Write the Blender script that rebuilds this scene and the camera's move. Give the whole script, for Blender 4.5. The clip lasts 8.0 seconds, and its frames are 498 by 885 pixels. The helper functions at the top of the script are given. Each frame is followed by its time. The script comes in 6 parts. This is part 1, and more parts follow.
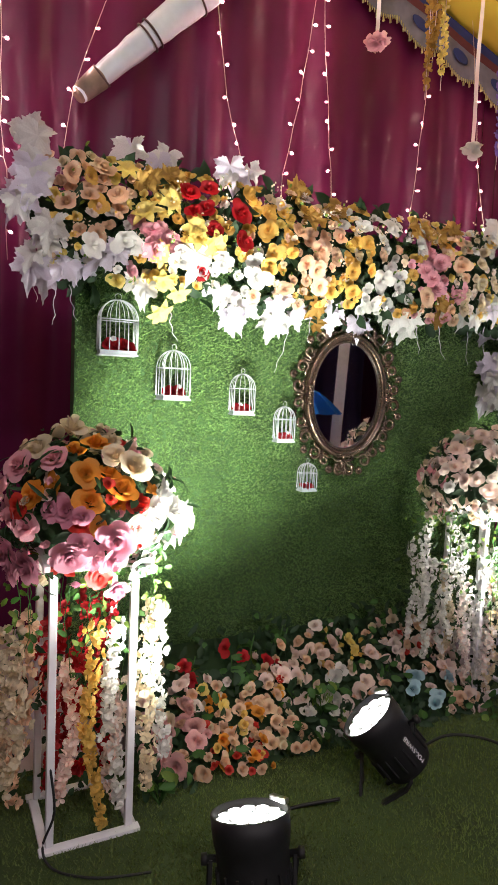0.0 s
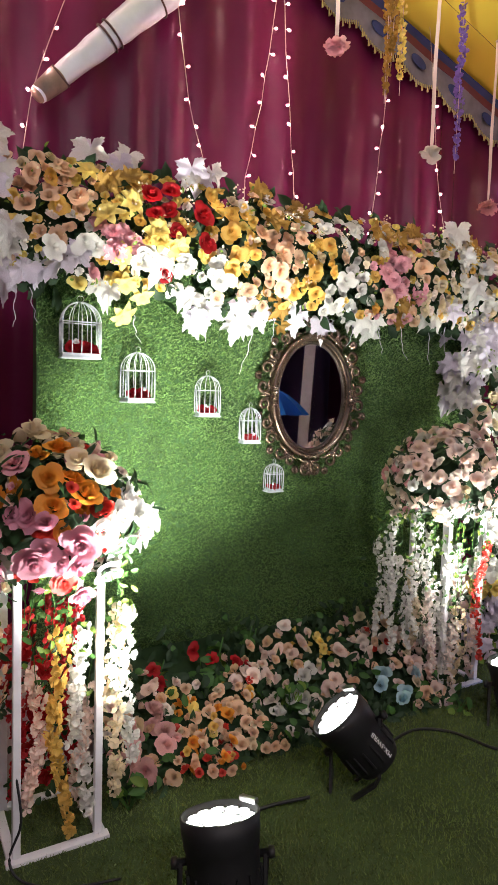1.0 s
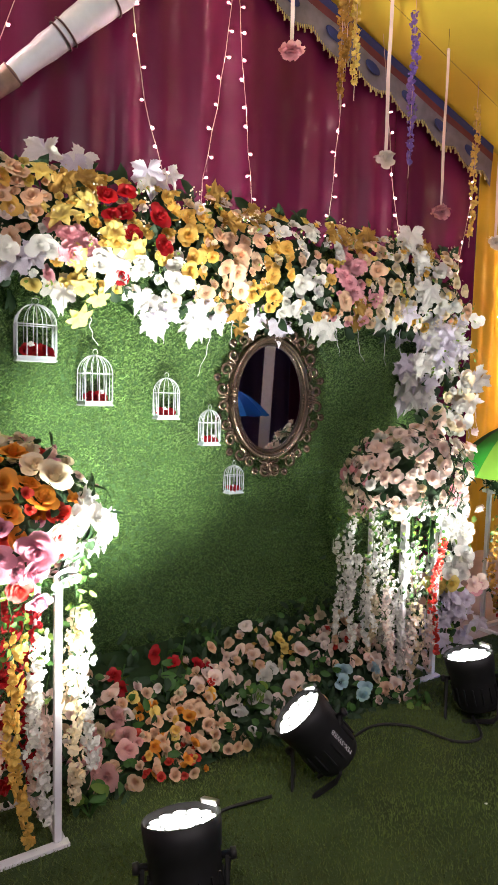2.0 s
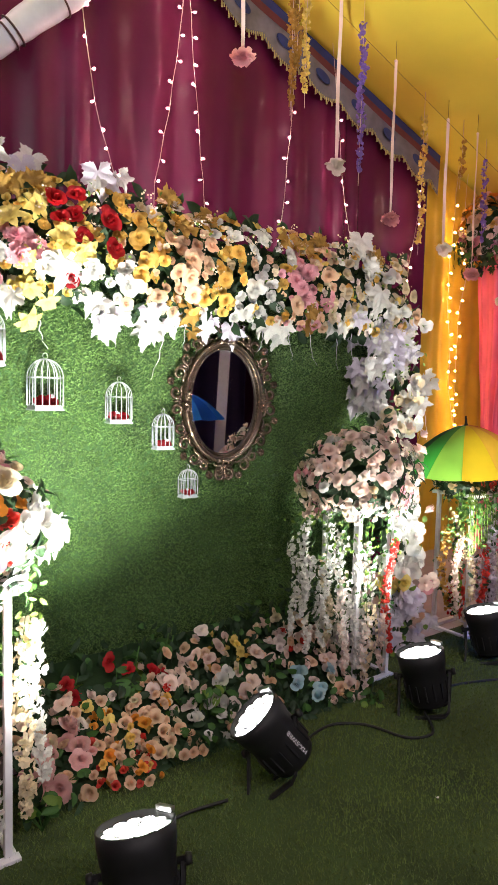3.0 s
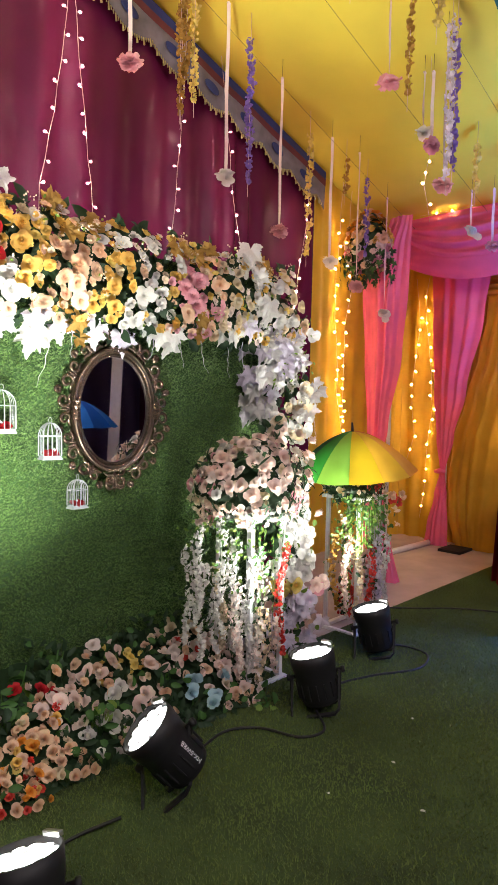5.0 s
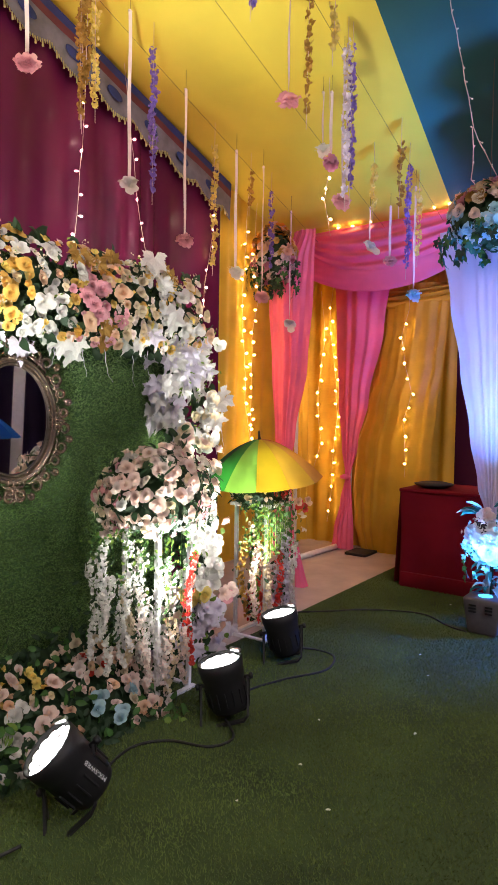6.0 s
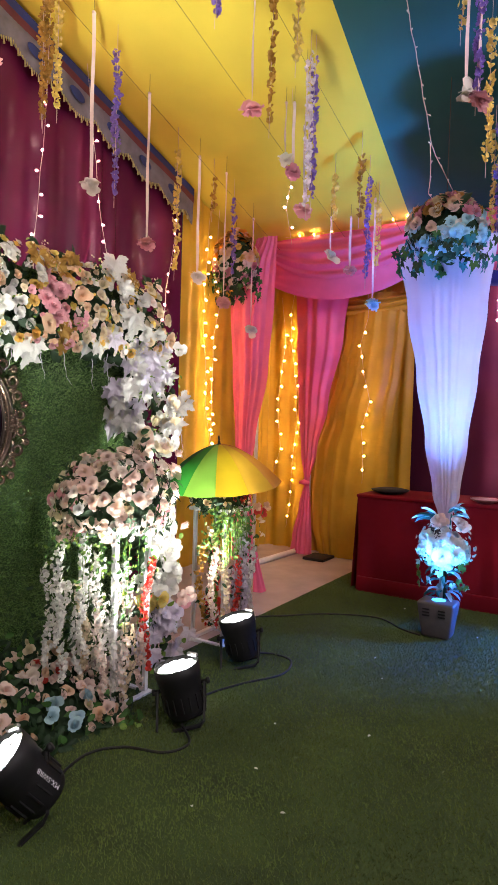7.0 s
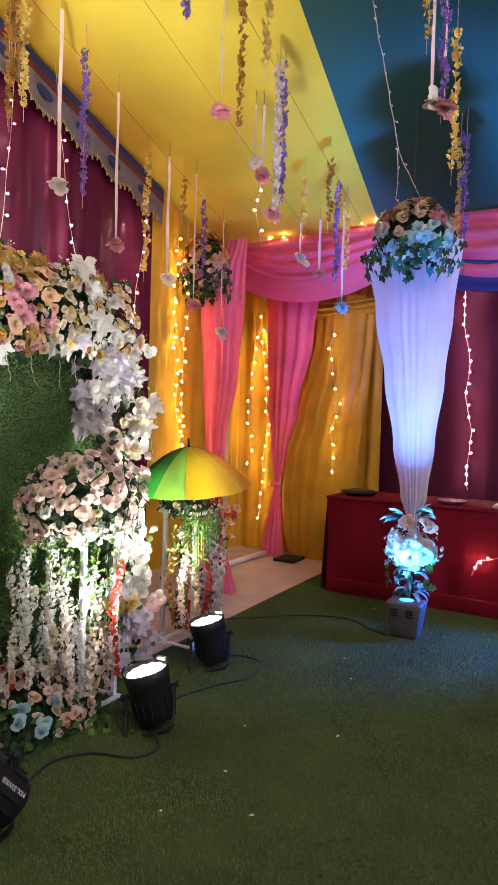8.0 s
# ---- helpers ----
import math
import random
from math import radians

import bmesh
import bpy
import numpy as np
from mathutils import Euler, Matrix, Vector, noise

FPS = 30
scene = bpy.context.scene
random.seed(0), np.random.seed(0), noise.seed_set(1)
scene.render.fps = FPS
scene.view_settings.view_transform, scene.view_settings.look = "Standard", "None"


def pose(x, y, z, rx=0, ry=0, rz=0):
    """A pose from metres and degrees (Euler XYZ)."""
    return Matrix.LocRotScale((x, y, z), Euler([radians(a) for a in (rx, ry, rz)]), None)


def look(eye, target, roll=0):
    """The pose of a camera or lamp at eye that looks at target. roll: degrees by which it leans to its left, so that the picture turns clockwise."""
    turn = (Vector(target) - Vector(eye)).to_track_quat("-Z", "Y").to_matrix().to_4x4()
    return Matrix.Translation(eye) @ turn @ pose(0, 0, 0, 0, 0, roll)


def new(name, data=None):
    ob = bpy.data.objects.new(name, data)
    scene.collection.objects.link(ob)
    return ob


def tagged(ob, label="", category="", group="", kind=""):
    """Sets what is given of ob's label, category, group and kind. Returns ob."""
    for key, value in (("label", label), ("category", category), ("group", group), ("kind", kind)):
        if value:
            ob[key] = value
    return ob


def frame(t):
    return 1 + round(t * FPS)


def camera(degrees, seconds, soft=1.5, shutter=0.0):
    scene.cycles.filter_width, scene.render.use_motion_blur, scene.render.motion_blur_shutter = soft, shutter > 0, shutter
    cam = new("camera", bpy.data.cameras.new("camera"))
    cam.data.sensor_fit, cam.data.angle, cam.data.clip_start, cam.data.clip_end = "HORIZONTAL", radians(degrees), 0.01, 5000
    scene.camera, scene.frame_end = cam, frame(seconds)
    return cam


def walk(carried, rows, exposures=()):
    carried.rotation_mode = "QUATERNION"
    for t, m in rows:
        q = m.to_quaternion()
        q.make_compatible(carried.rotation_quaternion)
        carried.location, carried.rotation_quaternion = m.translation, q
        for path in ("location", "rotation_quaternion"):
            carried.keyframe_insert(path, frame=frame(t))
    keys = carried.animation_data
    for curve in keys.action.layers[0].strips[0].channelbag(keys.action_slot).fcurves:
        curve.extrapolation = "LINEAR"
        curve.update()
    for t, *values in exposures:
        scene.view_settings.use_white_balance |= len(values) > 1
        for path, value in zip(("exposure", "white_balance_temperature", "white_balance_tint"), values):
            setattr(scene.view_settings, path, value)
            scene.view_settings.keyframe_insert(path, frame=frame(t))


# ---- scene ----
cam = camera(43.0, 8.0)
PATH = [
    (0, (0.0, -0.0, 1.488), (1.809, 3.551, 1.139), 2.54),
    (0.5, (0.004, -0.004, 1.49), (1.908, 3.498, 1.153), 2.43),
    (1, (0.009, -0.01, 1.489), (1.992, 3.448, 1.157), 1.94),
    (1.5, (0.013, -0.017, 1.496), (2.098, 3.381, 1.168), 1.74),
    (3, (0.024, -0.036, 1.495), (2.435, 3.143, 1.206), 1.39),
    (3.5, (0.028, -0.042, 1.496), (2.572, 3.033, 1.231), 1.42),
    (4, (0.032, -0.045, 1.497), (2.682, 2.94, 1.244), 1.34),
    (5.5, (0.047, -0.07, 1.507), (3.11, 2.495, 1.299), 1.15),
    (6, (0.056, -0.089, 1.508), (3.304, 2.24, 1.336), 0.90),
    (6.5, (0.055, -0.101, 1.505), (3.422, 2.053, 1.349), 1.10),
    (7, (0.046, -0.101, 1.509), (3.434, 2.021, 1.374), 1.68),
    (7.5, (0.043, -0.109, 1.516), (3.467, 1.955, 1.4), 1.65),
    (8, (0.047, -0.112, 1.517), (3.528, 1.855, 1.395), 1.70),
]
walk(cam, [(t, look(eye, target, roll)) for t, eye, target, roll in PATH], [(0, -0.08), (1.5, -0.03), (3.5, 0.02), (5.5, 0.12), (6.5, 0.20), (8, 0.12)])

# ---- light ----
world = bpy.data.worlds.new("night")
world.use_nodes = True
scene.world = world
world.node_tree.nodes["Background"].inputs[0].default_value = (1.0, 0.86, 0.78, 1)
world.node_tree.nodes["Background"].inputs[1].default_value = 0.05
scene.view_settings.exposure = 0.0
PAR = (800, 125, 215, 240)
PAR_COLOUR = (0.97, 1.0, 0.93)
BLUE_WATTS = 160
HALL_WATTS = 82


def spot(name, eye, target, watts, colour, cone, blend=0.6, size=0.06):
    lamp = bpy.data.lights.new(name, "SPOT")
    lamp.energy, lamp.color, lamp.spot_size, lamp.spot_blend, lamp.shadow_soft_size = watts, colour, radians(cone), blend, size
    ob = new(name, lamp)
    ob.matrix_world = look(eye, target)
    return ob


# ---- materials ----
def mat(name, colour, rough=0.6, metal=0.0, scale=8.0, vary=0.15, bump=0.0, bump_scale=60.0, sheen=0.0, glow=None, alpha=1.0, through_light=0.0, per_object=0.0, per_island=0.0, gloss=0.5, satin=0.0):
    m = bpy.data.materials.new(name)
    m.use_nodes = True
    nt = m.node_tree
    b = nt.nodes["Principled BSDF"]
    b.inputs["Roughness"].default_value = rough
    b.inputs["Metallic"].default_value = metal
    b.inputs["Specular IOR Level"].default_value = gloss
    if sheen:
        b.inputs["Sheen Weight"].default_value = sheen
    if satin:
        tg = nt.nodes.new("ShaderNodeTangent")
        tg.direction_type, tg.axis = "RADIAL", "Z"
        b.inputs["Anisotropic"].default_value = satin
        b.inputs["Anisotropic Rotation"].default_value = 0.25
        nt.links.new(tg.outputs[0], b.inputs["Tangent"])
    tc = nt.nodes.new("ShaderNodeTexCoord")
    n = nt.nodes.new("ShaderNodeTexNoise")
    n.inputs["Scale"].default_value = scale
    n.inputs["Detail"].default_value = 6
    nt.links.new(tc.outputs["Object"], n.inputs["Vector"])
    ramp = nt.nodes.new("ShaderNodeMapRange")
    ramp.inputs[1].default_value, ramp.inputs[2].default_value = 0.3, 0.7
    ramp.inputs[3].default_value, ramp.inputs[4].default_value = 1 - vary, 1 + vary
    nt.links.new(n.outputs["Fac"], ramp.inputs[0])
    last = ramp.outputs[0]
    if per_object:
        info = nt.nodes.new("ShaderNodeObjectInfo")
        pr = nt.nodes.new("ShaderNodeMapRange")
        pr.inputs[3].default_value, pr.inputs[4].default_value = 1 - per_object, 1 + per_object
        nt.links.new(info.outputs["Random"], pr.inputs[0])
        mu = nt.nodes.new("ShaderNodeMath")
        mu.operation = "MULTIPLY"
        nt.links.new(last, mu.inputs[0])
        nt.links.new(pr.outputs[0], mu.inputs[1])
        last = mu.outputs[0]
    if per_island:
        geo = nt.nodes.new("ShaderNodeNewGeometry")
        pr = nt.nodes.new("ShaderNodeMapRange")
        pr.inputs[3].default_value, pr.inputs[4].default_value = 1 - per_island, 1 + per_island
        nt.links.new(geo.outputs["Random Per Island"], pr.inputs[0])
        mu = nt.nodes.new("ShaderNodeMath")
        mu.operation = "MULTIPLY"
        nt.links.new(last, mu.inputs[0])
        nt.links.new(pr.outputs[0], mu.inputs[1])
        last = mu.outputs[0]
    mul = nt.nodes.new("ShaderNodeVectorMath")
    mul.operation = "SCALE"
    mul.inputs[0].default_value = colour[:3]
    nt.links.new(last, mul.inputs["Scale"])
    nt.links.new(mul.outputs[0], b.inputs["Base Color"])
    if bump:
        n2 = nt.nodes.new("ShaderNodeTexNoise")
        n2.inputs["Scale"].default_value = bump_scale
        n2.inputs["Detail"].default_value = 4
        nt.links.new(tc.outputs["Object"], n2.inputs["Vector"])
        bp = nt.nodes.new("ShaderNodeBump")
        bp.inputs["Strength"].default_value = bump
        bp.inputs["Distance"].default_value = 0.01
        nt.links.new(n2.outputs["Fac"], bp.inputs["Height"])
        nt.links.new(bp.outputs[0], b.inputs["Normal"])
    if glow:
        b.inputs["Emission Color"].default_value = (*glow[:3], 1)
        b.inputs["Emission Strength"].default_value = glow[3]
    if through_light:
        tl = nt.nodes.new("ShaderNodeBsdfTranslucent")
        nt.links.new(mul.outputs[0], tl.inputs["Color"])
        mix = nt.nodes.new("ShaderNodeMixShader")
        mix.inputs[0].default_value = through_light
        out = nt.nodes["Material Output"]
        nt.links.new(b.outputs[0], mix.inputs[1])
        nt.links.new(tl.outputs[0], mix.inputs[2])
        nt.links.new(mix.outputs[0], out.inputs[0])
    return m


M_TURF_BACK = mat("turf_backing", (0.03, 0.075, 0.018), 0.9, scale=5, vary=0.25, bump=0.6, bump_scale=120)
M_TURF = mat("turf_blades", (0.165, 0.275, 0.080), 0.42, scale=4, vary=0.2, per_island=0.6, through_light=0.25)
M_CARPET = mat("carpet", (0.036, 0.060, 0.012), 0.95, scale=2.5, vary=0.35, bump=0.5, bump_scale=160)
M_PILE = mat("carpet_pile", (0.092, 0.132, 0.028), 0.8, scale=1.1, vary=0.38, per_island=0.25)
M_TILE = mat("pale_floor", (0.42, 0.34, 0.35), 0.55, scale=4, vary=0.15, bump=0.1, bump_scale=40)
M_MAROON = mat("maroon_cloth", (0.094, 0.010, 0.043), 0.26, scale=2, vary=0.14, bump=0.05, bump_scale=500, gloss=0.15, satin=0.7)
M_YELLOW = mat("yellow_cloth", (0.64, 0.39, 0.03), 0.5, scale=3, vary=0.15, bump=0.12, bump_scale=500, through_light=0.2)
M_PINK = mat("pink_cloth", (0.88, 0.17, 0.34), 0.5, scale=3, vary=0.12, bump=0.08, bump_scale=500, through_light=0.25)
M_WHITE_CLOTH = mat("white_cloth", (0.64, 0.57, 0.73), 0.55, scale=3, vary=0.08, bump=0.08, bump_scale=500, through_light=0.3)
# maroon cloth again, darkened in base colour for the dim end wall
M_MAROON_SHADED = mat("maroon_cloth_shaded", (0.06, 0.008, 0.03), 0.6, scale=2, vary=0.12, bump=0.1, bump_scale=500, gloss=0.15)
M_RED_CLOTH = mat("red_cloth", (0.18, 0.006, 0.016), 0.7, scale=3, vary=0.15, bump=0.1, bump_scale=500, gloss=0.12)
M_ROOF_YELLOW = mat("yellow_roof_cloth", (0.72, 0.57, 0.055), 0.7, scale=1.2, vary=0.1, bump=0.1, bump_scale=300)
M_ROOF_GREEN = mat("teal_roof_cloth", (0.003, 0.098, 0.105), 0.7, scale=1.5, vary=0.12, bump=0.1, bump_scale=300)
M_WHITE_PAINT = mat("white_paint", (0.78, 0.76, 0.78), 0.4, scale=20, vary=0.06)
M_BLACK = mat("black_plastic", (0.007, 0.007, 0.008), 0.6, scale=30, vary=0.25, bump=0.05, bump_scale=300)
M_CAGE = mat("cage_paint", (0.46, 0.48, 0.50), 0.4, scale=20, vary=0.08)
M_NAVY = mat("navy_cloth", (0.045, 0.03, 0.12), 0.6, scale=2, vary=0.15, bump=0.06, bump_scale=500)
M_GREY = mat("grey_plastic", (0.09, 0.08, 0.085), 0.45, scale=30, vary=0.1)
M_CHROME = mat("worn_steel", (0.6, 0.6, 0.6), 0.3, metal=1.0, scale=30)
M_LED = mat("led_white", (0.9, 0.9, 0.9), 0.3, glow=(1.0, 0.98, 0.94, 40.0))
M_BULB = mat("warm_bulb", (0.9, 0.8, 0.8), 0.3, glow=(1.0, 0.60, 0.56, 260.0))
M_BULB_GOLD = mat("gold_bulb", (0.9, 0.8, 0.6), 0.3, glow=(1.0, 0.60, 0.22, 95.0))
M_BULB_OFF = mat("unlit_bulb", (0.75, 0.72, 0.68), 0.2)
M_TUBE = mat("lamp_tube", (0.9, 0.9, 0.9), 0.3, glow=(1.0, 0.93, 0.88, 8.0))
M_WIRE = mat("pale_wire", (0.70, 0.52, 0.48), 0.5)
M_CORD = mat("dark_cord", (0.05, 0.045, 0.03), 0.7)
M_BRONZE = mat("bronze", (0.21, 0.145, 0.105), 0.24, metal=0.9, scale=25, vary=0.35, bump=0.1, bump_scale=90)
M_BRONZE_DARK = mat("dark_bronze", (0.05, 0.035, 0.03), 0.35, metal=0.8, scale=25, vary=0.3)
M_MIRROR = mat("mirror_glass", (0.86, 0.86, 0.9), 0.02, metal=1.0, vary=0.0)
M_BLUE_PRINT = mat("blue_print_cloth", (0.02, 0.035, 0.16), 0.65, scale=6, vary=0.2)
M_LILAC_PRINT = mat("lilac_print_cloth", (0.17, 0.16, 0.22), 0.65, scale=9, vary=0.25)
M_MAROON_PRINT = mat("maroon_print_cloth", (0.13, 0.025, 0.04), 0.65, scale=6, vary=0.2)
M_FRINGE = mat("gold_fringe", (0.42, 0.36, 0.16), 0.6, scale=20, vary=0.2)
M_RIBBON = mat("pink_ribbon", (0.78, 0.60, 0.58), 0.5, scale=10, vary=0.1)
M_TIE = mat("tie_cord", (0.10, 0.06, 0.06), 0.7)


def petal_mat(name, colour, through_light=0.42, rough=0.6):
    return mat(name, colour, rough, scale=30, vary=0.12, bump=0.1, bump_scale=150, through_light=through_light, per_object=0.14, per_island=0.16)


P = {
    "white": petal_mat("petal_white", (0.80, 0.78, 0.74)),
    "cream": petal_mat("petal_cream", (0.82, 0.70, 0.50)),
    "peach": petal_mat("petal_peach", (0.86, 0.60, 0.41)),
    "blush": petal_mat("petal_blush", (0.92, 0.74, 0.66)),
    "shell": petal_mat("petal_shell", (0.92, 0.81, 0.75)),
    "pink": petal_mat("petal_pink", (0.82, 0.42, 0.47)),
    "rosy": petal_mat("petal_rosy", (0.80, 0.47, 0.45)),
    "mauve": petal_mat("petal_mauve", (0.66, 0.29, 0.38)),
    "red": petal_mat("petal_red", (0.52, 0.012, 0.02)),
    "coral": petal_mat("petal_coral", (0.75, 0.07, 0.05)),
    "yellow": petal_mat("petal_yellow", (0.84, 0.56, 0.14)),
    "lemon": petal_mat("petal_lemon", (0.84, 0.67, 0.20)),
    "orange": petal_mat("petal_orange", (0.84, 0.36, 0.045)),
    "gold": petal_mat("leaf_gold", (0.44, 0.25, 0.05)),
    "lilac": petal_mat("leaf_lilac", (0.76, 0.70, 0.80)),
    "blue": petal_mat("petal_blue", (0.46, 0.67, 0.74)),
    "cyan": petal_mat("petal_cyan", (0.50, 0.76, 0.84)),
    "purple": petal_mat("petal_purple", (0.26, 0.17, 0.58)),
    "green": petal_mat("leaf_green", (0.06, 0.16, 0.03)),
    "lime": petal_mat("leaf_lime", (0.17, 0.28, 0.04)),
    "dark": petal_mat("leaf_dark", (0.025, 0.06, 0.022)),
    # green leaf with the blue lamps' tint put into its colour
    "teal": petal_mat("leaf_teal", (0.03, 0.22, 0.22)),
}


# ---- building helpers ----
def part(name, bm, material, parent=None, label="", smooth=True):
    me = bpy.data.meshes.new(name)
    bm.to_mesh(me)
    bm.free()
    me.materials.append(material)
    if smooth:
        for p in me.polygons:
            p.use_smooth = True
    ob = new(name, me)
    if parent:
        ob.parent = parent
    if label:
        ob["label"] = label
    return ob


def thing(name, m, label, category, group="", kind=""):
    ob = new(name)
    ob.empty_display_size = 0.1
    ob.matrix_world = m
    return tagged(ob, label, category, group, kind)


def box(bm, x0, x1, y0, y1, z0, z1, bevel=0.0):
    r = bmesh.ops.create_cube(bm, size=1)
    vs = r["verts"]
    for v in vs:
        v.co = Vector(((x0 + x1) / 2 + v.co.x * (x1 - x0), (y0 + y1) / 2 + v.co.y * (y1 - y0), (z0 + z1) / 2 + v.co.z * (z1 - z0)))
    if bevel:
        es = list({e for v in vs for e in v.link_edges})
        bmesh.ops.bevel(bm, geom=es, offset=bevel, segments=2, affect="EDGES", profile=0.5)
    return bm


def tube(bm, path, radius, sides=8, cap=True):
    """A tube along points; radius a number or one for each point."""
    rings = []
    n = len(path)
    pts = [Vector(p) for p in path]
    up = Vector((0.13, 0.31, 0.94))
    for i, p in enumerate(pts):
        d = (pts[min(i + 1, n - 1)] - pts[max(i - 1, 0)]).normalized()
        a = d.cross(up)
        if a.length < 0.05:
            a = d.cross(Vector((1, 0, 0)))
        a.normalize()
        b = d.cross(a)
        r = radius[i] if isinstance(radius, (list, tuple)) else radius
        rings.append([bm.verts.new(p + (a * math.cos(6.2832 * k / sides) + b * math.sin(6.2832 * k / sides)) * r) for k in range(sides)])
    for r0, r1 in zip(rings, rings[1:]):
        for k in range(sides):
            bm.faces.new((r0[k], r0[(k + 1) % sides], r1[(k + 1) % sides], r1[k]))
    if cap:
        bm.faces.new(rings[0][::-1])
        bm.faces.new(rings[-1])
    return bm


def sheet(bm, f, nu, nv, thick=0.0):
    """A grid of f(u, v), u and v from 0 to 1."""
    vs = [[bm.verts.new(f(i / nu, j / nv)) for j in range(nv + 1)] for i in range(nu + 1)]
    for i in range(nu):
        for j in range(nv):
            bm.faces.new((vs[i][j], vs[i + 1][j], vs[i + 1][j + 1], vs[i][j + 1]))
    return bm


def roof_z(x):
    return 5.35 - 0.3 * x


def curtain(name, a, b, bottom, top, material, folds, depth, label, seed=0, category="curtain"):
    """A hanging cloth from a to b in plan, with folds."""
    a, b = Vector(a), Vector(b)
    run = (b - a)
    length = run.length
    side = Vector((-run.y, run.x)).normalized()

    def f(u, v):
        p = a + run * u
        s = noise.noise(Vector((u * folds * 0.35, v * 0.6, seed * 7.3))) * 2.2
        w = math.sin(u * folds * 6.2832 + s * 2.5) * 0.6 + noise.noise(Vector((u * folds * 1.7, v * 0.9, seed + 3.1))) * 0.8
        w *= 0.25 + 1.1 * abs(noise.noise(Vector((p.x * 0.9 + p.y * 0.9, v * 0.3, seed + 9.7))))
        d = depth * w * (0.55 + 0.45 * v if v < 1 else 1)
        zt = top(p.x) if callable(top) else top
        zz = zt + (bottom - zt) * v
        q = p + side * d
        return Vector((q.x, q.y, zz))

    bm = sheet(bmesh.new(), f, int(max(24, folds * 10)), 24)
    ob = part(name, bm, material)
    return tagged(ob, label, category, kind="structure")


# ---- setting ----
bm = bmesh.new()
box(bm, -4, 7.2, -6.2, 4.3, -0.1, 0)
tagged(part("floor", bm, M_TILE, smooth=False), "pale pinkish grey hard floor of the tent", "floor", kind="structure")
bm = bmesh.new()
box(bm, -3.9, 7.0, -6.1, 2.37, 0.001, 0.010)
tagged(part("carpet", bm, M_CARPET, smooth=False), "dark green grass carpet with scattered white petals", "carpet", kind="structure")
curtain("wall_north", (-3.5, 3.86), (5.0, 3.86), 0.0, lambda x: roof_z(x) - 0.02, M_MAROON, 30, 0.085, "deep maroon pleated cloth wall of the tent", 1)
curtain("wall_north_amber", (5.0, 3.84), (6.75, 3.84), 0.0, lambda x: roof_z(x) - 0.02, M_YELLOW, 9, 0.05, "amber yellow pleated cloth wall hung with fairy lights", 2)
curtain("wall_east_amber", (6.78, 3.86), (6.78, 2.05), 0.0, 3.33, M_YELLOW, 9, 0.06, "amber yellow curtain at the end of the tent", 3)
# this end's dimness is painted into the cloth colour
curtain("wall_east", (6.9, 3.9), (6.9, -6.1), 0.0, 3.33, M_MAROON_SHADED, 24, 0.05, "maroon cloth wall behind the red table, shade put into its colour", 4)
curtain("wall_west", (-3.5, -6.1), (-3.5, 3.86), 0.0, 6.4, M_MAROON, 24, 0.05, "maroon cloth wall at the far side", 5)
curtain("wall_south", (6.9, -6.1), (-3.5, -6.1), 0.0, lambda x: roof_z(x), M_NAVY, 24, 0.05, "dark navy cloth wall closing the tent", 6)


def roof(name, y0, y1, y0b, y1b, material, label):
    def f(u, v):
        x = -3.6 + u * 10.6
        ya, yb = y0 + (y0b - y0) * u, y1 + (y1b - y1) * u
        y = ya + (yb - ya) * v
        wave = 0.05 * noise.noise(Vector((x * 0.9, y * 0.6, 2))) + 0.018 * noise.noise(Vector((x * 4.1, y * 0.8, 5))) + 0.010 * noise.noise(Vector((x * 9.0, y * 1.4, 8)))
        return Vector((x, y, roof_z(x) + wave * min(1, 4 * (1 - v), 4 * v)))

    bm = sheet(bmesh.new(), f, 220, 60)
    return tagged(part(name, bm, material), label, "ceiling", kind="structure")


roof("ceiling", 1.05, 4.0, 2.0, 4.0, M_ROOF_YELLOW, "bright yellow cloth ceiling panel of the tent")
roof("ceiling_teal", -6.3, 1.05, -6.3, 2.0, M_ROOF_GREEN, "dark teal cloth ceiling panel of the tent")


# ---- grass pile ----
def blades(name, base, up, side, height, width, lean, material, parent=None, seed=1):
    """One joined mesh of thin blades, on the points base, that stand along up."""
    rng = np.random.default_rng(seed)
    n = len(base)
    h = height * rng.uniform(0.6, 1.25, (n, 1))
    ang = rng.uniform(0, 2 * np.pi, n)
    up, side = np.array(up, float), np.array(side, float)
    other = np.cross(up, side)
    across = np.cos(ang)[:, None] * side + np.sin(ang)[:, None] * other
    tip_dir = up + lean * (np.cos(ang * 3.7)[:, None] * side + np.sin(ang * 5.3)[:, None] * other)
    w = width * rng.uniform(0.7, 1.3, (n, 1))
    co = np.stack([base - across * w, base + across * w, base + tip_dir * h], 1).reshape(-1, 3)
    me = bpy.data.meshes.new(name)
    me.vertices.add(3 * n)
    me.vertices.foreach_set("co", co.ravel())
    me.loops.add(3 * n)
    me.loops.foreach_set("vertex_index", np.arange(3 * n))
    me.polygons.add(n)
    me.polygons.foreach_set("loop_start", np.arange(0, 3 * n, 3))
    me.update()
    me.materials.append(material)
    ob = new(name, me)
    if parent:
        ob.parent = parent
    return tagged(ob, kind="stuff")


rng = np.random.default_rng(4)
n = 300000
pts = np.stack([rng.uniform(0.2, 7.0, n), rng.uniform(-0.6, 2.36, n), np.full(n, 0.01)], 1)
tagged(blades("carpet_pile", pts, (0, 0, 1), (1, 0, 0), 0.012, 0.0022, 0.8, M_PILE, None, 5), "short dark green pile of the grass carpet", "carpet pile")

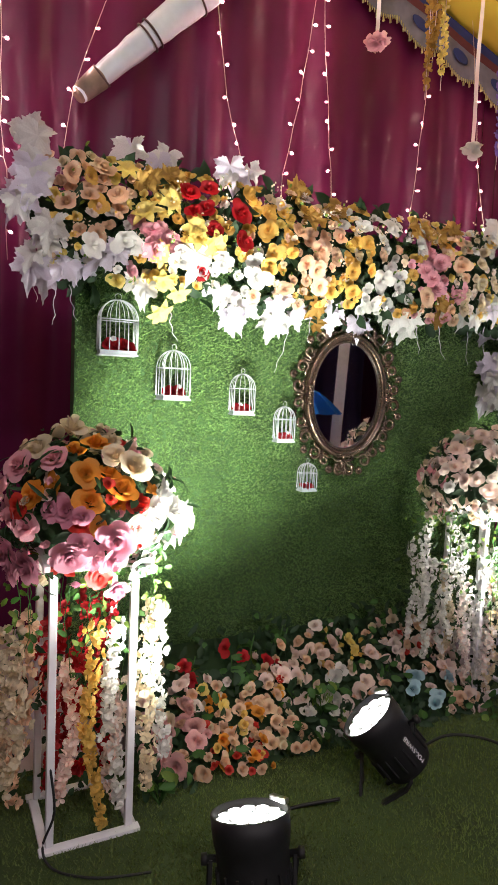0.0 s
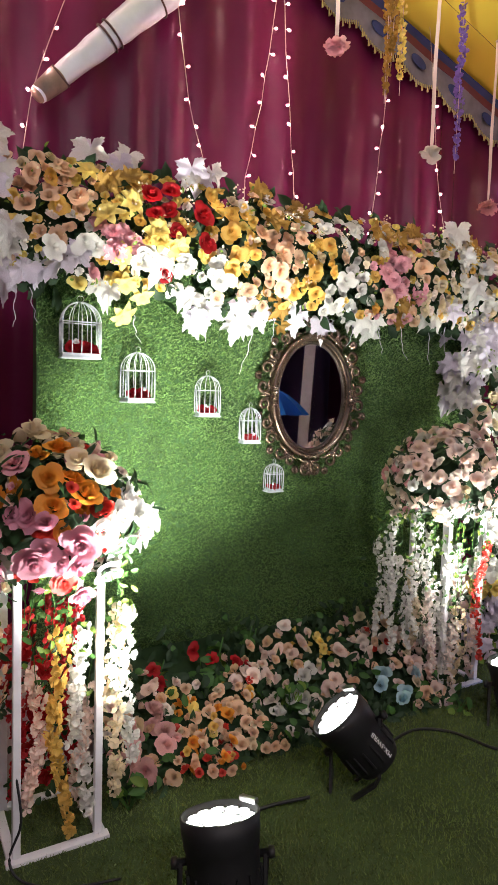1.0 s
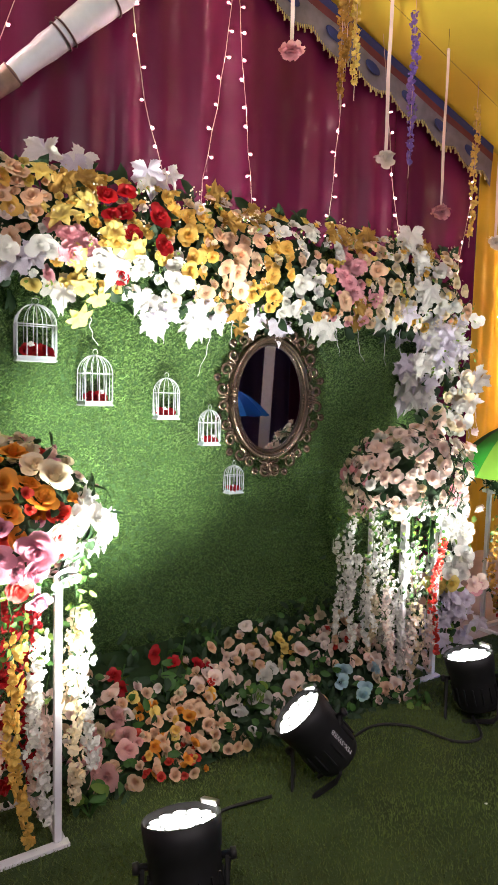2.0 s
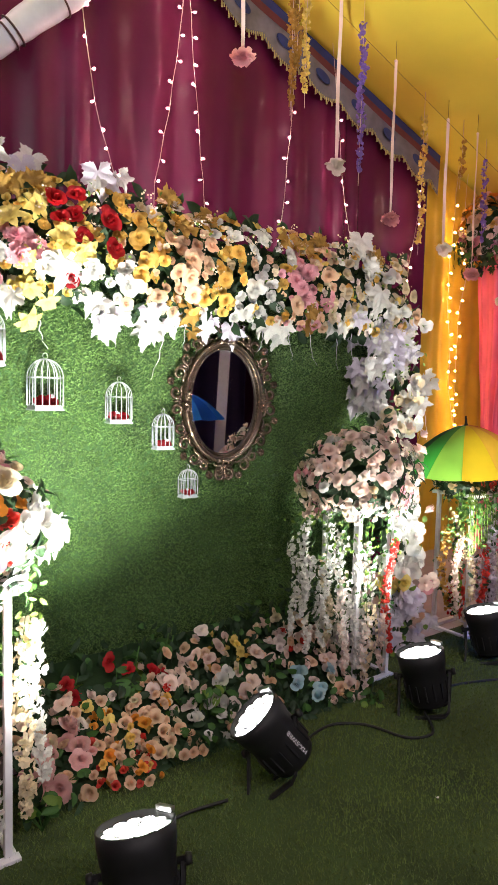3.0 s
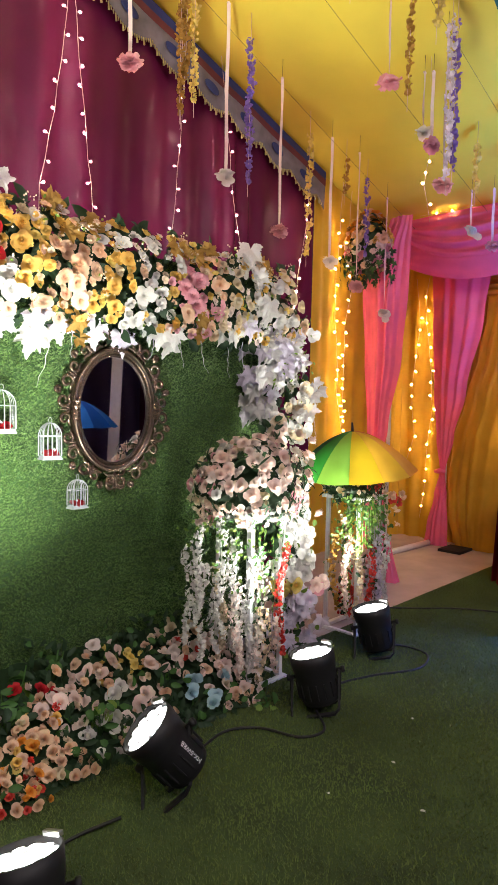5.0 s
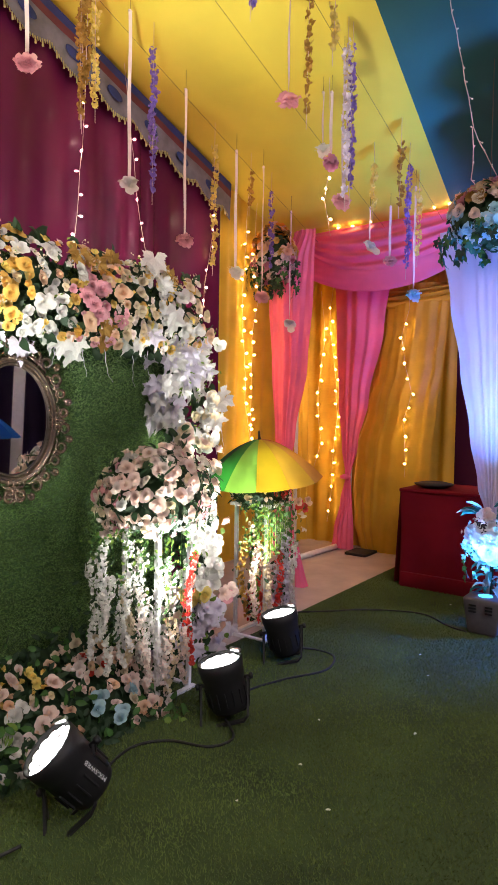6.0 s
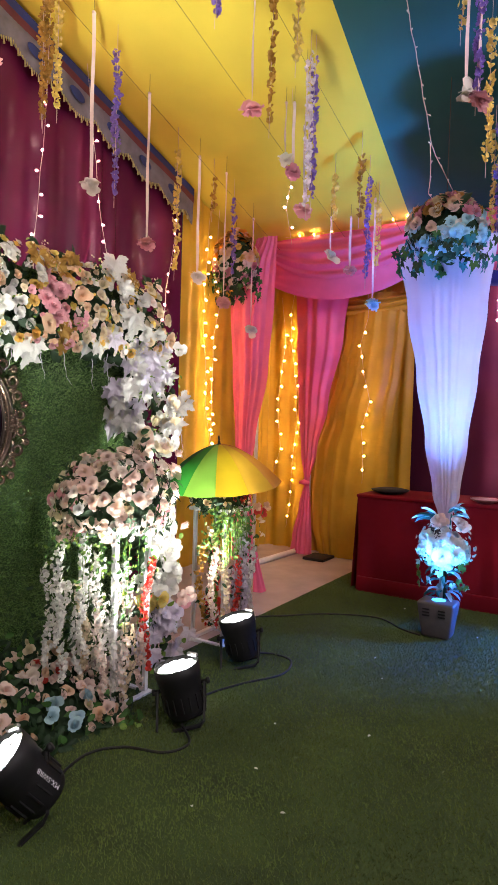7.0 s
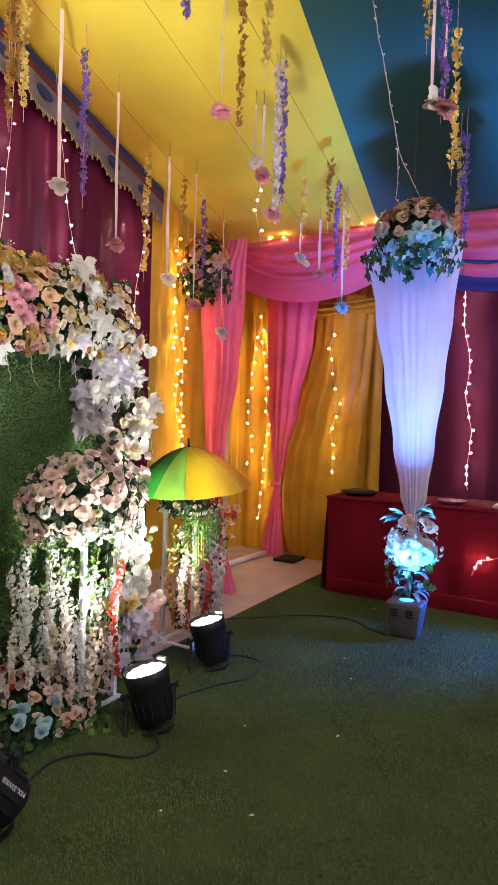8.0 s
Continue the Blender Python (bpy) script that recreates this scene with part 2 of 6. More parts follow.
# ---- turf board ----
TURF = thing("turf_wall", pose(0, 0, 0), "upright board covered in green artificial turf", "backdrop board")


def turf_y(x, z):
    """The front of the turf, which hangs in slack waves, most at its side edges."""
    x, z = np.asarray(x, float), np.asarray(z, float)
    slack = 0.004 + 0.030 * np.clip((0.85 - x) / 0.3, 0, 1) + 0.022 * np.clip((x - 2.30) / 0.4, 0, 1)
    wave = np.sin(x * 21.0 + 1.3 * np.sin(z * 3.1)) * 0.6 + np.sin(z * 6.3 + x * 9.0) * 0.4
    return 2.75 - slack * (1 + wave) * 0.5


for z0, z1 in ((0.012, 1.0545), (1.0555, 2.30)):
    bm = bmesh.new()
    rings = []
    for j in range(19):
        z = z0 + (z1 - z0) * j / 18
        front = [(x, float(turf_y(x, z)), z) for x in np.linspace(0.55, 3.12, 90)]
        rings.append([bm.verts.new(p) for p in front + [(3.12, 2.81, z), (0.55, 2.81, z)]])
    for p, q in zip(rings, rings[1:]):
        for k in range(len(p)):
            bm.faces.new((p[k], p[(k + 1) % len(p)], q[(k + 1) % len(p)], q[k]))
    bm.faces.new(rings[0][::-1])
    bm.faces.new(rings[-1])
    panel = part("turf_panel", bm, M_TURF_BACK, TURF, smooth=False)
    gx, gz = np.meshgrid(np.arange(0.56, 3.115, 0.0105), np.arange(z0 + 0.005, z1 - 0.002, 0.0105))
    tuft = np.stack([gx.ravel(), gz.ravel()], 1) + rng.normal(0, 0.004, (gx.size, 2))
    tuft = tuft[rng.uniform(0, 1, len(tuft)) > 0.10]
    every = np.repeat(tuft, 7, 0) + rng.normal(0, 0.0026, (len(tuft) * 7, 2))
    bx, bz = np.clip(every[:, 0], 0.551, 3.119), np.clip(every[:, 1], z0 + 0.002, z1 - 0.002)
    blades("turf_pile", np.stack([bx, turf_y(bx, bz) + 0.001, bz], 1), (0, -1, -0.12), (1, 0, 0), 0.0135, 0.0019, 0.85, M_TURF, panel, 7)
for z in (0.25, 1.2, 2.2):
    bm = bmesh.new()
    box(bm, 0.57, 3.10, 2.81, 2.85, z - 0.025, z + 0.025, 0.003)
    part("batten", bm, M_CORD, TURF, "rough timber batten")
for x in (0.6, 1.84, 3.08):
    bm = bmesh.new()
    box(bm, x - 0.02, x + 0.02, 2.85, 2.89, 0.0, 2.28, 0.003)
    part("post", bm, M_CORD, TURF, "rough timber post")

# ---- valance at the edge of the roof ----
VAL = thing("valance", pose(0, 0, 0), "printed blue and lilac tent valance with gold fringe", "valance", kind="structure")


def val_drop(x):
    return 0.29 + 0.075 * abs(math.sin((x - 3.36) * math.pi / 0.40))


def strip(name, d0, d1, material, off):
    def f(u, v):
        x = -3.4 + u * 8.5
        a = d0(x) if callable(d0) else d0
        b = d1(x) if callable(d1) else d1
        wob = 0.02 * math.sin(x * 9) + 0.015 * noise.noise(Vector((x * 3, v, 1)))
        return Vector((x, 3.79 + off + wob * (a + (b - a) * v) * 2, roof_z(x) - 0.03 - a - (b - a) * v))

    return part(name, sheet(bmesh.new(), f, 340, 4), material, VAL)


strip("blue_band", 0.0, 0.075, M_BLUE_PRINT, 0.0)
strip("maroon_band", 0.073, 0.135, M_MAROON_PRINT, -0.002)
strip("lilac_band", 0.133, val_drop, M_LILAC_PRINT, 0.0)
for k in range(20):
    x = -2.84 + 0.4 * k
    if x > 4.95:
        break
    bm = bmesh.new()
    bmesh.ops.create_uvsphere(bm, u_segments=14, v_segments=7, radius=0.5)
    for v in bm.verts:
        v.co = Vector((x + v.co.x * 0.16, 3.775 + v.co.y * 0.012, roof_z(x) - 0.255 - 0.3 * v.co.x * 0.16 + v.co.z * 0.085))
    part("medallion", bm, M_BLUE_PRINT, VAL)
bm = bmesh.new()
for k in range(420):
    x = -3.35 + k * 0.02
    z = roof_z(x) - 0.03 - val_drop(x)
    long = 0.045 if k % 3 == 0 else 0.02
    tube(bm, [(x, 3.785, z + 0.008), (x + 0.003, 3.782, z - long)], [0.005, 0.009 if k % 3 == 0 else 0.004], 5)
tagged(part("fringe", bm, M_FRINGE, VAL), kind="stuff")
# ---- flower shapes, one unit across from the middle ----
def petal(bm, az, length, width, tilt, curl, cup, roff=0.0, zoff=0.0, nu=3, ruffle=0.0, point=0.0, fine=False, hub=None):
    rows = []
    ca, sa = math.cos(az), math.sin(az)
    r, z = roff, zoff
    for i in range(nu + 1):
        u = i / nu
        t = tilt - curl * u
        if i:
            r += length / nu * math.cos(t)
            z += length / nu * math.sin(t)
        w = width * math.sin(math.pi * (0.12 + (0.70 + 0.18 * point) * u)) ** 0.8
        row = []
        for v in ((-1, -0.5, 0, 0.5, 1) if fine else (-1, 0, 1)):
            lift = cup * v * v * w
            rr, zz = r - lift * math.sin(t), z + lift * math.cos(t) + ruffle * math.sin(5 * v + 7 * u + az * 3) * u
            row.append(bm.verts.new((ca * rr - sa * w * v, sa * rr + ca * w * v, zz)))
        rows.append(row)
    if hub:
        for k in range(len(rows[0]) - 1):
            bm.faces.new((hub, rows[0][k + 1], rows[0][k]))
    for a, b in zip(rows, rows[1:]):
        for k in range(len(a) - 1):
            bm.faces.new((a[k], a[k + 1], b[k + 1], b[k]))


def mesh_of(name, bm, material):
    me = bpy.data.meshes.new(name)
    bm.to_mesh(me)
    bm.free()
    me.materials.append(material)
    for p in me.polygons:
        p.use_smooth = True
    return me


def wrap_petal(bm, az, half, r0, r1, z0, height, flare, r, hub, nu=6, nv=5):
    """A petal that wraps round the axis, its rim rolled outwards by flare."""
    rows = []
    lop, droop = r.uniform(-0.12, 0.12), r.uniform(0.85, 1.12)
    crimp, phase = r.uniform(0.015, 0.07), r.uniform(0, 6)
    for j in range(nv + 1):
        v = j / nv
        row = []
        for i in range(nu + 1):
            u = 2 * i / nu - 1
            edge = 1 - 0.26 * abs(u) ** 3.5 + lop * u
            h = v * edge * droop
            spread = half * (0.72 + 0.28 * math.sin(min(1.0, v * 1.4) * 1.5708))
            rad = r0 + (r1 - r0) * h ** 0.75 + flare * max(0.0, h - 0.62) ** 2 * 2.6 + crimp * v * v * math.sin(u * 4 + phase)
            z = z0 + height * (h - 0.9 * flare * max(0.0, h - 0.70) ** 2 * 3.0)
            a = az + u * spread
            row.append(bm.verts.new((rad * math.cos(a), rad * math.sin(a), z)))
        rows.append(row)
    for i in range(nu):
        bm.faces.new((hub, rows[0][i + 1], rows[0][i]))
    for p, q in zip(rows, rows[1:]):
        for i in range(nu):
            bm.faces.new((p[i], p[i + 1], q[i + 1], q[i]))


def rose_bm(seed):
    """A rose of wrapped petals, tight in the middle and rolled back at the rim."""
    r = random.Random(seed)
    wide = r.uniform(0.98, 1.24)
    bm = bmesh.new()
    hub = bm.verts.new((0, 0, -0.12))
    tip_x, tip_y = r.uniform(-0.05, 0.05), r.uniform(-0.05, 0.05)
    for count, half, r0, r1, z0, height, flare in (
        (2, 1.9, 0.02, 0.11, 0.05, 0.80, 0.04), (3, 1.45, 0.05, 0.21, 0.03, 0.82, 0.10), (3, 1.35, 0.07, 0.33, 0.0, 0.80, 0.20), (3, 1.30, 0.09, 0.46, -0.03, 0.76, 0.34),
        (4, 1.12, 0.10, 0.60, -0.06, 0.70, 0.48), (5, 0.90, 0.12, 0.80, -0.10, 0.58, 0.66)):
        a0 = r.uniform(0, 6.28)
        for k in range(count):
            wrap_petal(bm, a0 + 6.2832 * k / count + r.uniform(-0.22, 0.22), half * r.uniform(0.88, 1.1), r0, r1 * wide * r.uniform(0.78, 1.12), z0, height * r.uniform(0.82, 1.15), flare * r.uniform(0.6, 1.4), r, hub)
    for v in bm.verts:
        v.co.x += tip_x * v.co.z
        v.co.y += tip_y * v.co.z
    return bm


def bud_bm(seed):
    """A half-closed rosebud, taller than it is wide, with loose outer petals."""
    r = random.Random(seed)
    bm = bmesh.new()
    hub = bm.verts.new((0, 0, -0.10))
    for count, half, r0, r1, height, flare in ((2, 1.8, 0.03, 0.15, 1.02, 0.05), (3, 1.4, 0.07, 0.30, 1.0, 0.2), (3, 1.3, 0.09, 0.45, 0.95, 0.45), (4, 1.05, 0.10, 0.62, 0.78, 0.7)):
        a0 = r.uniform(0, 6.28)
        for k in range(count):
            wrap_petal(bm, a0 + 6.2832 * k / count + r.uniform(-0.25, 0.25), half * r.uniform(0.85, 1.1), r0, r1 * r.uniform(0.85, 1.15), -0.05, height * r.uniform(0.88, 1.1), flare * r.uniform(0.5, 1.5), r, hub)
    return bm


def star_bm(seed, count=6):
    r = random.Random(seed)
    bm = bmesh.new()
    hub = bm.verts.new((0, 0, -0.03))
    for layer in (0, 1):
        for k in range(count):
            petal(bm, 6.2832 * (k + 0.5 * layer) / count + r.uniform(-0.1, 0.1), (1.0 - 0.3 * layer) * r.uniform(0.9, 1.1), 0.26, 0.5 + 0.4 * layer, 0.9, 0.35, 0.03, 0.02 * layer, 4, 0.0, 1.0, False, hub)
    return bm


def round_bm(seed):
    """An open garden blossom: a loose ring of broad petals round a half-open heart."""
    r = random.Random(seed)
    bm = bmesh.new()
    hub = bm.verts.new((0, 0, -0.08))
    for count, half, r0, r1, z0, height, flare in ((2, 1.7, 0.02, 0.16, 0.02, 0.58, 0.1), (3, 1.35, 0.04, 0.34, 0.02, 0.58, 0.25), (4, 1.0, 0.06, 0.58, -0.02, 0.58, 0.5), (5, 0.84, 0.08, 0.86, -0.06, 0.50, 0.62)):
        a0 = r.uniform(0, 6.28)
        for k in range(count):
            wrap_petal(bm, a0 + 6.2832 * k / count + r.uniform(-0.3, 0.3), half * r.uniform(0.8, 1.1), r0, r1 * r.uniform(0.82, 1.15), z0, height * r.uniform(0.7, 1.25), flare * r.uniform(0.3, 1.5), r, hub, 5, 4)
    return bm


def ruffle_bm(seed):
    r = random.Random(seed)
    bm = bmesh.new()
    hub = bm.verts.new((0, 0, -0.03))
    for count, length, tilt in ((9, 1.0, 0.15), (8, 0.85, 0.6), (7, 0.7, 1.0), (5, 0.5, 1.4)):
        for k in range(count):
            petal(bm, 6.2832 * k / count + r.uniform(0, 0.5), length * r.uniform(0.85, 1.1), 0.34, tilt, 0.3, 0.3, 0.02, 0.0, 3, 0.09, 0.0, False, hub)
    return bm


def maple_bm(seed):
    """A lobed leaf, slightly folded and bent; it grows along +x from its stalk."""
    r = random.Random(seed)
    bm = bmesh.new()
    bend, fold = r.uniform(0.25, 0.6), r.uniform(0.15, 0.4)

    def at(x, y):
        return Vector((x, y, fold * abs(y) - bend * (x * x * 0.5 + 0.15 * y * y) + 0.06 * math.sin(7 * y + 5 * x + seed) + 0.05 * math.sin(11 * x - 4 * y + 2 * seed)))

    c = bm.verts.new(at(0, 0))
    mid, out = [], []
    tips = [(0.0, 0.62), (0.95, 0.40), (-0.95, 0.40), (1.95, 0.22), (-1.95, 0.22)]
    tips = [(a + r.uniform(-0.08, 0.08), h * r.uniform(0.85, 1.12)) for a, h in tips]
    for k in range(61):
        a = -2.75 + 5.5 * k / 60
        rad = 0.46 - 0.12 * (abs(a) / 2.75) ** 3 + max(h * math.exp(-(abs(a - q) / 0.30) ** 1.15) for q, h in tips)
        rad *= 1 + (0.07 if k % 3 == 0 else -0.045) + r.uniform(-0.03, 0.03)
        mid.append(bm.verts.new(at(math.cos(a) * rad * 0.5, math.sin(a) * rad * 0.5)))
        out.append(bm.verts.new(at(math.cos(a) * rad, math.sin(a) * rad)))
    for k in range(len(out) - 1):
        bm.faces.new((c, mid[k], mid[k + 1]))
        bm.faces.new((mid[k], out[k], out[k + 1], mid[k + 1]))
    return bm


def leaf_bm(seed, slim=0.30):
    bm = bmesh.new()
    petal(bm, 0.0, 1.0, slim, 0.35, 0.9, 0.45, 0.0, 0.0, 4, 0.0, 1.0)
    return bm


SHAPES = {"rose": rose_bm, "bud": bud_bm, "star": star_bm, "round": round_bm, "ruffle": ruffle_bm, "maple": maple_bm, "leaf": leaf_bm}
BLOOMS = {}


def bloom_mesh(shape, colour, variant):
    key = (shape, colour, variant)
    if key not in BLOOMS:
        BLOOMS[key] = mesh_of(f"{shape}_{colour}", SHAPES[shape](variant + 11 * len(shape)), P[colour])
    return BLOOMS[key]


def facing(direction, spin=0.0):
    return Vector(direction).to_track_quat("Z", "Y").to_matrix().to_4x4() @ Matrix.Rotation(spin, 4, "Z")


NAMES = {"rose": "rose", "bud": "rosebud", "star": "lily", "round": "blossom", "ruffle": "carnation", "maple": "vine_leaf", "leaf": "leaf"}


def bloom(parent, shape, colour, place, direction, size, rnd, name="", label=""):
    ob = new(name or NAMES[shape], bloom_mesh(shape, colour, rnd.randrange(4)))
    ob.parent = parent
    squash = rnd.uniform(0.80, 1.12)
    ob.matrix_basis = Matrix.Translation(place) @ facing(direction, rnd.uniform(0, 6.28)) @ Matrix.Diagonal((size * squash, size / squash ** 0.4, size * rnd.uniform(0.85, 1.2), 1))
    if label:
        ob["label"] = label
    return ob


def hang_leaf(parent, shape, colour, place, size, rnd, out=(0, -1, 0)):
    """A leaf that droops from its stalk, its face turned out."""
    ob = new(NAMES[shape], bloom_mesh(shape, colour, rnd.randrange(4)))
    ob.parent = parent
    down = Vector((rnd.uniform(-0.5, 0.5), 0, -1 + rnd.uniform(0, 0.5))).normalized()
    z = (Vector(out) + Vector((rnd.uniform(-0.5, 0.5), 0, rnd.uniform(-0.1, 0.6)))).normalized()
    y = z.cross(down).normalized()
    z = down.cross(y)
    ob.matrix_basis = Matrix.Translation(place) @ Matrix(((down.x, y.x, z.x, 0), (down.y, y.y, z.y, 0), (down.z, y.z, z.z, 0), (0, 0, 0, 1))) @ Matrix.Scale(size, 4)
    return ob


def frond(parent, colour, place, direction, size, rnd):
    """A narrow leaf that grows along the direction."""
    ob = new("leaf", bloom_mesh("leaf", colour, rnd.randrange(4)))
    ob.parent = parent
    x = Vector(direction).normalized()
    y = Vector((rnd.uniform(-0.3, 0.3), rnd.uniform(-0.3, 0.3), 1.0)).cross(x).normalized()
    z = x.cross(y)
    ob.matrix_basis = Matrix.Translation(place) @ Matrix(((x.x, y.x, z.x, 0), (x.y, y.y, z.y, 0), (x.z, y.z, z.z, 0), (0, 0, 0, 1))) @ Matrix.Diagonal((size, size * rnd.uniform(0.35, 0.6), size, 1))
    return ob


def foliage(name, points, colours_mat, size, seed, parent, slim=0.3):
    """Many joined leaves at (place, direction) pairs."""
    r = random.Random(seed)
    bm = bmesh.new()
    for place, direction in points:
        start = len(bm.verts)
        petal(bm, r.uniform(0, 6.28), size * r.uniform(0.6, 1.3), size * slim, r.uniform(0.2, 1.0), r.uniform(0.3, 1.0), 0.4, 0, 0, 3, 0, 1.0)
        bm.verts.ensure_lookup_table()
        m = Matrix.Translation(place) @ facing(direction, r.uniform(0, 6.28))
        for v in bm.verts[start:]:
            v.co = m @ v.co
    return tagged(part(name, bm, colours_mat, parent), kind="stuff")


def strand(name, path, material, seed, parent, size=0.022, thick=0.025, step=0.012, label=""):
    """A garland: loose rounded florets along a swaying, hanging path, thinner towards its end."""
    r = random.Random(seed)
    co, faces = [], []
    pts = [Vector(p) for p in path]
    total = sum((b - a).length for a, b in zip(pts, pts[1:]))
    done = 0.0
    for a, b in zip(pts, pts[1:]):
        n = max(1, int((b - a).length / step))
        for i in range(n):
            p = a.lerp(b, i / n)
            along = (done + (b - a).length * i / n) / total
            body = (1.0 - 0.55 * along ** 2) * (0.72 + 0.7 * abs(noise.noise(Vector((along * 9, seed * 0.37, 1.5)))))
            for _ in range(3):
                if r.random() < 0.25:
                    continue
                ang = r.uniform(0, 6.28)
                o = p + Vector((math.cos(ang), math.sin(ang), r.uniform(-0.6, 0.6))) * thick * body * r.uniform(0.25, 1.25)
                d = Vector((math.cos(ang), math.sin(ang), r.uniform(-0.9, 0.3)))
                m = Matrix.Translation(o) @ facing(d, r.uniform(0, 6))
                s = size * r.uniform(0.7, 1.3)
                lift = r.uniform(0.05, 0.9)
                five = r.choice((3, 4, 4, 5))
                for k in range(five):
                    q = 6.2832 * k / five + r.uniform(-0.2, 0.2)
                    x, y = math.cos(q), math.sin(q)
                    far, wide = r.uniform(0.9, 1.2) * (1 - 0.25 * lift), r.uniform(0.40, 0.62)
                    base = len(co)
                    for f, w, h in ((0, 0, 0), (0.45, wide, 0.45), (0.88, wide * 0.75, 0.85), (1.0, 0, 1.0), (0.88, -wide * 0.75, 0.85), (0.45, -wide, 0.45), (0.55, 0, 0.36)):
                        co.append(m @ Vector(((x * f * far - y * w) * s, (y * f * far + x * w) * s, h * lift * s)))
                    faces += [(base, base + 1, base + 6), (base + 1, base + 2, base + 3, base + 6), (base + 6, base + 3, base + 4, base + 5), (base, base + 6, base + 5)]
        done += (b - a).length
    me = bpy.data.meshes.new(name)
    me.from_pydata(co, [], faces)
    me.materials.append(material)
    ob = new(name, me)
    ob.parent = parent
    if label:
        ob["label"] = label
    return tagged(ob, kind="stuff")


def tendril(parent, place, length, rnd, material):
    ph, sway = rnd.uniform(0, 6), rnd.uniform(-0.35, 0.35)
    pts = []
    for k in range(31):
        u = k / 30
        curl = 0.003 + 0.010 * abs(noise.noise(Vector((u * 4, ph, 0))))
        pts.append(Vector(place) + Vector((curl * math.sin(k * 0.38 + ph + 3 * u * u) + sway * length * u * u, curl * math.cos(k * 0.31 + ph), -length * u)))
    return part("tendril", tube(bmesh.new(), pts, [0.0022 * (1 - 0.02 * k) for k in range(31)], 5), material, parent)


# ---- flower swag along the top of the turf board ----
BAND_PEACH = [(0.61, 2.3), (0.55, 2.19), (0.47, 2.15), (0.66, 2.2), (0.59, 2.05), (0.48, 2.26), (1.49, 2.19), (1.7, 2.19), (1.59, 2.12), (1.51, 2.05), (1.59, 2.04), (1.67, 2.1), (1.44, 1.94), (1.62, 1.97), (2.46, 2.28), (2.38, 2.2), (2.45, 2.15), (2.23, 1.98), (3.28, 2.02)]
BAND_RED = [(1.05, 2.3), (0.97, 2.19), (1.18, 2.22), (1.19, 2.1), (1.06, 2.13), (1.03, 1.96), (0.94, 2.25), (1.04, 2.22)]
BAND_YELLOW = [(1.33, 2.25), (1.32, 2.17), (1.24, 2.27), (1.35, 2.08), (1.22, 2.31), (1.33, 2.24), (1.32, 2.16), (1.35, 2.08), (1.44, 2.09), (1.33, 2.02), (1.86, 2.19), (1.76, 2.1), (1.78, 2.05), (1.88, 2.07), (1.7, 1.96), (1.8, 1.96), (2.61, 2.18), (2.69, 2.07), (2.58, 2.08), (2.65, 1.98), (2.52, 1.95), (3.1, 2.16), (3.18, 2.13), (3.08, 2.3)]
BAND_LILY = [(0.87, 1.91), (0.95, 1.87), (0.98, 2.13), (1.07, 2.07), (0.99, 2.09), (0.89, 1.79), (0.83, 2.01), (0.77, 2.16), (0.88, 2.23), (0.7, 2.32)]
BAND_WHITE = [(0.68, 2.04), (0.56, 2.0), (0.93, 2.01), (1.11, 2.01), (0.73, 2.03), (2.0, 2.27), (2.17, 2.21), (1.95, 1.93), (2.0, 2.09), (2.07, 2.01), (1.95, 2.03), (1.85, 2.26), (1.27, 2.04), (1.27, 1.97), (2.96, 2.21), (2.99, 2.02), (2.79, 2.13), (3.14, 2.04), (2.76, 2.25), (2.7, 2.34), (3.36, 1.97)]
BAND_PINK = [(2.33, 2.16), (2.24, 2.11), (2.26, 2.07), (2.49, 2.01), (2.3, 2.03), (0.79, 2.09), (0.8, 2.02), (0.88, 2.06)]
GOLD_LEAVES = [(0.84, 2.3), (0.91, 2.3), (0.79, 2.3), (1.53, 2.38), (1.6, 2.29), (1.68, 2.33), (1.61, 1.9), (1.66, 1.84), (2.41, 1.89), (2.4, 1.97), (2.32, 2.29), (2.47, 2.32), (2.24, 2.3), (2.93, 2.35)]
WHITE_LEAVES = [(0.38, 2.37), (0.75, 2.42), (0.88, 2.39), (1.19, 2.38), (1.28, 2.38), (0.37, 2.25), (0.33, 2.22), (0.33, 2.07), (0.42, 2.03), (0.37, 1.91), (0.43, 1.88), (0.51, 1.9), (0.63, 1.96), (0.81, 1.88), (1.22, 1.8), (1.31, 1.81), (1.17, 1.87), (0.97, 2.0), (0.32, 2.16), (0.37, 1.98), (1.3, 1.8), (1.48, 1.79), (1.77, 1.84), (2.12, 1.84), (2.3, 1.84), (1.96, 1.83), (1.56, 1.82), (2.75, 2.34), (2.8, 2.24), (2.64, 1.87), (2.77, 1.94), (2.86, 2.08), (1.42, 1.87)]
LILAC_LEAVES = [(2.95, 1.83), (3.19, 1.93), (2.93, 1.69), (3.02, 1.6), (3.1, 1.8), (3.33, 1.84), (2.96, 1.52), (3.06, 1.44), (3.2, 1.71), (3.39, 1.93), (3.3, 1.77), (2.93, 1.61), (3.07, 1.94)]
CASCADE_WHITE = [(3.31, 1.56), (3.28, 1.44), (3.34, 1.63), (3.22, 1.48), (3.25, 1.35), (3.35, 1.4), (3.29, 1.27), (3.36, 1.2), (3.22, 1.31)]
SWAG = thing("flower_swag", pose(0, 0, 0), "long swag of artificial roses and pale leaves on the board", "flower arrangement")
rnd = random.Random(21)


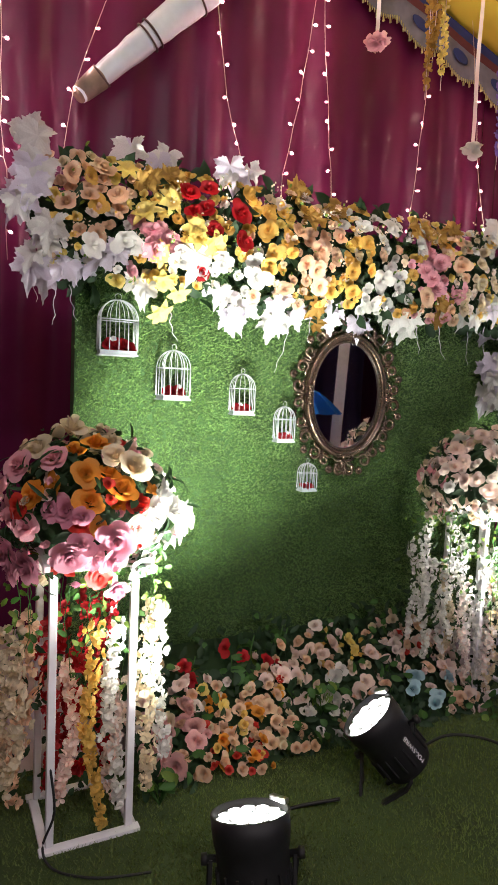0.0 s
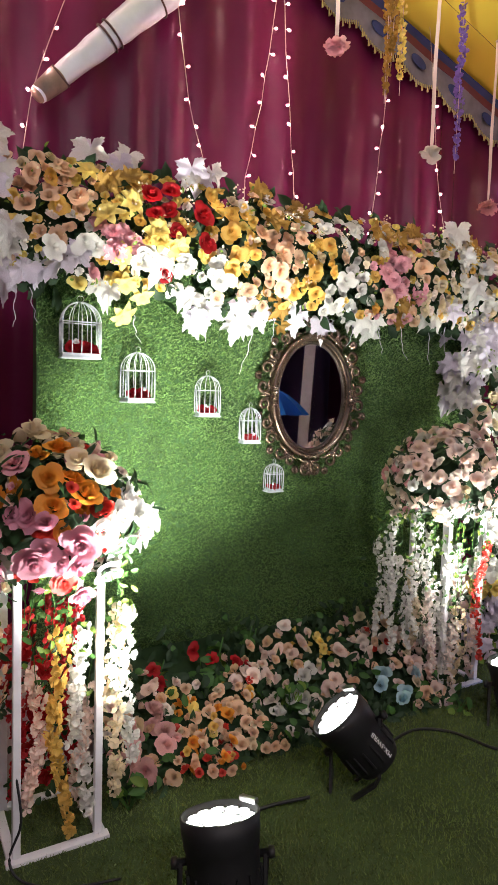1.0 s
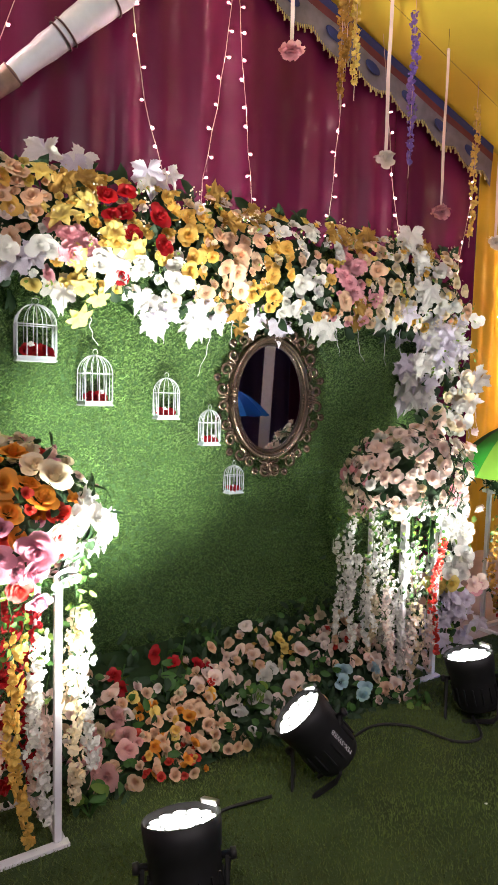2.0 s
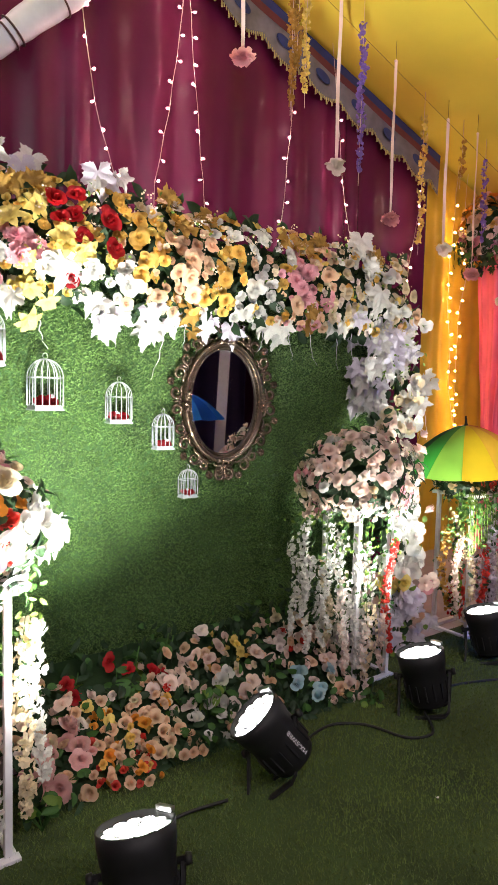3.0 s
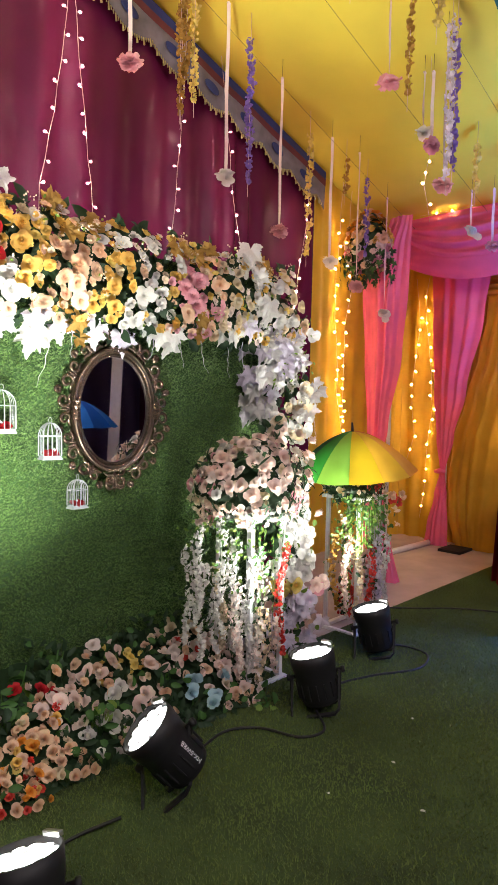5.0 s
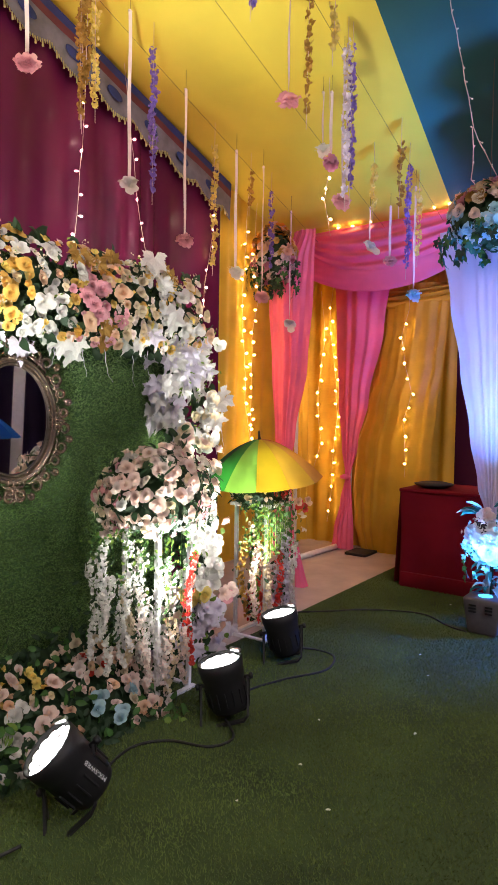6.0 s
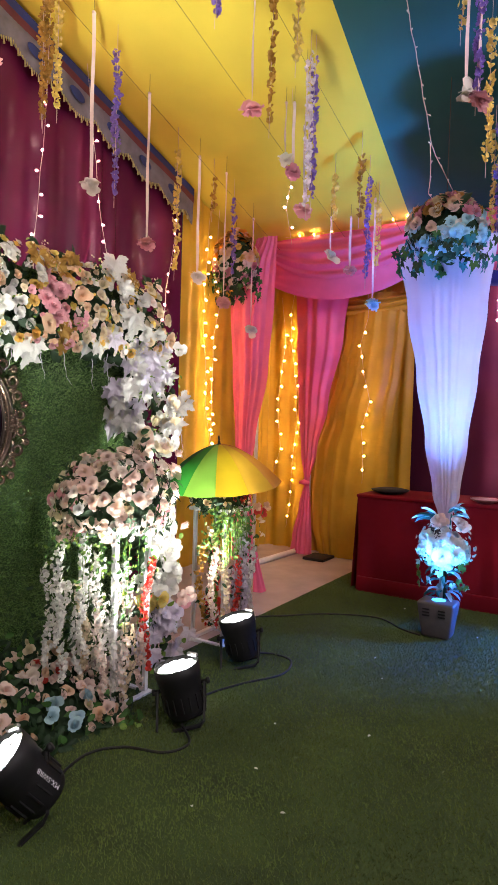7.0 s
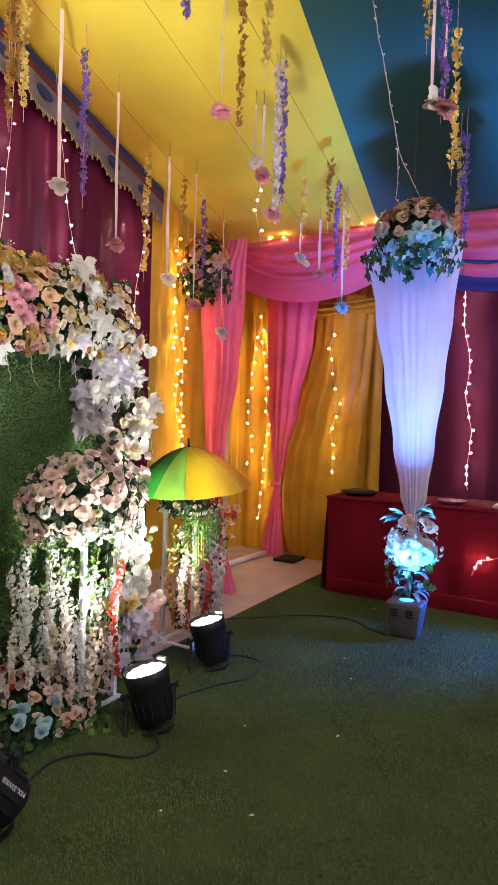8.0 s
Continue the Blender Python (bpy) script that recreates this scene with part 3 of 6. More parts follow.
def swag_y(x, z):
    """How far the swag bulges out of the board at this height."""
    h = max(-1.0, min(1.0, (z - 2.13) / 0.30))
    return 2.70 - 0.17 * math.sqrt(max(0.0, 1 - h * h)) + (0.02 if x > 2.9 else 0)


def swag_dir(z):
    h = max(-1.0, min(1.0, (z - 2.13) / 0.30))
    return Vector((rnd.uniform(-0.6, 0.4), -1, 0.15 + 0.8 * h + rnd.uniform(-0.3, 0.3)))


listed = []
for colour, shape, size, places in (("peach", "rose", 0.040, BAND_PEACH), ("red", "rose", 0.042, BAND_RED), ("yellow", "rose", 0.035, BAND_YELLOW), ("lemon", "star", 0.062, BAND_LILY), ("white", "round", 0.046, BAND_WHITE), ("pink", "ruffle", 0.05, BAND_PINK)):
    for x, z in places:
        colour = "cream" if colour == "yellow" and x > 2.4 and rnd.random() < 0.5 else colour
        listed.append((x, z, colour, shape))
        bloom(SWAG, shape, colour, (x, swag_y(x, z) - rnd.uniform(0.0, 0.06), z), swag_dir(z), size * rnd.uniform(0.85, 1.15), rnd)
# smaller blooms between, in the colours of their neighbours
made = [(x, z) for x, z, *_ in listed]
tries = 0
fills = 0
while fills < 320 and tries < 8000:
    tries += 1
    x = rnd.uniform(0.4, 3.22)
    z = 2.13 + rnd.uniform(-0.24, 0.24)
    if min((x - a) ** 2 + (z - b) ** 2 for a, b in made) < 0.037 ** 2:
        continue
    near = sorted(listed, key=lambda q: (q[0] - x) ** 2 + (q[1] - z) ** 2)[: 2]
    _, _, colour, shape = near[rnd.randrange(2)]
    colour = {"red": "yellow"}.get(colour, colour)
    if rnd.random() < 0.3:
        colour = rnd.choice(("cream", "peach", "lemon", "shell", "yellow"))
    made.append((x, z))
    fills += 1
    bloom(SWAG, rnd.choice((shape, "rose", "bud")), colour, (x, swag_y(x, z) + 0.01, z), swag_dir(z), rnd.uniform(0.020, 0.036), rnd)
for x, z in GOLD_LEAVES:
    for _ in range(3):
        ob = bloom(SWAG, "maple", "gold", (x + rnd.uniform(-0.05, 0.05), swag_y(x, z) - 0.01, z + rnd.uniform(-0.03, 0.04)), (rnd.uniform(-0.6, 0.5), -1, rnd.uniform(-0.2, 0.7)), rnd.uniform(0.06, 0.085), rnd)
for x, z in WHITE_LEAVES:
    for k in range(2):
        hang_leaf(SWAG, "maple", "lilac" if rnd.random() < 0.35 else "white", (x + rnd.uniform(-0.05, 0.05), swag_y(x, z) - 0.03 + rnd.uniform(-0.02, 0.04), z + 0.04 + rnd.uniform(-0.04, 0.04)), rnd.uniform(0.078, 0.125), rnd, (-0.4, -1, 0.2))
# bunches of miniature blooms
for _ in range(150):
    x, z = rnd.uniform(0.45, 3.2), 2.13 + rnd.uniform(-0.25, 0.25)
    near = min(listed, key=lambda q: (q[0] - x) ** 2 + (q[1] - z) ** 2)
    colour = near[2] if rnd.random() < 0.5 and near[2] != "red" else rnd.choice(("cream", "lemon", "yellow"))
    bloom(SWAG, "round", colour, (x, swag_y(x, z) - rnd.uniform(-0.01, 0.05), z), swag_dir(z), rnd.uniform(0.014, 0.022), rnd, "small_blossom")
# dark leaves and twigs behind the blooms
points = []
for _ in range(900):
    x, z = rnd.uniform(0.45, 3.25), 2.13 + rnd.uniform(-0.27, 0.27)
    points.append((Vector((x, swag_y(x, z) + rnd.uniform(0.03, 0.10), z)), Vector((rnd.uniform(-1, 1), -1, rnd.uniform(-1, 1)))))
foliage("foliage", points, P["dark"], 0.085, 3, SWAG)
points = []
for _ in range(300):
    x, z = rnd.uniform(0.4, 3.2), 2.13 + rnd.uniform(-0.26, 0.27)
    points.append((Vector((x, swag_y(x, z) - rnd.uniform(-0.01, 0.06), z)), Vector((rnd.uniform(-1, 1), -1, rnd.uniform(-1, 1)))))
foliage("sprig_filler", points[:150], P["lime"], 0.022, 4, SWAG, 0.28)
foliage("small_petals", [(p + Vector((0.01, -0.01, 0.01)), d) for p, d in points[:120]], P["cream"], 0.014, 5, SWAG, 0.4)
points = []
for _ in range(70):
    x, z = rnd.uniform(0.45, 3.2), 2.13 + rnd.uniform(-0.24, 0.26)
    c = Vector((x, swag_y(x, z) - rnd.uniform(0.02, 0.05), z))
    points += [(c + Vector((rnd.gauss(0, 0.016), rnd.gauss(0, 0.008), rnd.gauss(0, 0.016))), Vector((rnd.uniform(-1, 1), -1, rnd.uniform(-0.6, 1)))) for _ in range(9)]
foliage("spray_blossoms", points, P["cream"], 0.0095, 6, SWAG, 0.5)
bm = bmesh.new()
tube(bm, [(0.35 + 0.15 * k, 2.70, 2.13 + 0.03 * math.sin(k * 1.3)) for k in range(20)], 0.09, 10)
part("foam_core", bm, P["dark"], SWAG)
for x, z, l in ((0.44, 1.86, 0.2), (0.36, 1.9, 0.16), (0.92, 1.75, 0.12), (1.50, 1.74, 0.22), (1.62, 1.82, 0.15), (2.28, 1.80, 0.14), (2.43, 1.82, 0.18), (2.64, 1.80, 0.18), (2.76, 1.84, 0.2), (2.1, 1.80, 0.12), (1.24, 1.76, 0.1), (0.5, 1.82, 0.14)):
    tendril(SWAG, (x, 2.60, z + 0.04), l, rnd, P["lilac"])

# ---- cascade at the end of the board ----
CASC = thing("flower_cascade", pose(0, 0, 0), "cascade of lilac leaves and white blossoms on the board edge", "flower arrangement")
for x, z in LILAC_LEAVES:
    for k in range(5):
        hang_leaf(CASC, "maple", "lilac" if rnd.random() < 0.4 else "white", (min(x, 3.28) + rnd.uniform(-0.06, 0.06), 2.62 + rnd.uniform(-0.05, 0.10), z + rnd.uniform(-0.06, 0.06)), rnd.uniform(0.075, 0.12), rnd, (-0.5, -1, 0.2))
for x, z in CASCADE_WHITE:
    for k in range(3):
        bloom(CASC, "round", "cream" if k == 2 else "white", (x + rnd.uniform(-0.07, 0.07), 2.58 + rnd.uniform(-0.04, 0.06), z + rnd.uniform(-0.06, 0.06)), (rnd.uniform(-0.9, 0.3), -1, rnd.uniform(-0.3, 0.6)), rnd.uniform(0.035, 0.06), rnd)
for x, z in ((3.42, 1.60), (3.40, 1.52), (3.46, 1.56), (3.38, 1.42)):
    hang_leaf(CASC, "maple", "white", (x, 2.56, z + 0.06), 0.10, rnd, (-0.5, -1, 0.2))
points = [(Vector((rnd.uniform(3.0, 3.38), 2.64 + rnd.uniform(-0.03, 0.08), rnd.uniform(1.15, 2.1))), Vector((rnd.uniform(-1, 1), -1, rnd.uniform(-1, 0.6)))) for _ in range(170)]
foliage("foliage", points, P["dark"], 0.07, 8, CASC)
foliage("sprig_filler", [(p + Vector((0, -0.07, 0)), d) for p, d in points[:140]], P["lime"], 0.028, 9, CASC, 0.22)
bm = bmesh.new()
tube(bm, [(3.13 + 0.02 * math.sin(k), 2.68, 2.2 - 0.1 * k) for k in range(12)], 0.03, 8)
part("stem", bm, P["dark"], CASC)
for x, z, l in ((3.43, 1.40, 0.2), (3.36, 1.36, 0.16), (2.98, 1.42, 0.14), (2.92, 1.5, 0.12)):
    tendril(CASC, (x, 2.56, z + 0.04), l, rnd, P["lilac"])
# ---- white pedestals with bouquets and garlands ----
S1_MAUVE = [(-0.12, -0.22, 0.05), (0.01, -0.26, -0.02), (-0.11, -0.23, -0.06), (0.0, -0.25, -0.08), (-0.19, -0.13, -0.12), (-0.25, -0.07, -0.07)]
S1_ORANGE = [(-0.06, -0.2, 0.15), (-0.02, -0.13, 0.21), (-0.15, -0.18, 0.12), (-0.06, -0.24, 0.08), (0.04, -0.23, 0.11), (-0.2, -0.15, 0.09)]
S1_ROSE = [(-0.13, -0.13, 0.18), (-0.21, -0.04, 0.15), (-0.22, -0.15, -0.01), (-0.25, -0.09, 0.03)]
S1_CREAM = [(-0.06, 0.02, 0.24), (0.04, 0.01, 0.25), (0.03, -0.17, 0.18), (-0.16, -0.03, 0.2), (0.07, -0.2, 0.15)]
S1_WHITE = [(0.09, -0.25, -0.0), (0.19, -0.19, 0.03), (0.22, -0.14, -0.03), (0.14, -0.21, -0.06), (0.26, -0.09, -0.01), (0.11, -0.23, 0.04), (0.18, -0.17, 0.08)]
S2_BLUSH = [(-0.36, 0.0, 0.02), (-0.34, -0.04, -0.06), (-0.31, -0.14, 0.03), (-0.29, -0.1, 0.12), (-0.16, -0.09, 0.22), (-0.19, -0.17, 0.15), (-0.0, -0.14, 0.23), (-0.03, -0.07, 0.25), (-0.11, -0.21, 0.15), (-0.01, -0.26, 0.09), (-0.27, -0.18, 0.04), (-0.23, -0.22, -0.0), (-0.13, -0.26, 0.03), (0.02, -0.28, -0.01), (0.18, -0.23, 0.06), (-0.3, 0.03, -0.14), (-0.32, -0.08, -0.09), (-0.27, -0.16, -0.09), (-0.17, -0.22, -0.11), (-0.06, -0.27, -0.06), (0.23, -0.15, 0.15), (0.2, -0.13, 0.26), (0.25, -0.17, 0.22), (-0.22, -0.07, 0.19), (-0.27, -0.05, 0.16), (-0.01, -0.22, 0.17), (-0.21, -0.14, -0.16), (0.25, -0.17, 0.15), (0.26, -0.25, -0.14)]


def pedestal(x, y, w, h, label):
    t = thing("flower_stand", pose(x, y, 0), label, "flower stand", "white pedestals")
    s = 0.024
    i = 0.016
    for sx in (i, w - s - i):
        for sy in (i, w - s - i):
            part("leg", box(bmesh.new(), sx, sx + s, sy, sy + s, 0.022, h - 0.022, 0.002), M_WHITE_PAINT, t, smooth=False)
    for z in (0.0, h - 0.022):
        for n in (0, 1):
            o = n * (w - 0.034) + n * 0.005 - (1 - n) * 0.005
            part("rail", box(bmesh.new(), -0.006, w + 0.006, o, o + 0.034, z, z + 0.022, 0.002), M_WHITE_PAINT, t, smooth=False)
            part("rail", box(bmesh.new(), n * (w - 0.03), n * (w - 0.03) + 0.03, 0.031, w - 0.031, z, z + 0.022, 0.002), M_WHITE_PAINT, t, smooth=False)
    return t


pedestal(0.31, 1.90, 0.31, 0.93, "white metal frame pedestal under a mauve and orange bouquet")
pedestal(2.38, 2.13, 0.30, 0.92, "white metal frame pedestal under a blush rose bouquet")
pedestal(3.47, 2.20, 0.30, 0.92, "white metal frame pedestal beside the open umbrella")


def bouquet(centre, radii, listed, label, n_fill, seed, foam_top, gap=0.046, fills=("cream", "blush", "peach"), least=0.5, keep=0.7):
    """A dome of blooms on a pedestal's top."""
    r = random.Random(seed)
    t = thing("bouquet", Matrix.Translation(centre), label, "flower arrangement", "pedestal bouquets")
    R = Vector(radii)
    made, all_ = [], []
    for colour, shape, size, places in listed:
        for p in places:
            p = Vector(p)
            d = Vector((p.x / R.x, p.y / R.y, p.z / R.z))
            made.append(p)
            all_.append((p, colour, shape, size))
            bloom(t, shape, colour, p * r.uniform(0.92, 1.1), d + Vector((r.uniform(-0.5, 0.5), r.uniform(-0.6, 0.3), r.uniform(-0.4, 0.5))), size * r.uniform(0.9, 1.15), r)
    k = 0
    for _ in range(4000):
        if k >= n_fill:
            break
        a, z = r.uniform(0, 6.28), r.uniform(-0.75, 1)
        q = math.sqrt(1 - z * z)
        d = Vector((math.cos(a) * q, math.sin(a) * q, z))
        p = Vector((d.x * R.x, d.y * R.y, d.z * R.z)) * r.uniform(0.78, 1.08)
        if min((p - m).length for m in made) < gap:
            continue
        near = min(all_, key=lambda m: (m[0] - p).length + r.uniform(0, 0.1))
        made.append(p)
        k += 1
        bloom(t, r.choice((near[2], near[2], "rose", "bud", "bud")), near[1] if r.random() < keep else r.choice(fills), p, d + Vector((r.uniform(-0.5, 0.5), r.uniform(-0.5, 0.5), r.uniform(-0.4, 0.5))), near[3] * r.uniform(least, 1.0), r)
    pts = []
    for _ in range(420):
        a, z = r.uniform(0, 6.28), r.uniform(-0.7, 1)
        q = math.sqrt(1 - z * z)
        d = Vector((math.cos(a) * q, math.sin(a) * q, z))
        pts.append((Vector((d.x * R.x, d.y * R.y, d.z * R.z)) * r.uniform(0.7, 1.04), d))
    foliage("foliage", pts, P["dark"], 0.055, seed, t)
    for p, d in pts[230:300]:
        bloom(t, r.choice(("rose", "bud")), r.choice(fills), p * 1.1, d + Vector((r.uniform(-0.4, 0.4), -0.3, r.uniform(-0.2, 0.4))), r.uniform(0.011, 0.019), r, "small_blossom")
    foliage("sprig_filler", [(p * 1.1, d) for p, d in pts[:60]], P["green"], 0.018, seed + 1, t, 0.3)
    foliage("twig_filler", [(p * 1.14, d) for p, d in pts[90:230]], P["dark"], 0.075, seed + 2, t, 0.08)
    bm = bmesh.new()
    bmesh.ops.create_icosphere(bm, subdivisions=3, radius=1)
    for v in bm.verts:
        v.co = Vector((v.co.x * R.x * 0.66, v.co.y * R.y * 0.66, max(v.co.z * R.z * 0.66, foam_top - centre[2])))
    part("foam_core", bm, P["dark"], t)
    return t


bouquet((0.47, 2.04, 1.06), (0.27, 0.26, 0.25), (("mauve", "rose", 0.054, S1_MAUVE), ("orange", "rose", 0.040, S1_ORANGE), ("pink", "rose", 0.042, S1_ROSE), ("cream", "bud", 0.048, S1_CREAM), ("white", "round", 0.055, S1_WHITE)), "domed bouquet of mauve, orange, cream and white artificial roses", 120, 31, 0.935, 0.044, ("cream", "blush", "pink", "coral", "mauve"), 0.35)
bouquet((2.53, 2.28, 1.07), (0.35, 0.26, 0.25), (("blush", "rose", 0.033, S2_BLUSH),), "domed bouquet of blush pink artificial roses on a pedestal", 300, 32, 0.925, 0.031, ("shell", "shell", "blush", "cream", "white", "pink"), 0.6, 0.35)
C_PEACH = [(0.10, -0.12, 0.02), (0.16, -0.06, 0.0), (0.05, -0.15, -0.02), (-0.05, -0.14, 0.03), (0.18, 0.03, 0.05), (-0.12, -0.08, 0.05), (0.0, -0.05, 0.09), (0.08, 0.05, 0.09)]
bouquet((3.62, 2.35, 0.97), (0.20, 0.17, 0.10), (("coral", "round", 0.035, C_PEACH[:4]), ("peach", "round", 0.035, C_PEACH[4:])), "low bouquet of peach flowers and variegated leaves under the umbrella", 24, 33, 0.925)


r7 = random.Random(71)
EDGE = thing("rose_spray", pose(2.95, 2.45, 1.1), "spray of blush and cream roses rising to the board edge", "flower arrangement")
for k in range(30):
    u = r7.random()
    bloom(EDGE, r7.choice(("rose", "round")), r7.choice(("blush", "blush", "cream", "white")), (-0.14 + 0.24 * u + r7.uniform(-0.06, 0.06), 0.08 * u + r7.uniform(-0.06, 0.05), -0.02 + 0.32 * u + r7.uniform(-0.07, 0.05)), (r7.uniform(-0.9, 0.3), -1, r7.uniform(-0.2, 0.7)), r7.uniform(0.034, 0.048), r7)
foliage("foliage", [(Vector((-0.14 + 0.24 * q + r7.uniform(-0.08, 0.08), 0.08 * q + r7.uniform(-0.02, 0.08), 0.32 * q + r7.uniform(-0.1, 0.05))), Vector((r7.uniform(-1, 1), -1, r7.uniform(-0.5, 0.8)))) for q in [r7.random() for _ in range(110)]], P["dark"], 0.065, 72, EDGE)
part("stem", tube(bmesh.new(), [(-0.2, -0.05, -0.1), (-0.05, 0.05, 0.1), (0.10, 0.24, 0.34)], 0.012, 6), P["dark"], EDGE)


def garland_set(base, rows, label, group, seed, floret=0.0135):
    """Hanging strands from a pedestal's top: (dx, dy, top, bottom, colour, thickness)."""
    r = random.Random(seed)
    t = thing("hanging_garland", pose(*base, 0), label, "garland", group)
    for dx, dy, top, bottom, colour, thick in rows:
        ph, drift = r.uniform(0, 6), r.uniform(-0.035, 0.035)
        path = [(dx + 0.016 * math.sin(k * 0.8 + ph) + drift * k / 8, dy + 0.014 * math.cos(k * 0.9 + ph), top + (bottom - top) * k / 8) for k in range(9)]
        strand("flower_strand", path, P[colour], r.randrange(9999), t, floret, thick, 0.0095)
        bow = r.uniform(-0.03, 0.03)
        part("vine_stem", tube(bmesh.new(), [(dx * 0.9 + 0.015 + bow * math.sin(q / 6 * 3.14) + 0.006 * math.sin(q * 2.1 + ph), dy * 0.9 + 0.015 - 0.01 * q / 6, 0.93 + (top - 0.99) * q / 6) for q in range(7)], 0.0014, 5), P["green"], t)
    pts = []
    for dx, dy, top, bottom, colour, thick in rows:
        for _ in range(13):
            pts.append((Vector((dx + r.uniform(-0.045, 0.045), dy + r.uniform(-0.03, 0.03), r.uniform(top - 0.08, 0.93))), Vector((r.uniform(-1, 1), -1, r.uniform(-0.5, 0.5)))))
    foliage("vine_leaves", pts[::2], P["lime"], 0.028, seed, t, 0.30)
    foliage("vine_leaves", pts[1::2], P["green"], 0.030, seed, t, 0.30)
    pts = [(Vector((dx + r.uniform(-0.05, 0.05), dy + r.uniform(-0.01, 0.06), r.uniform(bottom, top))), Vector((r.uniform(-1, 1), -1, 0))) for dx, dy, top, bottom, c, th in rows for _ in range(10)]
    foliage("dark_leaves", pts, P["dark"], 0.04, seed + 1, t, 0.25)
    return t


garland_set((0.31, 1.90), (
    (0.34, 0.02, 0.77, 0.14, "cream", 0.036), (0.38, 0.10, 0.74, 0.20, "white", 0.032), (0.215, 0.03, 0.72, 0.10, "white", 0.026), (0.135, 0.01, 0.73, 0.06, "yellow", 0.022),
    (0.16, 0.20, 0.75, 0.12, "red", 0.034), (0.10, 0.24, 0.75, 0.12, "red", 0.034), (0.05, 0.17, 0.72, 0.12, "red", 0.030), (0.23, 0.24, 0.75, 0.10, "red", 0.03),
    (-0.07, 0.04, 0.72, 0.22, "cream", 0.036), (-0.03, 0.14, 0.74, 0.10, "peach", 0.034), (-0.10, 0.16, 0.70, 0.16, "cream", 0.034), (0.09, 0.05, 0.60, 0.14, "blush", 0.02), (0.26, 0.06, 0.5, 0.1, "blush", 0.024)),
    "garlands of white, yellow and red blossoms hanging from the pedestal", "pedestal garlands", 41, 0.0165)
garland_set((2.38, 2.13), (
    (-0.28, 0.08, 0.90, 0.42, "white", 0.022), (-0.16, 0.07, 0.92, 0.25, "white", 0.028), (-0.22, 0.12, 0.70, 0.22, "white", 0.026), (-0.05, 0.06, 0.79, 0.22, "white", 0.030), (0.02, 0.02, 0.74, 0.12, "white", 0.026),
    (0.13, 0.05, 0.74, 0.08, "white", 0.036), (0.10, -0.01, 0.45, 0.05, "cream", 0.03), (0.232, -0.015, 0.76, 0.16, "coral", 0.022), (-0.10, 0.12, 0.70, 0.18, "cream", 0.028), (0.17, 0.12, 0.70, 0.10, "blush", 0.034), (0.06, 0.18, 0.8, 0.15, "white", 0.03), (-0.32, 0.14, 0.80, 0.30, "white", 0.02), (-0.10, 0.01, 0.62, 0.14, "shell", 0.024), (0.05, -0.02, 0.40, 0.04, "shell", 0.03), (0.19, 0.0, 0.36, 0.05, "blush", 0.028), (-0.20, 0.04, 0.66, 0.34, "white", 0.022)),
    "garlands of white blossoms with one coral strand on the pedestal", "pedestal garlands", 42)
garland_set((3.47, 2.20), (
    (-0.06, 0.06, 0.80, 0.16, "cream", 0.030), (-0.13, 0.10, 0.72, 0.2, "gold", 0.026), (0.0, 0.08, 0.85, 0.16, "lime", 0.024), (0.05, 0.12, 0.74, 0.10, "coral", 0.028), (0.09, 0.16, 0.74, 0.10, "red", 0.03),
    (0.17, 0.02, 0.76, 0.12, "lilac", 0.030), (0.23, 0.04, 0.78, 0.14, "white", 0.030), (0.29, 0.06, 0.74, 0.15, "lilac", 0.030), (0.33, 0.12, 0.76, 0.16, "pink", 0.024), (0.20, -0.02, 0.74, 0.12, "lilac", 0.026), (0.26, -0.01, 0.70, 0.16, "lilac", 0.026), (-0.03, -0.02, 0.62, 0.14, "cream", 0.026), (-0.10, 0.02, 0.66, 0.22, "blush", 0.024), (0.12, -0.02, 0.6, 0.12, "coral", 0.022), (0.16, -0.05, 0.70, 0.10, "lilac", 0.024), (0.22, -0.06, 0.66, 0.12, "white", 0.024)),
    "garlands of lilac, cream and red blossoms beneath the umbrella", "pedestal garlands", 43)

r4 = random.Random(44)
VINE = thing("vine", pose(3.47, 2.20, 0.93), "trailing yellow-green vine hanging over the pedestal's top", "plant")
for part_name, tone, size, spread in (("vine_leaves", "lime", 0.034, (-0.12, 0.16)), ("dark_leaves", "green", 0.04, (-0.12, 0.34)), ("cream_leaves", "cream", 0.04, (0.22, 0.44))):
    foliage(part_name, [(Vector((r4.uniform(*spread), r4.uniform(-0.08, 0.10), r4.uniform(-0.34, 0.0) * (1 if tone == "lime" else 0.7))), Vector((r4.uniform(-1, 1), -1, r4.uniform(-0.3, 0.6)))) for _ in range(110 if tone != "cream" else 26)], P[tone], size, 45, VINE, 0.28)
for k in range(10):
    x = -0.12 + 0.03 * k
    part("vine_stem", tube(bmesh.new(), [(0.02 + x * 0.6, 0.0, 0.01), (x, -0.06, -0.08), (x + 0.01, -0.06, -0.36 + 0.012 * k)], 0.0025, 5), P["lime"], VINE)
for x, z in ((0.30, -0.03), (0.36, -0.06), (0.27, -0.01), (0.40, -0.02)):
    bloom(VINE, "round", "coral" if z < -0.02 else "peach", (x, -0.06, z), (-0.4, -1, 0.3), 0.035, r4)

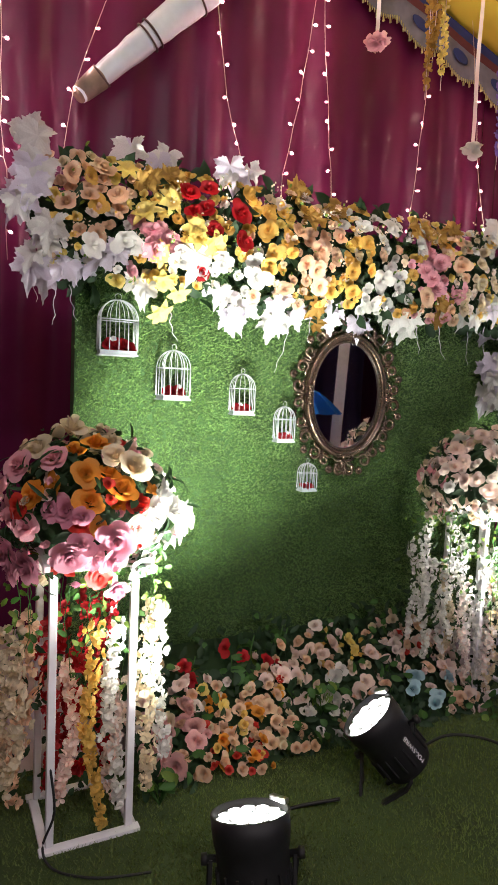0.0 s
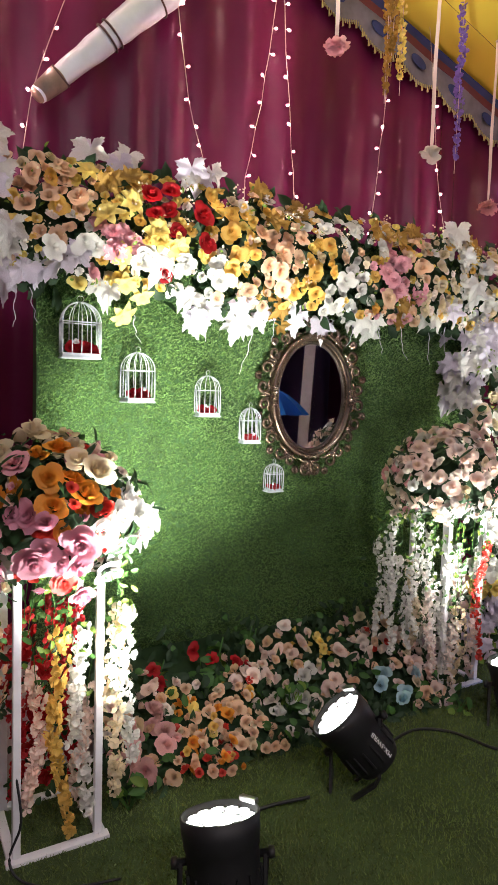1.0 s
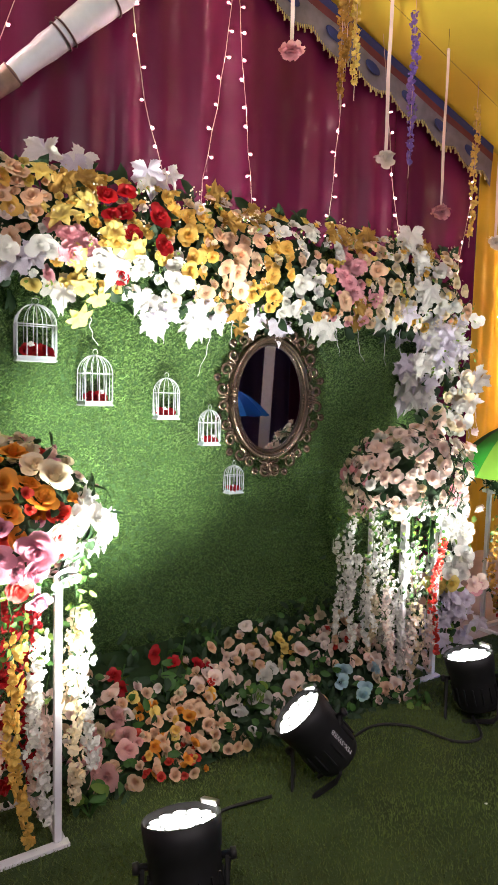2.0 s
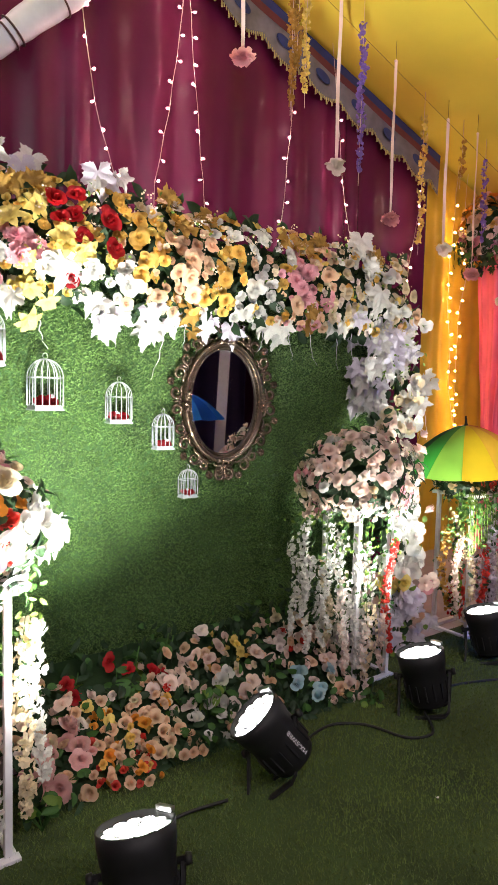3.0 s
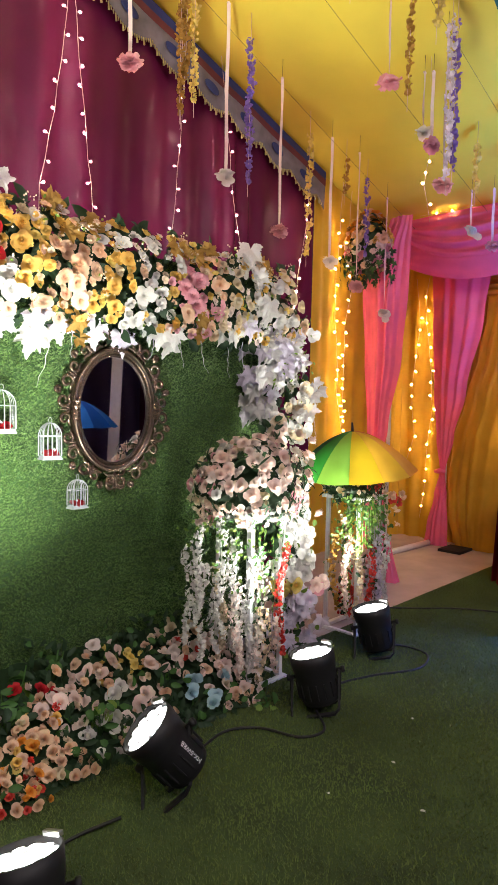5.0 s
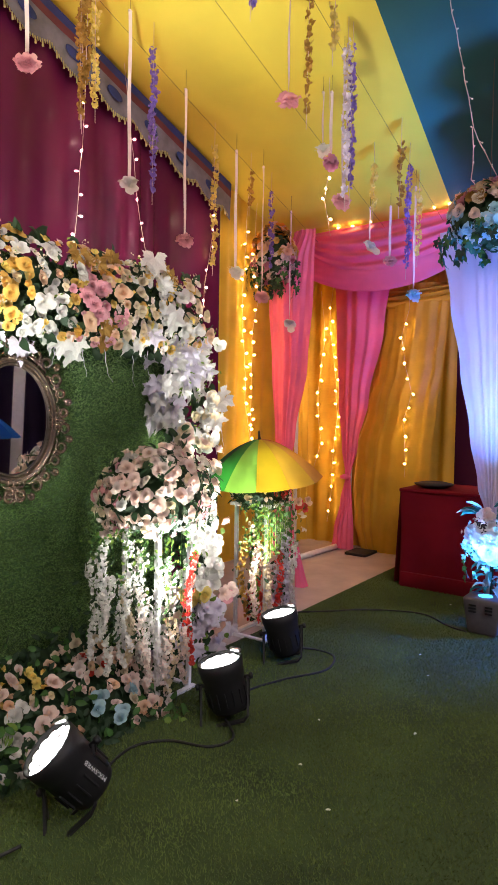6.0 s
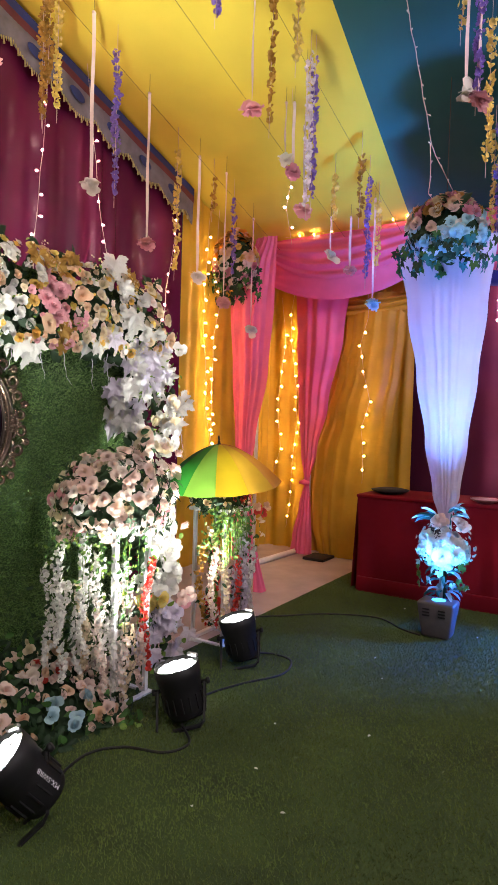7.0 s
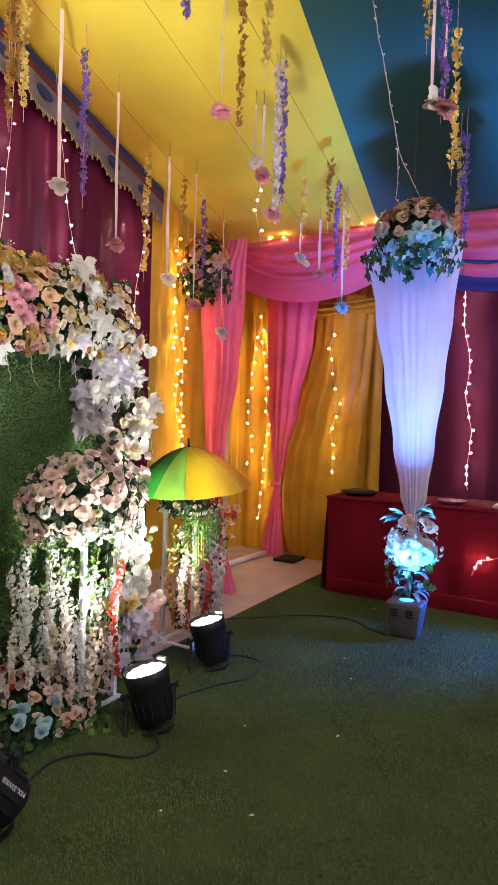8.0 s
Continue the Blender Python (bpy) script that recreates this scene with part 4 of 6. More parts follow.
# white blooms that run down beside the second pedestal
r5 = random.Random(51)
SIDE = thing("flower_column", pose(2.9, 2.3, 0), "column of white roses with yellow and lilac flowers beside the pedestal", "flower arrangement")
for k in range(34):
    z = 0.98 - 0.023 * k
    colour = "white" if z > 0.50 else ("lemon" if z > 0.42 else "lilac")
    if z < 0.26:
        break
    for _ in range(3):
        bloom(SIDE, "round" if colour != "lemon" else "rose", colour, (r5.uniform(-0.13, 0.08), r5.uniform(-0.09, 0.05), z), (r5.uniform(-0.9, 0.5), -1, r5.uniform(-0.2, 0.5)), r5.uniform(0.035, 0.055), r5)
for k in range(26):
    hang_leaf(SIDE, "maple", "lilac", (r5.uniform(-0.16, 0.22), r5.uniform(-0.10, 0.06), r5.uniform(0.05, 0.30)), r5.uniform(0.06, 0.09), r5, (-0.5, -1, 0.5))
for p in ((0.18, -0.05, 0.42), (0.23, -0.06, 0.43), (0.21, -0.05, 0.39)):
    bloom(SIDE, "round", "pink" if p[2] < 0.4 else "blush", p, (-0.6, -1, 0.2), 0.045, r5)
pts = [(Vector((r5.uniform(-0.14, 0.14), r5.uniform(-0.02, 0.10), r5.uniform(0.02, 1.0))), Vector((r5.uniform(-1, 1), -1, r5.uniform(-0.5, 0.5)))) for _ in range(220)]
foliage("foliage", pts, P["dark"], 0.08, 52, SIDE)
foliage("sprig_filler", [(p + Vector((0, -0.08, 0)), d) for p, d in pts[:60]], P["lime"], 0.04, 53, SIDE, 0.4)
part("stem", tube(bmesh.new(), [(0, 0.04, 0), (0.01, 0.03, 0.5), (-0.03, 0.03, 1.0)], 0.012, 6), P["dark"], SIDE)
# ---- flowers on the ground along the board ----
G_RED = [(0.99, 2.47, 0.25), (1.21, 2.53, 0.28), (1.27, 2.46, 0.24), (1.41, 2.41, 0.22), (1.01, 2.43, 0.22), (1.38, 2.44, 0.23)]
G_ROSE = [(0.92, 2.15, 0.09), (0.92, 2.29, 0.15), (0.8, 2.19, 0.1), (0.83, 2.1, 0.06), (0.78, 2.14, 0.08), (0.94, 2.2, 0.11)]
G_BLUSH = [(0.94, 2.39, 0.2), (1.5, 2.35, 0.19), (1.67, 2.41, 0.21), (1.39, 2.36, 0.19), (1.33, 2.35, 0.19), (1.92, 2.37, 0.2), (2.18, 2.4, 0.21), (2.15, 2.45, 0.24), (2.25, 2.38, 0.2), (2.3, 2.09, 0.05), (2.32, 2.16, 0.09), (1.41, 2.33, 0.18), (1.74, 2.45, 0.24), (2.31, 2.24, 0.13), (2.35, 2.34, 0.18), (1.75, 2.22, 0.12), (1.82, 2.26, 0.14)]
G_PEACH = [(1.16, 2.19, 0.1), (1.15, 2.25, 0.14), (1.26, 2.27, 0.15), (1.28, 2.22, 0.12), (1.09, 2.24, 0.13), (1.02, 2.2, 0.11), (1.07, 2.15, 0.09), (1.19, 2.15, 0.08), (1.28, 2.16, 0.09), (1.35, 2.15, 0.09), (1.1, 2.09, 0.05), (1.15, 2.1, 0.06), (0.99, 2.06, 0.04), (0.92, 2.05, 0.03), (1.22, 2.08, 0.05), (1.06, 2.11, 0.07), (1.21, 2.12, 0.07), (1.34, 2.27, 0.14), (1.24, 2.32, 0.17)]
G_ORANGE = [(1.07, 2.31, 0.16), (1.22, 2.2, 0.11), (1.2, 2.26, 0.14), (1.07, 2.18, 0.1), (1.13, 2.05, 0.04), (1.36, 2.28, 0.15), (1.03, 2.14, 0.08), (1.18, 2.09, 0.06)]
G_WHITE = [(1.67, 2.3, 0.16), (1.56, 2.21, 0.11), (1.73, 2.34, 0.18)]
G_BLUE = [(2.08, 2.23, 0.12), (2.01, 2.16, 0.09), (2.23, 2.18, 0.1), (2.07, 2.07, 0.04), (2.13, 2.11, 0.06)]
G_YELLOW = [(1.85, 2.44, 0.23), (1.86, 2.41, 0.21), (1.84, 2.46, 0.24), (1.13, 2.17, 0.1), (1.09, 2.27, 0.14)]
r6 = random.Random(61)


def ground_bed(label, x0, x1, rows, seed, leaves=420):
    t = thing("flower_bed", pose(0, 0, 0), label, "flower arrangement", "flowers along the board")
    got = []
    for colour, shape, size, places in rows:
        for p in places:
            if x0 <= p[0] < x1:
                got.append((Vector(p), colour, shape, size))
                bloom(t, shape, colour, (p[0], p[1], p[2] + r6.uniform(0.0, 0.035)), (r6.uniform(-0.9, 0.6), -0.8 + r6.uniform(-0.4, 0.5), 0.7 + r6.uniform(-0.5, 0.4)), size * r6.uniform(0.85, 1.15), r6)
    for p, colour, shape, size in list(got):
        if colour in ("peach", "orange", "blush"):
            for _ in range(3):
                q = p + Vector((r6.uniform(-0.045, 0.045), r6.uniform(-0.04, 0.04), r6.uniform(-0.015, 0.03)))
                q.z = max(q.z, 0.02)
                bloom(t, r6.choice(("bud", "bud", "rose")), r6.choice((colour, "cream", "yellow", "coral", "peach", "peach")), q, (r6.uniform(-1, 0.8), r6.uniform(-1.2, 0.2), r6.uniform(0.1, 1)), r6.uniform(0.014, 0.024), r6, "small_blossom")
    made = [g[0] for g in got]
    for _ in range(1500):
        y = r6.uniform(2.03, 2.62)
        p = Vector((r6.uniform(x0, x1), y, max(0.02, (y - 1.98) * 0.5)))
        if len(made) > len(got) + 60 or min((p - m).length for m in made) < 0.036:
            continue
        near = min(got, key=lambda m: (m[0] - p).length + r6.uniform(0, 0.12) + (0.3 if m[1] in ("red", "blue") else 0))
        if (near[0] - p).length > 0.16:
            continue
        made.append(p)
        bloom(t, r6.choice((near[2], "bud", "rose")), near[1] if r6.random() < 0.5 else r6.choice(("cream", "shell", "peach", "peach")), p + Vector((0, 0, r6.uniform(-0.03, 0.03))), (r6.uniform(-1, 0.8), r6.uniform(-1.2, 0.2), r6.uniform(0.1, 1)), near[3] * r6.uniform(0.6, 0.95), r6)
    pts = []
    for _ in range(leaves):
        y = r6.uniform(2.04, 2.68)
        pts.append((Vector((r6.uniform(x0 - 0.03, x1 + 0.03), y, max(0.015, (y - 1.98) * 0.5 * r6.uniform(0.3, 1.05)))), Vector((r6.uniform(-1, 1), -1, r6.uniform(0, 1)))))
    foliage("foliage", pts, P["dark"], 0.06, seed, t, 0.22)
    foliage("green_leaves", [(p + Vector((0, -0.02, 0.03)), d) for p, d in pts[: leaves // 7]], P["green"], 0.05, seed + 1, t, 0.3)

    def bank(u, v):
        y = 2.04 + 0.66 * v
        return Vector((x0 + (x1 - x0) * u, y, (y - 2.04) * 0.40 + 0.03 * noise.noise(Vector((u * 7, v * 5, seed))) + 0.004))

    # bank that carries the blooms; its dark colour holds the shadow under them
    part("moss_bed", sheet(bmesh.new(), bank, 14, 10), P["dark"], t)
    return t


KINDS = (("red", "round", 0.036, G_RED), ("rosy", "rose", 0.040, G_ROSE), ("blush", "rose", 0.033, G_BLUSH), ("peach", "bud", 0.030, G_PEACH), ("orange", "bud", 0.027, G_ORANGE), ("white", "round", 0.042, G_WHITE), ("blue", "bud", 0.042, G_BLUE), ("lemon", "round", 0.026, G_YELLOW))
ground_bed("bed of peach, pink and orange roses with red lilies", 0.72, 1.45, KINDS, 62)
ground_bed("bed of white and blush flowers among green leaves", 1.45, 1.95, KINDS, 64)
ground_bed("bed of pale blue and blush artificial roses", 1.95, 2.42, KINDS, 66)
for x, y, z, h in ((1.02, 2.5, 0.2, 0.16), (1.32, 2.52, 0.22, 0.2), (1.52, 2.6, 0.2, 0.22), (1.56, 2.62, 0.2, 0.18), (1.8, 2.6, 0.22, 0.14)):
    t = thing("leaf_sprig", pose(x, y, 0), "upright green leafy sprig among the ground flowers", "plant", "leafy sprigs")
    part("stem", tube(bmesh.new(), [(0, 0, 0), (0.01, 0, z), (0.03, -0.01, z + h * 0.6)], 0.004, 5), P["green"], t)
    for k in range(5):
        ob = new("leaf", bloom_mesh("leaf", "lime" if k < 3 else "green", k % 4))
        ob.parent = t
        ob.matrix_basis = Matrix.Translation((0.01 + 0.004 * k, 0, z + h * 0.12 * k - 0.02)) @ facing((math.cos(k * 2.4), math.sin(k * 2.4) - 0.4, 0.9), k * 2.4) @ Matrix.Scale(0.07, 4)


def leaf_cluster(x, y, z, count, tones, size, spread, label):
    """Broad drooping leaves on short stalks round one place."""
    r = random.Random(int(x * 1000 + y * 100))
    t = thing("leaf_cluster", pose(x, y, 0), label, "plant", "leaf clusters")
    for k in range(count):
        a, q = r.uniform(0, 6.28), r.uniform(0.2, 1.0)
        p = Vector((spread * q * math.cos(a), spread * 0.6 * q * math.sin(a), max(0.02, z + r.uniform(-0.5, 0.5) * spread)))
        part("stalk", tube(bmesh.new(), [(0, 0, max(0.002, z - spread)), p * 0.6 + Vector((0, 0, z * 0.3)), p], 0.0018, 5), P["green"], t)
        ob = new("leaf", bloom_mesh("leaf", r.choice(tones), r.randrange(4)))
        ob.parent = t
        ob.matrix_basis = Matrix.Translation(p) @ facing((r.uniform(-0.7, 0.5), -1, r.uniform(0.2, 1.0)), r.uniform(0, 6.28)) @ Matrix.Diagonal((size * r.uniform(0.7, 1.2), size * r.uniform(0.7, 1.15), size, 1))
    return t


leaf_cluster(1.20, 2.40, 0.24, 12, ("green", "green", "dark"), 0.07, 0.11, "cluster of broad green leaves among the red flowers")
leaf_cluster(1.53, 2.20, 0.16, 16, ("lime", "green", "green"), 0.055, 0.09, "bright green leaves beside a stage light")
leaf_cluster(1.60, 2.13, 0.05, 8, ("green", "lime"), 0.045, 0.07, "low green leaves on the carpet behind a stage light")
leaf_cluster(0.72, 1.98, 0.10, 9, ("lime", "green", "dark"), 0.06, 0.08, "green leaves trailing to the carpet by the pedestal")
leaf_cluster(2.36, 1.98, 0.04, 10, ("lime", "green"), 0.05, 0.09, "yellow-green leaves on the carpet before the pedestal")

# ---- stage lights on the floor ----
def lathe(bm, profile, sides=28):
    rings = [[bm.verts.new((r * math.cos(6.2832 * k / sides), r * math.sin(6.2832 * k / sides), z)) for k in range(sides)] for r, z in profile]
    for a, b in zip(rings, rings[1:]):
        for k in range(sides):
            bm.faces.new((a[k], a[(k + 1) % sides], b[(k + 1) % sides], b[k]))
    return bm


def disc(bm, radius, z, sides=12, cx=0.0, cy=0.0, dome=0.0):
    c = bm.verts.new((cx, cy, z + dome))
    ring = [bm.verts.new((cx + radius * math.cos(6.2832 * k / sides), cy + radius * math.sin(6.2832 * k / sides), z)) for k in range(sides)]
    for k in range(sides):
        bm.faces.new((c, ring[k], ring[(k + 1) % sides]))
    return bm


def strap(bm, path, wide, w, thick):
    """A flat bar bent along points, its broad side along wide."""
    v = [Vector(p) for p in path]
    rings = []
    for i, p in enumerate(v):
        run = (v[min(i + 1, len(v) - 1)] - v[max(i - 1, 0)]).normalized()
        flat = (Vector(wide) - run * run.dot(Vector(wide))).normalized()
        up = run.cross(flat)
        rings.append([bm.verts.new(p + flat * sx * w / 2 + up * sy * thick / 2) for sx, sy in ((-1, -1), (1, -1), (1, 1), (-1, 1))])
    for a, b in zip(rings, rings[1:]):
        for k in range(4):
            bm.faces.new((a[k], a[(k + 1) % 4], b[(k + 1) % 4], b[k]))
    bm.faces.new(rings[0][::-1])
    bm.faces.new(rings[-1])
    return bm


def par_light(lens, aim, beam, watts, colour, cone, label, lettered=False):
    e = Vector(lens)
    d = (Vector(aim) - e).normalized()
    t = thing("stage_light", Matrix.Translation((e.x, e.y, 0)), label, "stage light", "lights on the floor")
    turn = Matrix.Translation((0, 0, e.z)) @ facing(d)
    can = part("housing", lathe(bmesh.new(), [(0.0, -0.240), (0.074, -0.240), (0.086, -0.234), (0.092, -0.220), (0.094, -0.205), (0.099, -0.198), (0.100, -0.12), (0.101, -0.115), (0.102, -0.075), (0.105, -0.070), (0.110, -0.03), (0.112, 0.012), (0.106, 0.014), (0.104, -0.012), (0.0, -0.012)]), M_BLACK, t)
    can.matrix_basis = turn
    for k in range(16):
        fin = part("cooling_fin", box(bmesh.new(), -0.003, 0.003, 0.094, 0.106, -0.195, -0.122), M_BLACK, can, smooth=False)
        fin.matrix_basis = Matrix.Rotation(6.2832 * k / 16, 4, "Z")
    plate = part("lens_plate", disc(bmesh.new(), 0.103, -0.006, 28), M_BLACK, can)
    for count, rad in ((1, 0.0), (6, 0.040), (12, 0.079)):
        for k in range(count):
            a = 6.2832 * (k + 0.5) / count
            if "led" not in BLOOMS:
                BLOOMS["led"] = mesh_of("led", disc(bmesh.new(), 0.0188, 0.0, 12, 0, 0, 0.006), M_LED)
            ob = new("led", BLOOMS["led"])
            ob.parent = can
            ob.matrix_basis = Matrix.Translation((rad * math.cos(a), rad * math.sin(a), -0.003))
    bm = bmesh.new()
    box(bm, -0.035, 0.035, 0.098, 0.116, 0.010, 0.026, 0.003)
    clip = part("clip", bm, M_CHROME, can, "bright metal clip")
    away = Vector((e.x, e.y, 0)).normalized()
    v = turn.to_3x3().inverted() @ (Vector((away.y, -away.x, 0)) * 0.75 + away * 0.65)
    clip.matrix_basis = Matrix.Rotation(math.atan2(v.y, v.x) - 1.5708, 4, "Z")
    # the double yoke of flat steel on which it stands
    side = Vector((away.y, -away.x, 0))
    side = (side - d * side.dot(d)).normalized()
    ahead = Vector((0, 0, 1)).cross(side).normalized()
    pivot = Vector((0, 0, e.z)) - d * 0.10
    for s in (-1, 1):
        out = 0.119 + 0.003 * s
        base = Vector((pivot.x, pivot.y, 0.016)) + ahead * 0.062 * s - Vector((d.x, d.y, 0)) * 0.02
        part("yoke", strap(bmesh.new(), [pivot + side * out, (pivot + side * out).lerp(base + side * out, 0.5), base + side * out + Vector((0, 0, 0.02)), base + side * (out - 0.02), base - side * (out - 0.02), base - side * out + Vector((0, 0, 0.02)), (pivot - side * out).lerp(base - side * out, 0.5), pivot - side * out], ahead, 0.028, 0.010), M_BLACK, t, smooth=False)
        part("knob", tube(bmesh.new(), [pivot + side * 0.100 * s, pivot + side * 0.125 * s, pivot + side * 0.127 * s, pivot + side * 0.143 * s], [0.010, 0.010, 0.017, 0.015], 10), M_BLACK, t)
    if lettered:
        cu = bpy.data.curves.new("marking", "FONT")
        cu.body, cu.size, cu.align_x, cu.align_y, cu.extrude = "MX-5WRB", 0.024, "CENTER", "CENTER", 0.0004
        dg = new("marking_text", cu)
        me = bpy.data.meshes.new_from_object(dg)
        bpy.data.objects.remove(dg)
        me.materials.append(M_WHITE_PAINT)
        ob = new("marking", me)
        ob.parent = can
        to_eye = (turn.to_3x3().inverted() @ (Vector((0.0, 0.0, 1.5)) - e))
        a = math.atan2(to_eye.y, to_eye.x) + 0.42
        z = Vector((math.cos(a), math.sin(a), 0))
        x = Vector((0, 0, 1))
        y = z.cross(x)
        p = z * 0.1075 + Vector((0, 0, -0.150))
        ob.matrix_basis = Matrix(((x.x, y.x, z.x, p.x), (x.y, y.y, z.y, p.y), (x.z, y.z, z.z, p.z), (0, 0, 0, 1)))
        ob["label"] = "white lettering"
    spot("par_beam", e + d * 0.03, beam, watts, colour, cone, 1.0, 0.09)
    return t


par_light((0.80, 1.46, 0.30), (0.84, 1.80, 1.30), (0.93, 2.50, 1.66), PAR[0], PAR_COLOUR, 92, "black stage light with glowing white lamps, tilted towards the turf")
par_light((1.45, 1.77, 0.30), (0.62, 2.30, 1.36), (0.62, 2.20, 1.25), PAR[1], PAR_COLOUR, 100, "black stage light with white lettering, leaning towards the bouquet", True)
par_light((2.46, 1.79, 0.30), (2.32, 1.99, 1.3), (2.52, 2.10, 0.88), PAR[2], PAR_COLOUR, 96, "black stage light standing before the blush bouquet")
par_light((3.27, 1.97, 0.30), (3.13, 2.17, 1.3), (3.20, 2.50, 1.6), PAR[3], PAR_COLOUR, 84, "black stage light standing before the umbrella")


def cable(name, pts, label, radius=0.0065):
    path = []
    v = [Vector(p) for p in pts]
    for i in range(len(v) - 1):
        p0, p1, p2, p3 = v[max(i - 1, 0)], v[i], v[i + 1], v[min(i + 2, len(v) - 1)]
        for k in range(6):
            s = k / 6
            path.append(0.5 * ((2 * p1) + (p2 - p0) * s + (2 * p0 - 5 * p1 + 4 * p2 - p3) * s * s + (3 * p1 - p0 - 3 * p2 + p3) * s ** 3))
    path.append(v[-1])
    ob = part(name, tube(bmesh.new(), path, radius, 7), M_BLACK)
    return tagged(ob, label, "cable", "floor cables")


cable("power_cable", [(1.30, 1.72, 0.05), (1.10, 1.78, 0.018), (0.9, 1.66, 0.018), (0.70, 1.50, 0.018), (0.45, 1.62, 0.018), (0.2, 1.74, 0.018), (-0.2, 1.7, 0.018)], "black power cable lying on the green carpet")
cable("power_cable", [(1.62, 1.72, 0.05), (1.75, 1.86, 0.018), (2.0, 1.93, 0.018), (2.15, 1.84, 0.018), (2.22, 1.66, 0.018), (2.35, 1.62, 0.018), (2.42, 1.72, 0.05)], "black power cable looping over the green carpet")
cable("power_cable", [(2.60, 1.78, 0.05), (2.80, 1.86, 0.018), (3.05, 1.78, 0.018), (3.3, 1.66, 0.018), (3.52, 1.72, 0.018), (3.55, 1.88, 0.018), (3.40, 1.98, 0.05)], "black power cable curled beside a stage light")
cable("power_cable", [(3.9, 2.55, 0.006), (4.05, 2.62, 0.006), (4.1, 2.42, 0.018), (4.3, 2.2, 0.018), (4.55, 1.95, 0.018), (4.7, 1.6, 0.018), (4.55, 1.35, 0.018), (4.5, 1.2, 0.018)], "black power cable running to the blue flood light")

cable("power_cable", [(0.335, 1.925, 0.30), (0.345, 1.885, 0.16), (0.31, 1.875, 0.06), (0.34, 1.82, 0.018), (0.45, 1.74, 0.018), (0.60, 1.70, 0.018)], "thin black cable looped round the pedestal's foot", 0.004)

# ---- oval mirror ----
MIR = thing("oval_mirror", pose(1.93, 2.705, 1.465, 0, 0, -4), "oval wall mirror in an ornate scrolled bronze frame", "mirror")
MA, MB = 0.200, 0.278


def ellipse(a, b, t, y=0.0):
    return Vector((a * math.sin(t), y, b * math.cos(t)))


bm = bmesh.new()
c = bm.verts.new((0, 0, 0))
ring = [bm.verts.new(ellipse(MA, MB, 6.2832 * k / 64)) for k in range(64)]
for k in range(64):
    bm.faces.new((c, ring[(k + 1) % 64], ring[k]))
part("glass", bm, M_MIRROR, MIR, "dark mirror glass", smooth=False)


def ring_moulding(name, profile, material):
    bm = bmesh.new()
    rows = []
    for k in range(72):
        t = 6.2832 * k / 72
        rows.append([bm.verts.new(ellipse(MA + o, MB + o, t, -h)) for o, h in profile])
    for k in range(72):
        a, b = rows[k], rows[(k + 1) % 72]
        for j in range(len(profile) - 1):
            bm.faces.new((a[j], b[j], b[j + 1], a[j + 1]))
    return part(name, bm, material, MIR)


ring_moulding("inner_rim", [(-0.008, 0.0), (-0.006, 0.008), (0.003, 0.012), (0.007, 0.008)], M_BRONZE_DARK)
ring_moulding("frame", [(0.007, 0.006), (0.010, 0.020), (0.016, 0.026), (0.022, 0.022), (0.026, 0.028), (0.034, 0.030), (0.040, 0.022), (0.044, 0.010), (0.046, -0.012)], M_BRONZE)
bm = bmesh.new()
for k in range(104):
    p = ellipse(MA + 0.002, MB + 0.002, 6.2832 * k / 104, -0.013)
    r = bmesh.ops.create_icosphere(bm, subdivisions=1, radius=0.0052)
    for v in r["verts"]:
        v.co += p
tagged(part("beading", bm, M_BRONZE, MIR), kind="stuff")


def curl(start, run, out, length, size):
    """An open C-scroll: a stem along run that rolls up outwards, thick where it turns."""
    pts = []
    for k in range(9):
        u = k / 8
        pts.append(start + run * length * u + out * (0.008 * math.sin(u * 3.14)))
    c = pts[-1] + out * size
    for k in range(1, 23):
        u = k / 22
        a = -1.5708 + u * 6.6
        q = size * (1 - 0.62 * u)
        pts.append(c + run * q * math.cos(a) + out * q * math.sin(a))
    n = len(pts)
    bm = bmesh.new()
    tube(bm, [p + Vector((0, -0.006 - 0.010 * math.sin(math.pi * i / n), 0)) for i, p in enumerate(pts)], [0.0034 + 0.0062 * math.sin(math.pi * min(1.0, 0.05 + i / n)) ** 0.8 for i in range(n)], 7)
    bud = bmesh.ops.create_icosphere(bm, subdivisions=1, radius=0.0075)
    for v in bud["verts"]:
        v.co += pts[-1] + Vector((0, -0.008, 0))
    return bm


def leaflet(root, along, length):
    bm = bmesh.new()
    side = Vector((along.z, 0, -along.x))
    for w, reach in ((-0.55, 0.75), (0.0, 1.0), (0.55, 0.75)):
        d = (along + side * w).normalized()
        tube(bm, [root + Vector((0, -0.010, 0)), root + d * length * 0.5 * reach + Vector((0, -0.020, 0)), root + d * length * reach + Vector((0, -0.008, 0))], [0.004, 0.0075, 0.002], 6)
    return bm


